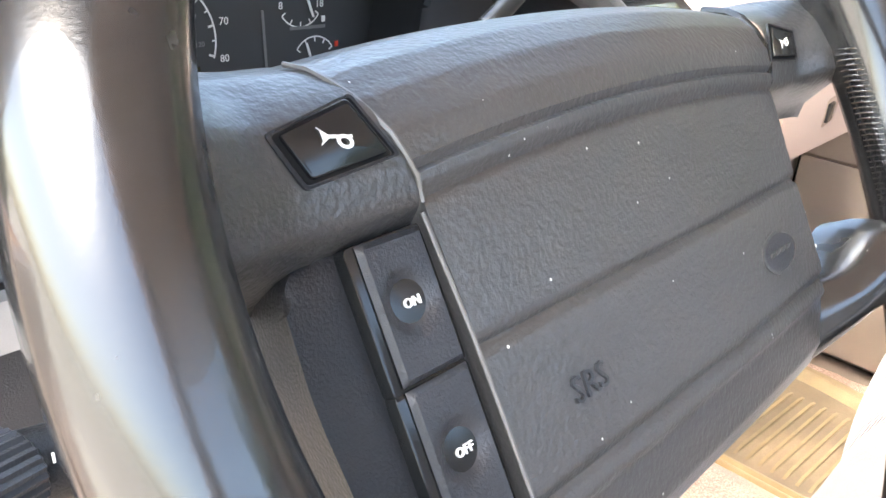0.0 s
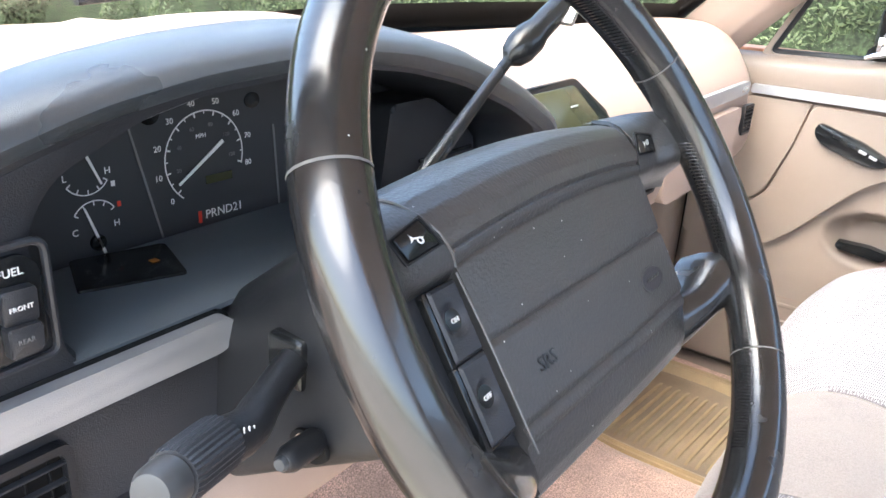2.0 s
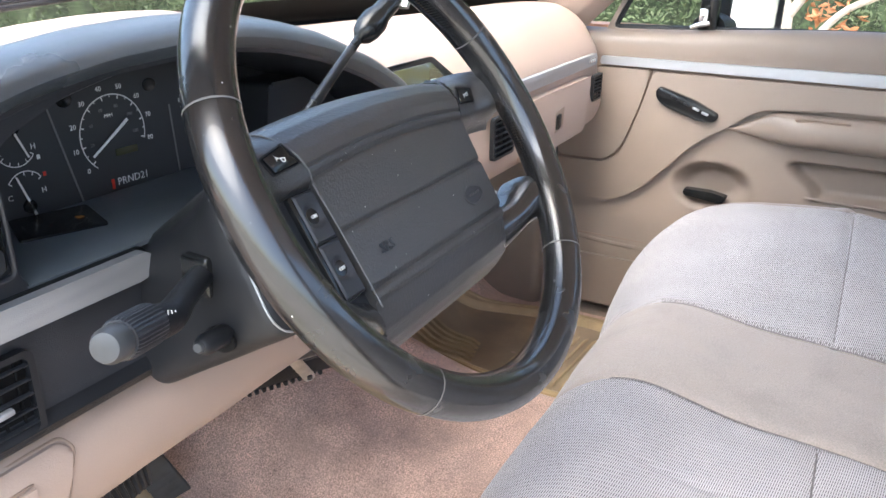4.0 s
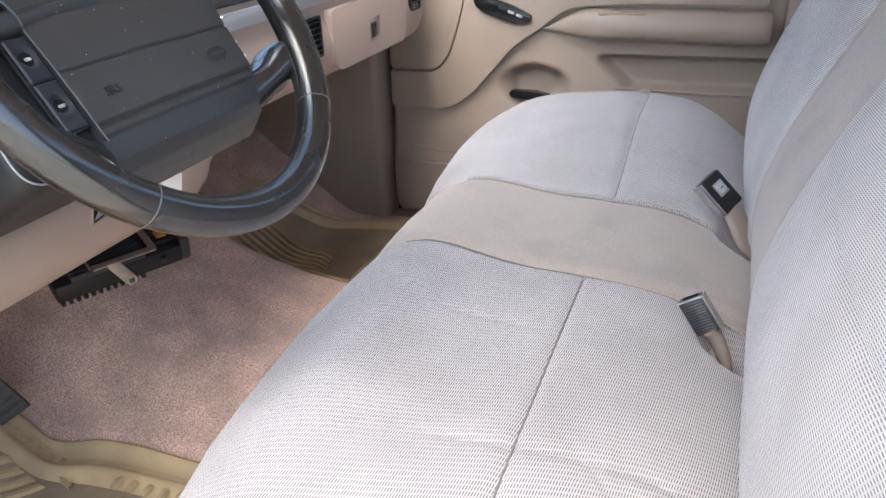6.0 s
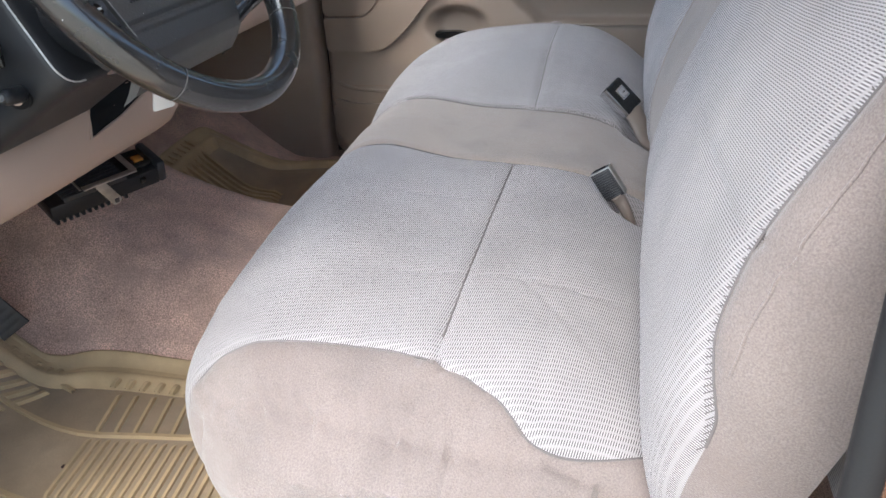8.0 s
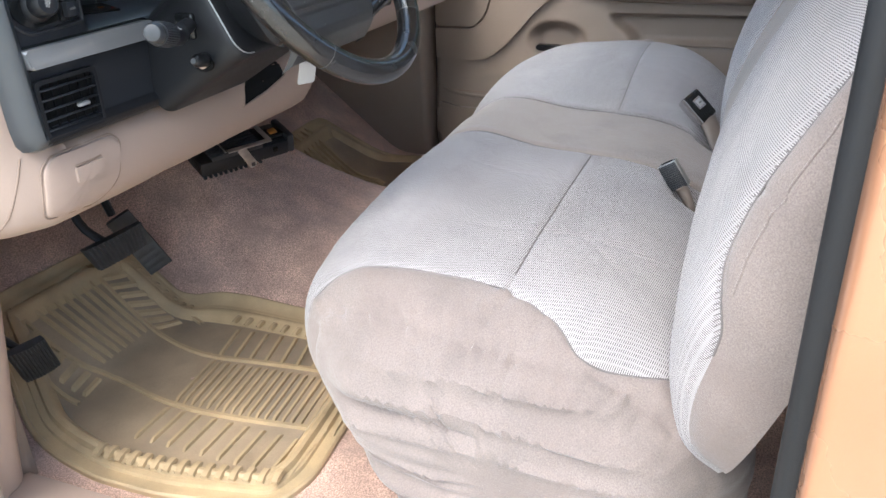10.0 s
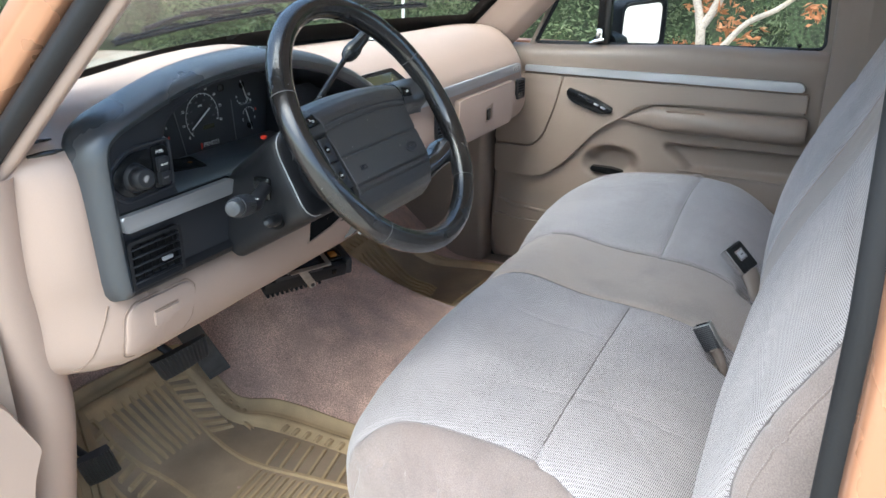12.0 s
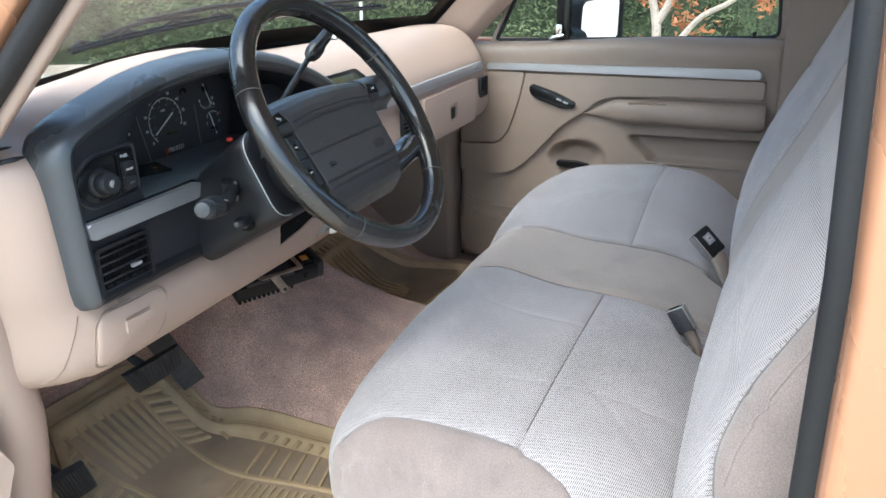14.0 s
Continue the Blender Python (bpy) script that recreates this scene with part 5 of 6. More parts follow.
def ticks(cx, cz, r0, r1, a0, a1, n, w=0.0008):
    bms = []
    for k in range(n):
        q = radians(a0 + (a1 - a0) * k / (n - 1))
        d, s = Vector((math.cos(q), math.sin(q))), Vector((-math.sin(q), math.cos(q)))
        c = Vector((cx, cz))
        bms.append(grid([[cf(*(c + d * r0 - s * w), 0.001), cf(*(c + d * r1 - s * w), 0.001)], [cf(*(c + d * r0 + s * w), 0.001), cf(*(c + d * r1 + s * w), 0.001)]]))
    return join(*bms)


def needle(cx, cz, a, r0, r1, w=0.0014):
    q = radians(a)
    d, s = Vector((math.cos(q), math.sin(q))), Vector((-math.sin(q), math.cos(q)))
    c = Vector((cx, cz))
    return slab([tuple(c + d * r0 - s * w), tuple(c + d * r1 - s * w * 0.7), tuple(c + d * r1 + s * w * 0.7), tuple(c + d * r0 + s * w)], face_y(CY - 0.002), 0.001, 0)


SX, SZ = -0.476, 0.6845
speed = part("speedometer", join(dash_arc(SX, SZ, 0.037, -18, 232, 0.0006, 50), ticks(SX, SZ, 0.033, 0.037, -16, 222, 9, 0.0007), ticks(SX, SZ, 0.0345, 0.037, -16, 222, 17, 0.0005)), WHITE, cluster, "white speedometer scale", smooth=False)
for k, word in enumerate(("0", "10", "20", "30", "40", "50", "60", "70", "80")):
    q = radians(222 - 238 * k / 8)
    part("numeral", letters(word, 0.0068, lambda x, y, z, q=q: (SX + 0.0445 * math.cos(q) + x, CY - 0.001 - z, SZ + 0.0445 * math.sin(q) + y), 0.0002), WHITE, cluster, smooth=False)
for k, word in enumerate(("20", "40", "60", "80", "100", "120")):
    q = radians(195 - 200 * k / 5)
    part("numeral", letters(word, 0.0045, lambda x, y, z, q=q: (SX + 0.026 * math.cos(q) + x, CY - 0.001 - z, SZ + 0.026 * math.sin(q) + y), 0.0002), DIM, cluster, smooth=False)
part("lettering", letters("MPH", 0.0048, lambda x, y, z: (SX - 0.003 + x, CY - 0.001 - z, SZ + 0.0175 + y), 0.0002), WHITE, cluster, smooth=False)
part("needle", needle(SX, SZ, 213, -0.020, 0.032), WHITE, cluster, "white needle")
part("odometer", box((0.026, 0.001, 0.007), (SX + 0.012, CY - 0.0012, SZ - 0.019), 0.0003), LCD, cluster, "dim mileage drum")
part("lettering", letters("PRND21", 0.0105, lambda x, y, z: (-0.4605 + x, CY - 0.001 - z, 0.6365 + y), 0.0002), WHITE, cluster, "white gear letters", smooth=False)
part("gear_pointer", box((0.003, 0.001, 0.010), (-0.4855, CY - 0.002, 0.6365), 0.0003), RED, cluster, "red gear pointer")
for x, z0, z1 in ((-0.529, 0.628, 0.724), (-0.404, 0.628, 0.70)):
    part("divider", slab([(x - 0.012, z1), (x - 0.0135, z1), (x + 0.0085, z0), (x + 0.010, z0)] if x < -0.5 else [(x - 0.0008, z1), (x + 0.0008, z1), (x + 0.005, z0), (x + 0.0034, z0)], cf, 0.001, 0), DIM, cluster, "grey divider line")
for gx, gz, up, words in ((-0.576, 0.694, False, ("L", "H")), (-0.573, 0.652, True, ("C", "H")), (-0.374, 0.706, False, ("8", "18")), (-0.362, 0.662, True, ("E", "F"))):
    a0, a1 = (35, 145) if up else (215, 325)
    part("gauge_scale", join(dash_arc(gx, gz, 0.0185, a0, a1, 0.0005, 20), ticks(gx, gz, 0.015, 0.0185, a0, a1, 5, 0.0005)), WHITE, cluster, "white gauge scale", smooth=False)
    part("needle", needle(gx, gz + (-0.010 if up else 0.012), 108 if up else -68, -0.012, 0.026, 0.0010), WHITE, cluster, "white needle")
    for word, sx in zip(words, (-1, 1)):
        part("numeral", letters(word, 0.0070, lambda x, y, z, sx=sx: (gx + sx * 0.016 + x, CY - 0.001 - z, gz + (-0.002 if up else -0.004) + y), 0.0002), WHITE, cluster, smooth=False)
    part("gauge_mark", box((0.003, 0.001, 0.004), (gx + 0.019, CY - 0.0012, gz + (0.012 if up else -0.014)), 0.0003), RED if up else WHITE, cluster)
    part("needle_hub", slab(oval(0.006, 0.006, 16), lambda a, b, c, gx=gx, gz=gz, up=up: cf(gx + a, gz + (-0.013 if up else 0.015) + b, c), 0.003, 0.001), GLOSS, cluster)
part("lettering", box((0.030, 0.0006, 0.0022), (-0.368, CY - 0.001, 0.687), 0.0002), DIM, cluster, "small unreadable print")
for x in (-0.5225, -0.4262):
    part("turn_signal_lamp", slab([(x + a, 0.7235 + b) for a, b in oval(0.008, 0.0065, 20)], cf, 0.0012, 0.0004), GLOSS, cluster, "unlit turn signal lamp")
# right of the gauges: blank panel and slot
part("blank_panel", slab(rounded([(-0.31, 0.712), (-0.325, 0.62), (-0.175, 0.612), (-0.165, 0.655), (-0.20, 0.685), (-0.25, 0.712)], 0.008), face_y(0.450), 0.05, 0.006), BLACK, dashboard, "charcoal blank panel beside the gauges")
part("slot", box((0.09, 0.003, 0.004), (-0.222, 0.3985, 0.652), 0.001), GLOSS, dashboard, "thin dark slot")

# ---- dash details on the tan body ----
cover = part("fuse_cover", conform(rounded([(-0.658, 0.484), (-0.755, 0.484), (-0.770, 0.470), (-0.778, 0.410), (-0.700, 0.405), (-0.668, 0.425), (-0.650, 0.474)], 0.012), 0.0028), TAN, dashboard, "tan fuse panel cover with a finger pull")
part("pull", conform(rounded([(-0.733, 0.464), (-0.735, 0.444), (-0.694, 0.444), (-0.688, 0.464)], 0.003), 0.0062), TAN, cover, "raised finger pull")
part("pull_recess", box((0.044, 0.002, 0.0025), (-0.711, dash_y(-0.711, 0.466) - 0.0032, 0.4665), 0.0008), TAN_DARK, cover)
joint = rounded([(-0.656, 0.486), (-0.757, 0.486), (-0.772, 0.471), (-0.780, 0.408), (-0.700, 0.403), (-0.666, 0.424), (-0.648, 0.475)], 0.012)
part("cover_joint", tube([(x, dash_y(x, z) - 0.0003, z) for x, z in joint + joint[:1]], 0.0012, 6), TAN_DARK, cover, "dark joint round the cover")
# no hollow here: a flat black lid stands for the shaded recess
part("recess_shade", conform(rounded([(-0.345, 0.492), (-0.371, 0.446), (-0.300, 0.453), (-0.236, 0.466), (-0.236, 0.492)], 0.003), 0.0008), DUCT, dashboard, "flat black patch for the shade in the recess beside the column")
part("recess_edge", tube([(x, dash_y(x, z) - 0.002, z) for x, z in ((-0.345, 0.490), (-0.371, 0.446), (-0.335, 0.4495), (-0.300, 0.453), (-0.268, 0.4595), (-0.236, 0.466))], 0.0025, 8), TAN, dashboard, "rounded tan edge of the pocket")
# slots at the dash end
for k in range(2):
    slot = [(x - 0.008 * k, 0.412 - 0.030 * k + end_back(x - 0.008 * k, 0.7), 0.7148 - 0.0085 * k - 0.018 * max(0, (-0.80 - x + 0.008 * k) / 0.062) ** 2) for x in (-0.822, -0.811, -0.799, -0.788)]
    part("defrost_slot", tube(slot, [0.002, 0.0034, 0.0034, 0.002], 8), GLOSS, dashboard, "dark side defroster slot")
# passenger side trim strip, vent, glove box
part("trim_strip", slab(rounded([(-0.02, 0.628), (0.73, 0.631), (0.742, 0.620), (0.735, 0.606), (-0.02, 0.603)], 0.004), face_y(0.369), 0.009, 0.003), SILVER, dashboard, "silver-grey trim strip")
part("trim_mark", join(*[box((0.010, 0.001, 0.010), (0.690 + 0.014 * k, 0.3595, 0.618), 0.0004) for k in range(3)]), CHROME, dashboard, "small bright trim lettering shapes")
louvre("air_vent", 0.690, 0.748, 0.530, 0.588, 0.356, BLACK, 6, 2, dashboard, "black louvred side vent")
louvre("air_vent", 0.165, 0.250, 0.518, 0.590, 0.3525, BLACK, 6, 4, dashboard, "black louvred centre vent")
glove = part("glove_box", slab(rounded([(0.30, 0.590), (0.665, 0.590), (0.672, 0.575), (0.655, 0.487), (0.635, 0.476), (0.325, 0.476), (0.30, 0.49)], 0.012), face_y(0.372), 0.0225, 0.005), TAN, dashboard, "tan glove box lid")
part("latch_well", slab(rounded([(0.462, 0.545), (0.462, 0.505), (0.505, 0.512), (0.512, 0.552)], 0.004), face_y(0.3500), 0.0012, 0.0004), TAN_DARK, glove, "latch well darkened to read as a recess")
part("latch", slab(rounded([(0.466, 0.540), (0.466, 0.512), (0.484, 0.514), (0.486, 0.542)], 0.003), face_y(0.3492), 0.004, 0.001), GLOSS, glove, "dark latch")
radio = part("display_unit", slab(rounded([(-0.066, 0.696), (-0.03, 0.638), (0.115, 0.637), (0.118, 0.650), (0.072, 0.697)], 0.008), lambda a, b, c: (a, 0.4045 - c + 0.7 * (b - 0.66), b), 0.022, 0.004), GLOSS, dashboard, "dark-framed small display")
part("screen", slab(rounded([(-0.055, 0.690), (-0.022, 0.645), (0.085, 0.645), (0.058, 0.690)], 0.004), lambda a, b, c: (a, 0.3825 - c + 0.7 * (b - 0.66), b), 0.0012, 0.0004), LCD, radio, "olive display glass")
part("screen_text", box((0.02, 0.0006, 0.003), (0.035, 0.3868, 0.668), 0.0002), WHITE, radio)
part("dash_seam", tube([(x, dash_y(x, z) - 0.0002, z) for x, z in ((-0.787, 0.492), (-0.790, 0.482), (-0.794, 0.468), (-0.799, 0.452), (-0.804, 0.436), (-0.809, 0.42), (-0.815, 0.405), (-0.822, 0.396))], 0.0012, 6), TAN_DARK, dashboard, "dark joint at the dash end")

# ---- passenger door ----
DX = 0.848
door = thing("door_1", "tan vinyl passenger door with padded armrest, map pocket and window", "door", (0.87, 0.0, 0.3), kind="structure")


def door_recess(y, z):
    """How deep the moulded bowl and the recess below the armrest go in."""
    e = math.hypot((y - 0.10) / 0.098, (z - 0.330) / 0.062)
    bowl = 0.044 * (1 - step(0.45, 1.0, e))
    front = -0.050 - 0.06 * step(0.405, 0.335, z)
    wide = (1 - step(front - 0.030, front + 0.002, y)) * step(-0.455, -0.43, y)
    slot = 0.036 * wide * (1 - step(0.402, 0.412, z)) * step(0.322, 0.345, z)
    return max(bowl, slot)


def door_skin():
    """The moulded inner panel: y along, z up, with the sill roll, bowl and recess."""
    rows = []
    for i in range(141):
        y = -0.47 + 0.96 * i / 140
        prof = [(DX + 0.05, 0.690), (DX + 0.030, 0.692), (DX + 0.010, 0.686), (DX - 0.004, 0.668), (DX - 0.006, 0.64), (DX + 0.0, 0.612), (DX + 0.004, 0.58), (DX + 0.004, 0.45), (DX + 0.002, 0.30),
                (DX - 0.005, 0.20), (DX - 0.02, 0.12), (DX - 0.02, 0.02), (DX + 0.0, -0.03), (DX + 0.05, -0.04)]
        roll = 0.03 * max(0, (abs(y - 0.01) - 0.455) / 0.025) ** 2 if abs(y - 0.01) > 0.455 else 0
        lift = -0.020 * step(-0.2, 0.40, y)
        rows.append([(p.x + roll + door_recess(y, p.y), y, p.y + (lift * step(0.55, 0.66, p.y))) for p in smooth_line([(a, b, 0) for a, b in prof], 120)])
    return grid(rows)


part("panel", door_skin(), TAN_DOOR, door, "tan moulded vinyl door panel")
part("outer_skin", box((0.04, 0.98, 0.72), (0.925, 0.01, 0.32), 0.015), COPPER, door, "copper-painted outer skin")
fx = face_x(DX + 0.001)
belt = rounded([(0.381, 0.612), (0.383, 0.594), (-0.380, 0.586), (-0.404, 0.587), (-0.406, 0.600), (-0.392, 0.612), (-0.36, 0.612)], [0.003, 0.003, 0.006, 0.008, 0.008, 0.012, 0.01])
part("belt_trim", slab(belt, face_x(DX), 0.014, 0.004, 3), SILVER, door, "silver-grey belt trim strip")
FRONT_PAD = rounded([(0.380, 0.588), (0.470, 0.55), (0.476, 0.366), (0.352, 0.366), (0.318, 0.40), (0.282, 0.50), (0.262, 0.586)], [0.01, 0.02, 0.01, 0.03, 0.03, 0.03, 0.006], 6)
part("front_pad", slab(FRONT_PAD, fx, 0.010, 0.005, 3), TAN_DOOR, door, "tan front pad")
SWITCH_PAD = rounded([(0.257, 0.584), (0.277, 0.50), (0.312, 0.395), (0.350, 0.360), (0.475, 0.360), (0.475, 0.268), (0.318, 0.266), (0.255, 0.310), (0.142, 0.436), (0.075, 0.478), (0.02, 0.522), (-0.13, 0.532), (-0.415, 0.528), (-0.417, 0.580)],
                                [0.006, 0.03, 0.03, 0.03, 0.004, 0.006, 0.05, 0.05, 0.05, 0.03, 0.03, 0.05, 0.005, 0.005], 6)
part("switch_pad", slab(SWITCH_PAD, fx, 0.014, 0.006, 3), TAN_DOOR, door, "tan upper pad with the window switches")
for outline in (FRONT_PAD, SWITCH_PAD):
    part("pad_joint", tube([fx(a, b, 0.002) for a, b in outline + outline[:1]], 0.0022, 6), TAN_DARK, door, "dark joint round the pad")
part("arm_joint", tube([fx(0.074, 0.470, 0.002), fx(0.02, 0.458, 0.002), fx(-0.1, 0.449, 0.002), fx(-0.42, 0.444, 0.002)], 0.0022, 6), TAN_DARK, door, "dark joint under the armrest")


def armrest():
    rows = []
    for i in range(41):
        f = i / 40
        y = 0.078 - 0.503 * f
        top = 0.478 + 0.040 * step(0, 0.22, f) - 0.002 * f
        low = 0.468 - 0.016 * step(0, 0.3, f) - 0.006 * step(0.3, 1, f)
        out = 0.012 + 0.042 * step(0.0, 0.35, f) - 0.004 * step(0.95, 1.0, f)
        mid, h = 0.5 * (top + low), 0.5 * (top - low) + 0.002
        if f < 0.03 or f > 0.985:
            h *= 0.5 if f < 0.5 else 0.85
        rows.append([(DX + 0.004 - out * (math.sin(a) ** 0.5), y, mid + h * math.cos(a)) for a in (math.pi * k / 16 for k in range(17))])
    return grid(rows, caps=True)


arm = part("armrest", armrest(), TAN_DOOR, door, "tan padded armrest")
part("pull_slot", slab(rounded([(-0.055, 0.514), (-0.06, 0.507), (-0.16, 0.507), (-0.165, 0.514)], 0.003), lambda a, b, c: (DX - 0.034 - c, a, b + 0.0005), 0.006, 0.002), TAN_DARK, arm, "dark strip for the shade in the pull slot")
sw = part("window_switch", slab(rounded([(0.240, 0.556), (0.246, 0.530), (0.220, 0.510), (0.14, 0.484), (0.105, 0.486), (0.100, 0.503), (0.155, 0.530)], 0.012, 5), face_x(DX - 0.013), 0.010, 0.004), GLOSS, door, "glossy black window switch pod")
for y, z in ((0.200, 0.532), (0.172, 0.520), (0.150, 0.511), (0.130, 0.503)):
    part("rocker", box((0.006, 0.016, 0.006), (DX - 0.0245, y, z), 0.002, 2, Matrix.Rotation(0.35, 4, "X")), SILVER if y < 0.17 else BLACK, sw, "small switch rocker")
part("pocket_wall", tube(smooth_line([(DX - 0.001, -0.10, 0.336), (DX - 0.001, -0.2, 0.334), (DX - 0.001, -0.43, 0.330)], 12), 0.0035, 8), TAN_DOOR, door, "lower lip of the recess")
part("door_handle", slab(rounded([(0.160, 0.318), (0.162, 0.303), (0.07, 0.292), (0.06, 0.310), (0.10, 0.318)], 0.006), face_x(DX + 0.022), 0.022, 0.004), GLOSS, door, "black inside door handle")
# lower map pocket
part("map_pocket", slab(rounded([(0.470, 0.125), (0.455, 0.135), (0.40, 0.122), (-0.30, 0.118), (-0.36, 0.10), (-0.36, -0.01), (0.43, -0.01), (0.470, 0.02)], 0.015), face_x(DX + 0.01), 0.040, 0.010, 3), TAN_DOOR, door, "tan lower map pocket")
# raised dark slab in place of an opening: pocket shade as colour
part("pocket_mouth", slab(rounded([(0.448, 0.172), (0.462, 0.150), (0.44, 0.128), (-0.30, 0.125), (-0.30, 0.165)], 0.012), face_x(DX + 0.001), 0.012, 0.004), TAN_DARK, door, "mouth of the map pocket, its shade put into the colour")
part("pocket_rim", tube(smooth_line([(DX - 0.008, 0.46, 0.18), (DX - 0.012, 0.38, 0.158), (DX - 0.012, 0.1, 0.150), (DX - 0.012, -0.3, 0.148)], 24), 0.006, 8), TAN_DOOR, door)
part("edge_seal", tube([(DX + 0.035, 0.497, -0.03), (DX + 0.035, 0.497, 0.30), (DX + 0.035, 0.493, 0.58), (DX + 0.03, 0.45, 0.655)], 0.006, 8), RUBBER, door, "dark rubber edge seal")
# lock knob
part("lock_knob", tube([(DX + 0.028, -0.372, 0.688), (DX + 0.028, -0.372, 0.700), (DX + 0.028, -0.372, 0.702), (DX + 0.028, -0.372, 0.708)], [0.004, 0.004, 0.007, 0.005], 10), GLOSS, door, "black lock knob")


# window frame, divider and glass
def wframe(y, z):
    return (DX + 0.035, y, z)


opening = rounded([(0.372, 0.672), (-0.440, 0.690), (-0.425, 0.90), (-0.36, 1.185), (0.02, 1.19), (0.16, 1.10)], [0.02, 0.03, 0.02, 0.05, 0.05, 0.1], 5)
part("window_seal", tube([wframe(a, b) for a, b in opening] + [wframe(*opening[0])], 0.009, 8), RUBBER, door, "black rubber window seal")
outer = [(0.01 + (a - 0.01) * 1.055 - 0.002, 0.93 + (b - 0.93) * 1.055) for a, b in opening]
part("window_frame", frame_plate(outer, opening, lambda a, b, c: (DX + 0.065 - c, a, b), 0.045), TAN_DOOR, door, "tan painted window frame")
part("window_divider", box((0.03, 0.040, 0.50), (DX + 0.040, 0.158, 0.92), 0.004), GLOSS, door, "black vent window divider")
win = part("pane", slab([(0.372, 0.672), (-0.440, 0.690), (-0.425, 0.90), (-0.36, 1.185), (0.02, 1.19), (0.16, 1.10)], lambda a, b, c: (DX + 0.04 + c, a, b), 0.004, 0), GLASS, door, "clear window glass", smooth=False)
win.visible_shadow = False
latch = part("vent_latch", box((0.014, 0.020, 0.034), (DX + 0.014, 0.165, 0.708), 0.004), CHROME, door, "bright vent window latch")
part("latch_lever", tube([(DX + 0.008, 0.150, 0.695), (DX + 0.004, 0.175, 0.690), (DX + 0.004, 0.190, 0.684)], [0.005, 0.006, 0.004], 10), CHROME, latch)

# ---- side mirror ----
mirror = thing("side_mirror", "black plastic door mirror on the passenger side", "mirror", (1.06, 0.12, 0.71))
mn = Vector((-0.50, -0.866, 0.02)).normalized()
mu = Vector((0, 0, 1)).cross(mn).normalized()
mv = mn.cross(mu)


def on_mirror(a, b, c):
    return Vector((1.055, 0.090, 0.722)) + mu * a + mv * b + mn * c


shape = rounded([(-0.100, -0.055), (-0.045, -0.078), (0.10, -0.072), (0.106, 0.065), (0.09, 0.082), (-0.09, 0.072)], [0.03, 0.03, 0.02, 0.02, 0.02, 0.03], 6)


def housing():
    rows = []
    for c, f in ((0.002, 0.86), (0.010, 0.94), (0.008, 1.0), (-0.02, 1.06), (-0.06, 0.98), (-0.09, 0.75), (-0.10, 0.45)):
        rows.append([on_mirror(a * f, b * f, c) for a, b in shape])
    rows.insert(0, [on_mirror(a * 0.9, b * 0.88, -0.002) for a, b in shape])
    return grid(rows, close_v=True, caps=True)


part("housing", housing(), BLACK, mirror, "black plastic housing")
part("mirror_glass", slab([(a * 0.83, b * 0.80) for a, b in shape], lambda a, b, c: on_mirror(a, b, c), 0.002, 0), MIRROR, mirror, "bright mirror glass", smooth=False)
part("mirror_foot", tube([on_mirror(-0.02, -0.05, -0.05), (0.96, 0.15, 0.675), (0.90, 0.16, 0.675)], [0.03, 0.035, 0.04], 12), BLACK, mirror, "black mirror foot on the door")

# ---- on the floor ----


def laid(x, y, up):
    return Vector((x, y, floor_z(x, y) + up))


def mat_outline_left():
    return [(-0.56, 0.785), (-0.39, 0.780), (-0.296, 0.765), (-0.284, 0.71), (-0.286, 0.60), (-0.268, 0.54), (-0.262, 0.46), (-0.263, 0.30), (-0.28, 0.16), (-0.40, 0.115), (-0.66, 0.095), (-0.735, 0.12),
            (-0.770, 0.30), (-0.772, 0.42), (-0.752, 0.52), (-0.725, 0.60), (-0.68, 0.67), (-0.64, 0.745), (-0.615, 0.782)]


def mat_base(outline):
    """A moulded rubber tray: a lip, a sunken channel and a floor."""
    line = rounded(outline, 0.03, 4)
    ring = [(p.x, p.y) for p in even([(x, y, 0) for x, y in line], 150, True)]
    rows = []
    for d, up in ((0.0, 0.000), (0.0, 0.008), (0.003, 0.011), (0.008, 0.011), (0.010, 0.007), (0.024, 0.007), (0.026, 0.012), (0.030, 0.013), (0.036, 0.013), (0.039, 0.022), (0.044, 0.025), (0.050, 0.024), (0.055, 0.018), (0.062, 0.008)):
        rows.append([laid(*p, up) for p in inset(ring, d)])
    lip = grid(rows, close_v=True)
    rows = rows[-1:]
    c = Vector((sum(p[0] for p in ring) / len(ring), sum(p[1] for p in ring) / len(ring)))
    inner = inset(ring, 0.062)
    for f in (1 - 0.98 * k / 28 for k in range(1, 29)):
        rows.append([laid(c.x + (x - c.x) * f, c.y + (y - c.y) * f, 0.009) for x, y in inner])
    return lip, grid(rows, close_v=True)


floor_mat = thing("floor_mat", "tan ribbed rubber floor mat, dusty, in the driver footwell", "floor mat", (-0.5, 0.45, -0.03), group="rubber floor mats")
MAT = mat_outline_left()
lip, tray = mat_base(MAT)
part("lip", lip, MAT_RUBBER, floor_mat, "stepped tan rubber lip")
part("tray", tray, MAT_TRAY, floor_mat, "dusty moulded rubber tray")


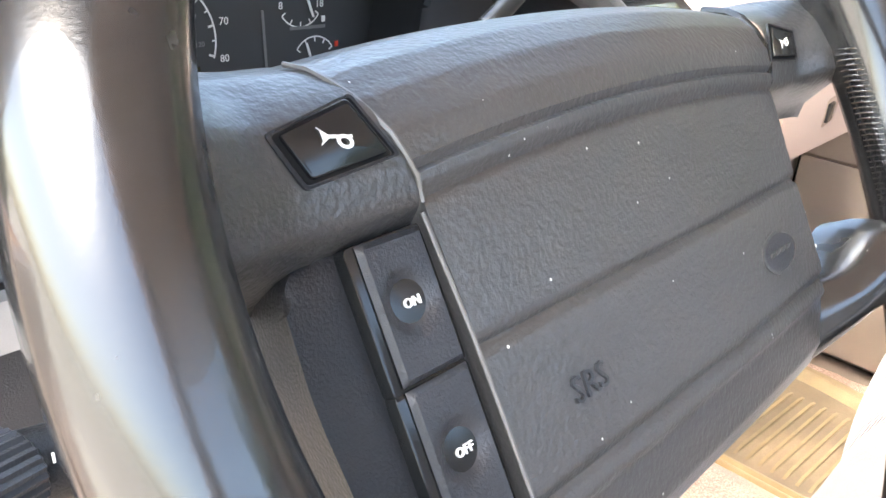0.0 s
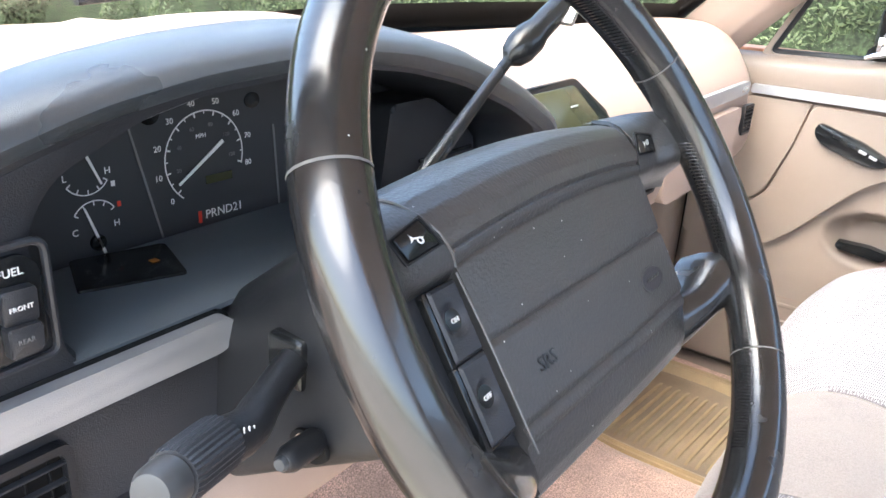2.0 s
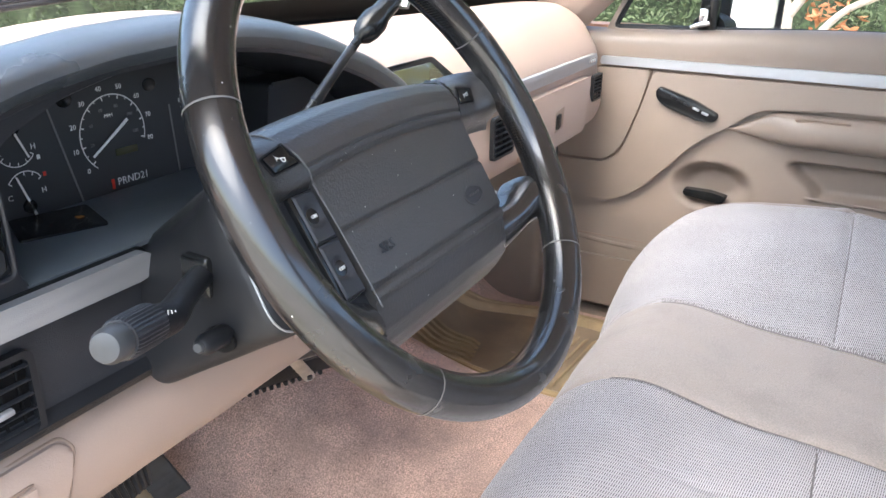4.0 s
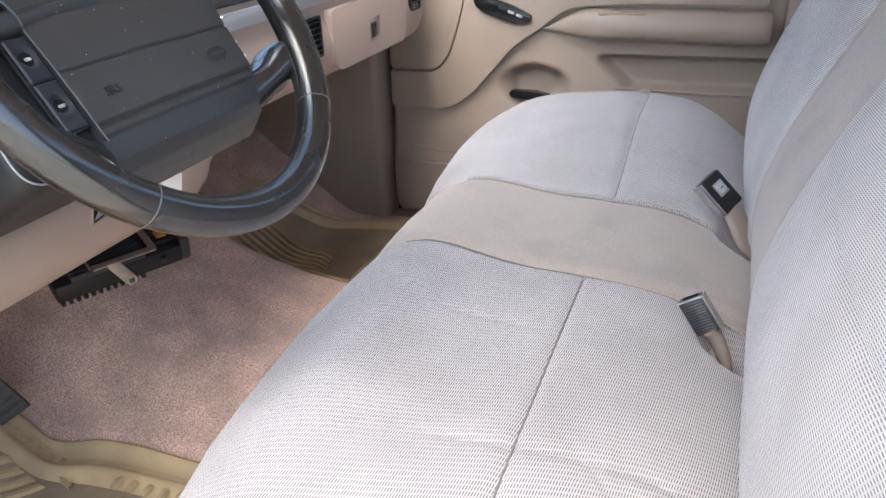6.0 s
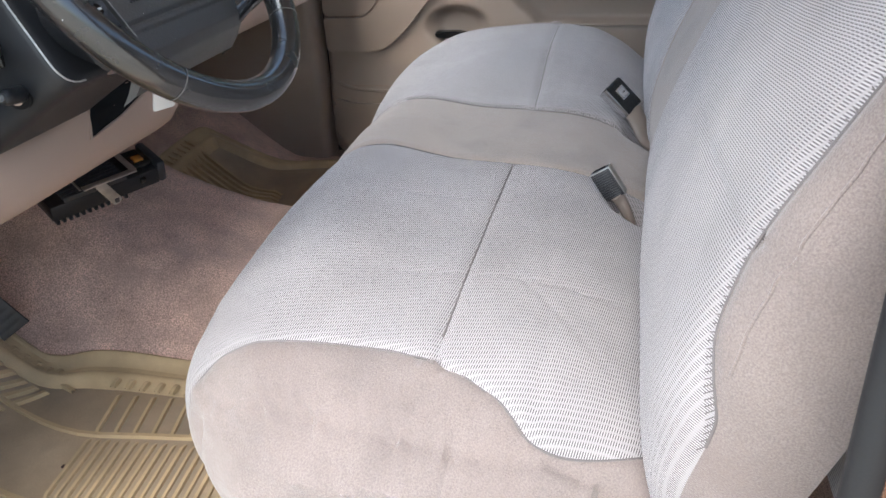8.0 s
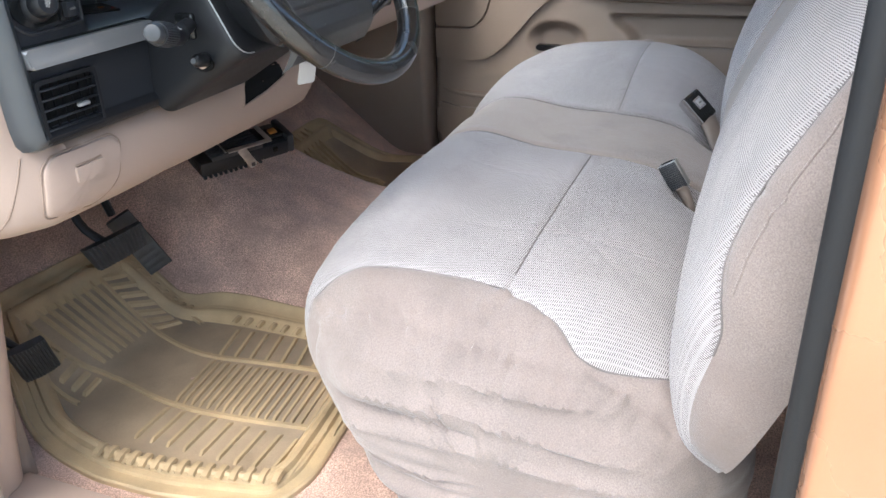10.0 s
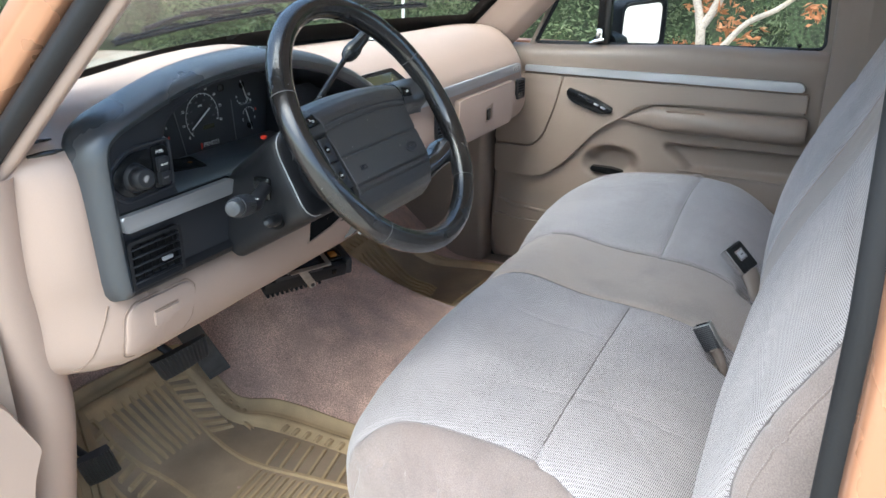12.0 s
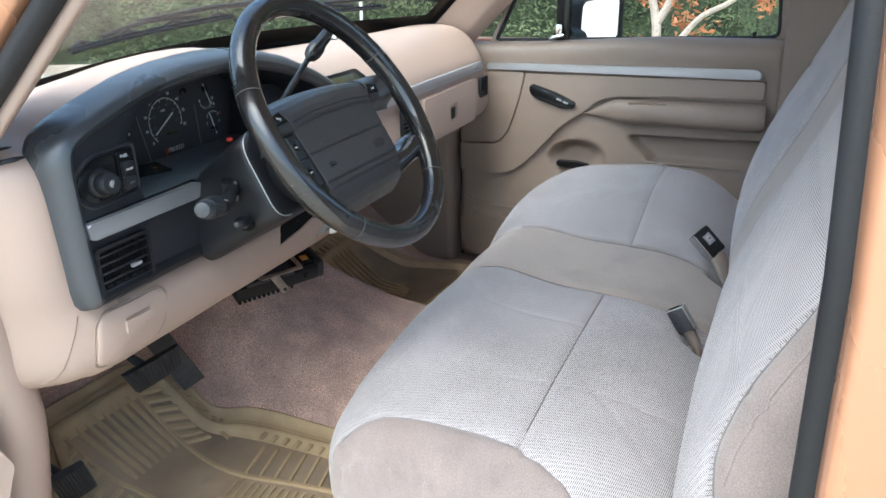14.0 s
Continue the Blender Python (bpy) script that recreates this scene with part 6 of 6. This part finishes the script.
def rib(a, b, w=0.0055, h=0.012, parent=None, base=0.008, n=12):
    rows = []
    a, b = Vector(a), Vector(b)
    side = Vector((-(b - a).y, (b - a).x)).normalized() * w
    for k in range(n + 1):
        p = a.lerp(b, k / n)
        f = 0.2 if k in (0, n) and n > 2 else 1.0
        rows.append([laid(*(p + side), base - 0.004), laid(*(p + side * 0.75), base + h * f), laid(*(p - side * 0.75), base + h * f), laid(*(p - side), base - 0.004)])
    return part("rib", grid(rows), MAT_RUBBER, parent)


# long toe ribs on the ramp
for k in range(7):
    rib((-0.551 + 0.0216 * k, 0.748), (-0.532 + 0.0188 * k, 0.609), 0.0042, 0.009, floor_mat)
# slanting ribs on both sides of them
for k in range(7):
    rib((-0.570, 0.729 - 0.0235 * k), (-0.620, 0.720 - 0.0235 * k), 0.0045, 0.008, floor_mat)
for k in range(7):
    rib((-0.396 - 0.0015 * k, 0.723 - 0.0195 * k), (-0.337 - 0.003 * k, 0.705 - 0.0215 * k), 0.0042, 0.008, floor_mat)
for k in range(8):
    rib((-0.330 + 0.0006 * k, 0.725 - 0.019 * k), (-0.306 + 0.0006 * k, 0.720 - 0.019 * k), 0.004, 0.007, floor_mat, n=4)
# rails
for pts in ([(-0.392, 0.755), (-0.401, 0.678), (-0.405, 0.606), (-0.430, 0.51), (-0.437, 0.44), (-0.425, 0.34), (-0.410, 0.20)], [(-0.347, 0.755), (-0.334, 0.647), (-0.328, 0.586), (-0.345, 0.535)],
            [(-0.576, 0.755), (-0.575, 0.66), (-0.556, 0.60), (-0.560, 0.54), (-0.580, 0.45), (-0.585, 0.36), (-0.577, 0.26), (-0.562, 0.15)], [(-0.60, 0.757), (-0.49, 0.754), (-0.34, 0.756)], [(-0.625, 0.745), (-0.633, 0.66), (-0.640, 0.57)]):
    line = smooth_line([(x, y, 0) for x, y in pts], 16)
    for a, b in zip(line, line[1:]):
        rib((a.x, a.y), (b.x, b.y), 0.0045, 0.007, floor_mat, n=2)
# cross ribs of the well
for k in range(10):
    y = 0.430 - 0.032 * k
    rib((-0.432 + 0.0022 * k, y), (-0.335 + 0.002 * k, y + 0.020), 0.0034, 0.0065, floor_mat)
    rib((-0.575 + 0.0008 * k, y - 0.012), (-0.442 + 0.0022 * k, y + 0.002), 0.0034, 0.0065, floor_mat)
    rib((-0.575 + 0.0008 * k, y - 0.028), (-0.442 + 0.0022 * k, y - 0.014), 0.0028, 0.0055, floor_mat)
    rib((-0.678, y - 0.012), (-0.590, y - 0.012), 0.0034, 0.0065, floor_mat)
# notches along the lips
for k in range(15):
    f = k / 14
    rib((-0.716 + 0.04 * f * f, 0.44 - 0.30 * f), (-0.745 + 0.04 * f * f, 0.435 - 0.30 * f), 0.006, 0.003, floor_mat, 0.0255, 3)
    if k < 9:
        rib((-0.316, 0.46 - 0.028 * k), (-0.336, 0.462 - 0.028 * k), 0.005, 0.003, floor_mat, 0.0255, 3)

pass_mat = thing("floor_mat", "tan ribbed rubber floor mat in the shaded passenger footwell", "floor mat", (0.5, 0.45, -0.03), group="rubber floor mats")
PMAT = [(-x, y) for x, y in MAT][::-1]
lip, tray = mat_base(PMAT)
part("lip", lip, MAT_RUBBER, pass_mat, "stepped tan rubber lip")
part("tray", tray, MAT_TRAY, pass_mat, "moulded rubber tray")
for k in range(9):
    f = k / 8
    rib((0.508 - 0.19 * f, 0.775 - 0.015 * f), (0.498 - 0.150 * f, 0.515 - 0.030 * f), parent=pass_mat)
for k in range(10):
    f = k / 9
    rib((0.300 + 0.035 * f, 0.735 - 0.19 * f), (0.272 + 0.03 * f, 0.66 - 0.175 * f), 0.0045, parent=pass_mat)
for k in range(14):
    y = 0.425 - 0.0205 * k
    rib((0.655, y - 0.02), (0.40, y), 0.0034, 0.0065, pass_mat)
    rib((0.36, 0.50 - 0.02 * k), (0.318, 0.505 - 0.02 * k), 0.004, 0.0045, pass_mat)

# ---- pedals ----


def plate(corners, thick, n=(10, 8), bulge=0.004):
    """A curved pad through four corners (top left, top right, low right, low left)."""
    a, b, c, d = (Vector(p) for p in corners)
    nrm = (b - a).cross(d - a).normalized()
    if nrm.y > 0:
        nrm = -nrm
    return a, b, c, d, nrm


def pedal(name, label, corners, grooves, arm_line, arm_r, across=True):
    t = thing(name, label, "pedal", corners[3])
    a, b, c, d, nrm = plate(corners, 0.01)
    rows_out, rows_in = [], []
    nu, nv = 4 * grooves, 8
    for i in range(nu + 1):
        f = i / nu
        ro, ri = [], []
        for j in range(nv + 1):
            g = j / nv
            p = (a.lerp(b, f)).lerp(d.lerp(c, f), g) if across else (a.lerp(d, f)).lerp(b.lerp(c, f), g)
            edge = 0.3 if j in (0, nv) or i in (0, nu) else 1
            h = (0.0055 if i % 4 in (1, 2) else 0.0005) * edge + 0.006 * math.sin(math.pi * f) * 0.6
            ro.append(p + nrm * h)
            ri.append(p - nrm * 0.010)
        rows_out.append(ro + ri[::-1])
    part("pad", grid(rows_out, close_v=True, caps=True), PEDAL, t, "grooved worn black rubber pad")
    part("arm", tube(smooth_line(arm_line, 16), arm_r, 10, flat=0.6), BLACK, t, "black steel arm")
    return t


pedal("brake_pedal", "wide grooved black rubber brake pedal", [(-0.540, 0.582, 0.222), (-0.408, 0.572, 0.222), (-0.398, 0.580, 0.172), (-0.514, 0.582, 0.172)], 13,
      [(-0.475, 0.585, 0.20), (-0.50, 0.62, 0.25), (-0.50, 0.64, 0.33), (-0.48, 0.66, 0.45)], 0.012)
gas = thing("gas_pedal", "narrow black accelerator pedal", "pedal", (-0.33, 0.63, 0.06))
ga, gb = Vector((-0.372, 0.665, 0.205)), Vector((-0.328, 0.625, 0.080))
gd = (gb - ga)
gs = Vector((0.019, -0.017, 0.012))
gn = gd.cross(gs).normalized()
gn = -gn if gn.y > 0 else gn
rows = []
for k in range(29):
    f = k / 28
    p = ga + gd * f
    h = 0.004 if (f > 0.55 and k % 3 == 0) else 0.0025
    rows.append([p - gs * 0.9 + gn * 0.0, p - gs * 0.85 + gn * h, p + gs * 0.85 + gn * h, p + gs * 0.9, p + gs * 0.8 - gn * 0.010, p - gs * 0.8 - gn * 0.010])
part("pad", grid(rows, close_v=True, caps=True), PEDAL, gas, "worn black rubber pad")
part("arm", tube([(-0.375, 0.675, 0.21), (-0.39, 0.69, 0.30), (-0.40, 0.71, 0.42)], 0.008, 8), BLACK, gas)
pedal("parking_brake_pedal", "grooved black parking brake pedal at the kick panel", [(-0.752, 0.548, 0.150), (-0.690, 0.540, 0.146), (-0.655, 0.566, 0.070), (-0.716, 0.575, 0.072)], 11,
      [(-0.715, 0.56, 0.13), (-0.745, 0.58, 0.19), (-0.765, 0.60, 0.28)], 0.010, across=True)

# ---- brake controller under the dash ----
ctrl = thing("brake_controller", "black finned trailer brake controller on a steel bracket", "controller", (-0.20, 0.45, 0.32))
cm = Matrix.Translation((-0.198, 0.480, 0.305)) @ Matrix.Rotation(radians(-32), 4, "Z") @ Matrix.Rotation(radians(-3), 4, "Y") @ Matrix.Rotation(radians(14), 4, "X")


def placed(b, m):
    for v in b.verts:
        v.co = m @ v.co
    return b


def cbox(size, at, r=0.002):
    b = box(size, at, r)
    for v in b.verts:
        v.co = cm @ v.co
    return b


part("body", cbox((0.185, 0.080, 0.030), (-0.010, 0, 0), 0.005), BLACK, ctrl, "matte black case")
for k in range(9):
    part("fin", cbox((0.105, 0.0035, 0.009), (-0.026, -0.038 + 0.0095 * k, 0.019), 0.001), BLACK_SOFT, ctrl)
for k in range(12):
    part("tooth", cbox((0.0062, 0.084, 0.008), (-0.096 + 0.0104 * k, 0, -0.0155), 0.002), BLACK, ctrl)
part("front", cbox((0.016, 0.078, 0.040), (0.088, 0, 0.004), 0.006), BLACK_SOFT, ctrl, "rounded front end")
part("slider_frame", cbox((0.036, 0.032, 0.010), (0.060, -0.012, 0.022), 0.003), GLOSS, ctrl, "black slider frame")
part("indicator", cbox((0.016, 0.018, 0.006), (0.060, -0.012, 0.027), 0.002), AMBER, ctrl, "amber indicator window")
part("button", cbox((0.010, 0.004, 0.010), (0.050, -0.0445, 0.006), 0.002), GLOSS, ctrl)
lean = cm @ Matrix.Translation((-0.022, -0.044, 0.029)) @ Matrix.Rotation(radians(-28), 4, "Y")
part("bracket", join(placed(slab(rounded([(-0.0085, 0.0), (0.0085, 0.0), (0.0085, -0.052), (-0.0085, -0.052)], [0.002, 0.002, 0.008, 0.008]), lambda a, b, c: (a, -0.001 - c, b), 0.0026, 0.0006), lean),
                     cbox((0.0035, 0.088, 0.0026), (-0.052, 0.0, 0.030), 0.001), cbox((0.090, 0.012, 0.0026), (-0.004, -0.044, 0.0305), 0.001), cbox((0.010, 0.06, 0.0026), (0.038, -0.014, 0.0305), 0.001)), STEEL, ctrl, "zinc-plated steel bracket")
part("bracket_screw", cbox((0.008, 0.004, 0.008), (-0.001, -0.0485, -0.010), 0.002), GUNMETAL, ctrl)
part("hanger", tube([cm @ Vector((-0.03, 0.03, 0.05)), (-0.225, 0.515, 0.40), (-0.22, 0.52, 0.44)], 0.006, 8), STEEL, ctrl)

# ---- seat belt buckles ----


b1 = thing("seat_belt_buckle", "black seat belt buckle with a chrome release button, brown stem", "seat belt buckle", (0.15, -0.39, 0.29), group="seat belt buckles")


def stand(at, way, facing):
    """The pose with its z along way and its -y towards facing."""
    z = Vector(way).normalized()
    y = -(Vector(facing) - z * Vector(facing).dot(z)).normalized()
    x = y.cross(z)
    return Matrix.Translation(at) @ Matrix((x, y, z)).transposed().to_4x4()


q1 = stand((0.172, -0.352, 0.345), (0.10, 0.62, 0.62), (-0.50, -0.35, 0.75))


part("housing", placed(box((0.046, 0.022, 0.062), (0, 0, 0), 0.005, 3), q1), GLOSS, b1, "black plastic buckle housing")
part("side_trim", placed(box((0.003, 0.020, 0.060), (-0.0235, 0, 0), 0.001), q1), CHROME, b1, "chrome side edge")
part("bezel", placed(box((0.022, 0.004, 0.024), (0, -0.011, 0.006), 0.002), q1), CHROME, b1, "chrome bezel")
part("release_button", placed(box((0.014, 0.004, 0.015), (0, -0.013, 0.006), 0.002), q1), SILVER, b1, "silver release button")
part("button_print", placed(box((0.007, 0.0006, 0.003), (0, -0.0153, 0.006), 0.0002), q1), DIM, b1)
part("stem", tube(smooth_line([(0.170, -0.372, 0.325), (0.155, -0.388, 0.300), (0.142, -0.40, 0.275), (0.135, -0.425, 0.255)], 14), [0.021, 0.021, 0.0205, 0.020, 0.0195, 0.019, 0.018, 0.017, 0.016, 0.015, 0.0135, 0.012, 0.011, 0.010], 14, flat=0.5), STEM, b1, "brown plastic stem")
b2 = thing("seat_belt_buckle", "ribbed black seat belt buckle turned on its side, brown stem", "seat belt buckle", (-0.19, -0.39, 0.26), group="seat belt buckles")
q2 = stand((-0.175, -0.3445, 0.3245), (0.0, 0.54, 0.84), (-0.80, 0.36, 0.42))
part("housing", placed(box((0.031, 0.015, 0.048), (0, 0, 0), 0.003, 3), q2), GUNMETAL, b2, "dark metal buckle housing")
part("face", placed(box((0.027, 0.002, 0.044), (-0.001, -0.0075, 0), 0.001), q2), BLACK_SOFT, b2, "black ribbed face")
for k in range(12):
    part("rib", placed(box((0.026, 0.0016, 0.0017), (-0.001, -0.0088, -0.0195 + 0.0036 * k), 0.0005, 1), q2), GUNMETAL, b2)
part("mouth", placed(box((0.020, 0.005, 0.003), (0, 0.001, 0.0236), 0.001), q2), DUCT, b2, "black bar for the shade in the belt slot")
part("edge_trim", placed(join(box((0.032, 0.003, 0.002), (0, -0.0065, 0.0235), 0.0008), box((0.002, 0.015, 0.048), (0.0155, 0, 0), 0.0008)), q2), STEEL, b2, "worn bright metal edge")
part("stem", tube(smooth_line([q2 @ Vector((0, 0, -0.020)), q2 @ Vector((0.001, 0.001, -0.034)), (-0.183, -0.3745, 0.280), (-0.186, -0.381, 0.262), (-0.184, -0.384, 0.235)], 16), [0.0155, 0.0155, 0.0155, 0.015, 0.0145, 0.014, 0.013, 0.0125, 0.012, 0.0115, 0.011, 0.011, 0.011, 0.011, 0.011, 0.011], 14, flat=0.62), STEM, b2, "brown plastic stem")
part("boot", tube([Vector((-0.186, -0.385, 0.262)) + Vector((0.034 * math.cos(q), 0.022 * math.sin(q), 0.013 * math.sin(q))) for q in (2 * math.pi * k / 24 for k in range(25))], 0.0045, 8), VELOUR, b2, "cloth lip round the stem")

# ---- driver door, swung open ----
open_door = thing("door_2", "tan driver door swung wide open on its hinges", "door", (-0.92, 0.56, 0.3), kind="structure")
om = Matrix.Translation((-0.880, 0.474, 0)) @ Matrix.Rotation(radians(160), 4, "Z")


def od(a, b, c):
    """a outwards from the hinge, b up, c towards the cab's rear."""
    return om @ Vector((a, c, b))


part("outer_skin", slab(rounded([(0.02, -0.05), (0.98, -0.05), (0.99, 0.66), (0.02, 0.66)], 0.03), lambda a, b, c: od(a, b, -0.06 + c), 0.04, 0.008), COPPER, open_door, "copper-painted outer skin")
part("panel", slab(rounded([(0.0, -0.04), (0.95, -0.04), (0.96, 0.65), (0.06, 0.64), (0.0, 0.58)], 0.03), lambda a, b, c: od(a, b, -0.015 + c), 0.05, 0.012, 3), TAN_DOOR, open_door, "tan moulded vinyl door panel")
part("map_pocket", slab(rounded([(-0.015, 0.313), (0.02, 0.396), (0.08, 0.43), (0.70, 0.43), (0.74, 0.0), (0.03, -0.02), (0.005, 0.26)], [0.008, 0.02, 0.05, 0.05, 0.05, 0.02, 0.03]), lambda a, b, c: od(a, b, 0.034 + c), 0.03, 0.01, 3), TAN, open_door, "tan lower map pocket")

# ---- outside ----
def ground_mesh():
    n = 80
    rows = []
    for i in range(n + 1):
        a = (2 * i / n - 1)
        x = 140 * a * abs(a)
        rows.append([(x, y, -0.74 + 0.03 * noise.noise((x * 0.4, y * 0.4, 0))) for y in (140 * (2 * j / n - 1) * abs(2 * j / n - 1) for j in range(n + 1))])
    return grid(rows)


tagged(part("ground", ground_mesh(), GROUND), "pale dry driveway and worn lawn", "ground", kind="structure")


def leaf_cloud(count, place, size, seed, twist=1.0):
    """Many small folded leaves as one mesh."""
    rnd = random.Random(seed)
    verts, faces = [], []
    for _ in range(count):
        p = Vector(place(rnd))
        a = Vector((rnd.gauss(0, 1), rnd.gauss(0, 1), rnd.gauss(0.2, 0.7))).normalized()
        b = a.cross(Vector((rnd.gauss(0, 1), rnd.gauss(0, 1), rnd.gauss(0, 1)))).normalized()
        s = size * rnd.uniform(0.6, 1.5)
        c = a.cross(b) * 0.15 * s
        k = len(verts)
        verts += [p - a * s, p + b * s * 0.35 + c, p + a * s, p - b * s * 0.35 + c]
        faces += [(k, k + 1, k + 2), (k, k + 2, k + 3)]
    me = bpy.data.meshes.new("leaves")
    me.from_pydata([tuple(v) for v in verts], [], faces)
    return me


def lumps(x, y, z):
    return noise.noise((x * 0.9, y * 0.9, z * 1.1)) + 0.5 * noise.noise((x * 2.6, y * 2.6, z * 2.6))


def hedge(name, label, a, b, height, depth, count, seed, size=0.05, mat=None):
    a, b = Vector(a), Vector(b)
    d = b - a
    side = Vector((-d.y, d.x)).normalized()

    def place(r):
        f, h = r.random(), r.random() ** 0.8
        base = a + d * f
        z = -0.74 + h * height * (0.9 + 0.25 * noise.noise((base.x * 0.5, base.y * 0.5, seed)))
        out = (0.5 * depth) * (0.55 + 0.6 * lumps(base.x, base.y, z)) * (1.0 if r.random() < 0.8 else r.random()) * (-1 if r.random() < 0.72 else 1)
        p = base + side * out
        return (p.x, p.y, z)

    t = thing(name, label, "hedge", (a.x, a.y, -0.74), kind="stuff")
    me = leaf_cloud(count, place, size, seed)
    me.materials.append(mat or LEAF)
    ob = new("foliage", me)
    ob.parent = t
    ob.matrix_parent_inverse = t.matrix_world.inverted()
    # solid core whose dark colour stands for shade between the leaves
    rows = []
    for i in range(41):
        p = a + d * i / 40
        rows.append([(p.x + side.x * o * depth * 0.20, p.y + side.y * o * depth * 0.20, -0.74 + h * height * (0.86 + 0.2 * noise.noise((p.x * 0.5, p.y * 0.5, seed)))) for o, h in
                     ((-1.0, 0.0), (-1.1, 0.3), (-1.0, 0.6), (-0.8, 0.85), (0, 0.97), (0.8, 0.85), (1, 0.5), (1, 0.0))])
    part("shaded_core", grid(rows), LEAF_DARK, t)
    return t


# side is to the left of a->b; the viewer stands on the right side
hedge("hedge", "dense green juniper hedge beside the driveway", (3.4, 9.0), (4.6, -7.0), 3.6, 1.5, 210000, 3, 0.019)
hedge("hedge", "dense green shrubs across the front yard", (-9.0, 9.6), (4.5, 8.2), 2.6, 1.6, 100000, 5, 0.032)
hedge("hedge", "far green trees behind the yard", (-16.0, 17.0), (14.0, 15.5), 5.0, 3.0, 26000, 7, 0.16)


def branchy(name, label, root, limbs, leaf_at, count, seed):
    t = thing(name, label, "tree", root)
    for k, (pts, r0, r1) in enumerate(limbs):
        line = smooth_line(pts, 26)
        rad = [r0 + (r1 - r0) * i / 25 + 0.1 * r0 * noise.noise((i * 0.4, k, seed)) for i in range(26)]
        part("trunk" if k == 0 else "limb", tube(line, rad, 10), BARK, t, "pale smooth bark")

    def place(r):
        c = r.choice(leaf_at)
        return (c[0] + r.gauss(0, c[3]), c[1] + r.gauss(0, c[3]), c[2] + r.gauss(0, c[3] * 0.8))

    me = leaf_cloud(count, place, 0.026, seed)
    me.materials.append(DEAD_LEAF)
    ob = new("foliage", me)
    ob.parent = t
    ob.matrix_parent_inverse = t.matrix_world.inverted()
    tagged(ob, "orange-brown dry leaves")
    return t


branchy("small_tree", "young pale-barked tree with a few orange dry leaves before the hedge", (2.8, 0.17, -0.76),
        [([(2.8, 0.10, -0.78), (2.8, 0.14, 0.0), (2.8, 0.165, 0.42), (2.8, 0.18, 0.60), (2.82, 0.235, 0.78), (2.85, 0.29, 1.05), (2.9, 0.35, 1.6)], 0.034, 0.012),
         ([(2.8, 0.178, 0.56), (2.79, 0.13, 0.64), (2.78, 0.075, 0.765), (2.75, 0.02, 0.95), (2.7, -0.03, 1.4)], 0.022, 0.010),
         ([(2.8, 0.155, 0.20), (2.78, 0.10, 0.41), (2.76, 0.04, 0.50), (2.74, -0.05, 0.605), (2.72, -0.18, 0.675), (2.70, -0.28, 0.765), (2.66, -0.42, 0.95)], 0.020, 0.008)],
        [(2.85, 0.20, 0.70, 0.05), (2.85, 0.02, 0.60, 0.06), (2.85, 0.02, 0.56, 0.05), (2.85, -0.34, 0.66, 0.03), (2.9, 0.27, 0.46, 0.04), (2.85, -0.05, 0.47, 0.03), (2.85, 0.10, 0.68, 0.05), (2.85, 0.25, 0.78, 0.06),
         (2.85, 0.0, 0.9, 0.12), (2.85, 0.2, 1.2, 0.15)], 260, 11)
stake = thing("garden_stake", "thin white garden stake before the shrubs", "stake", (4.0, 2.4, -0.74))
part("pole", tube([(3.05, 2.05, -0.74), (3.05, 2.05, 0.2), (3.06, 2.05, 1.3)], 0.010, 8), WHITE, stake)
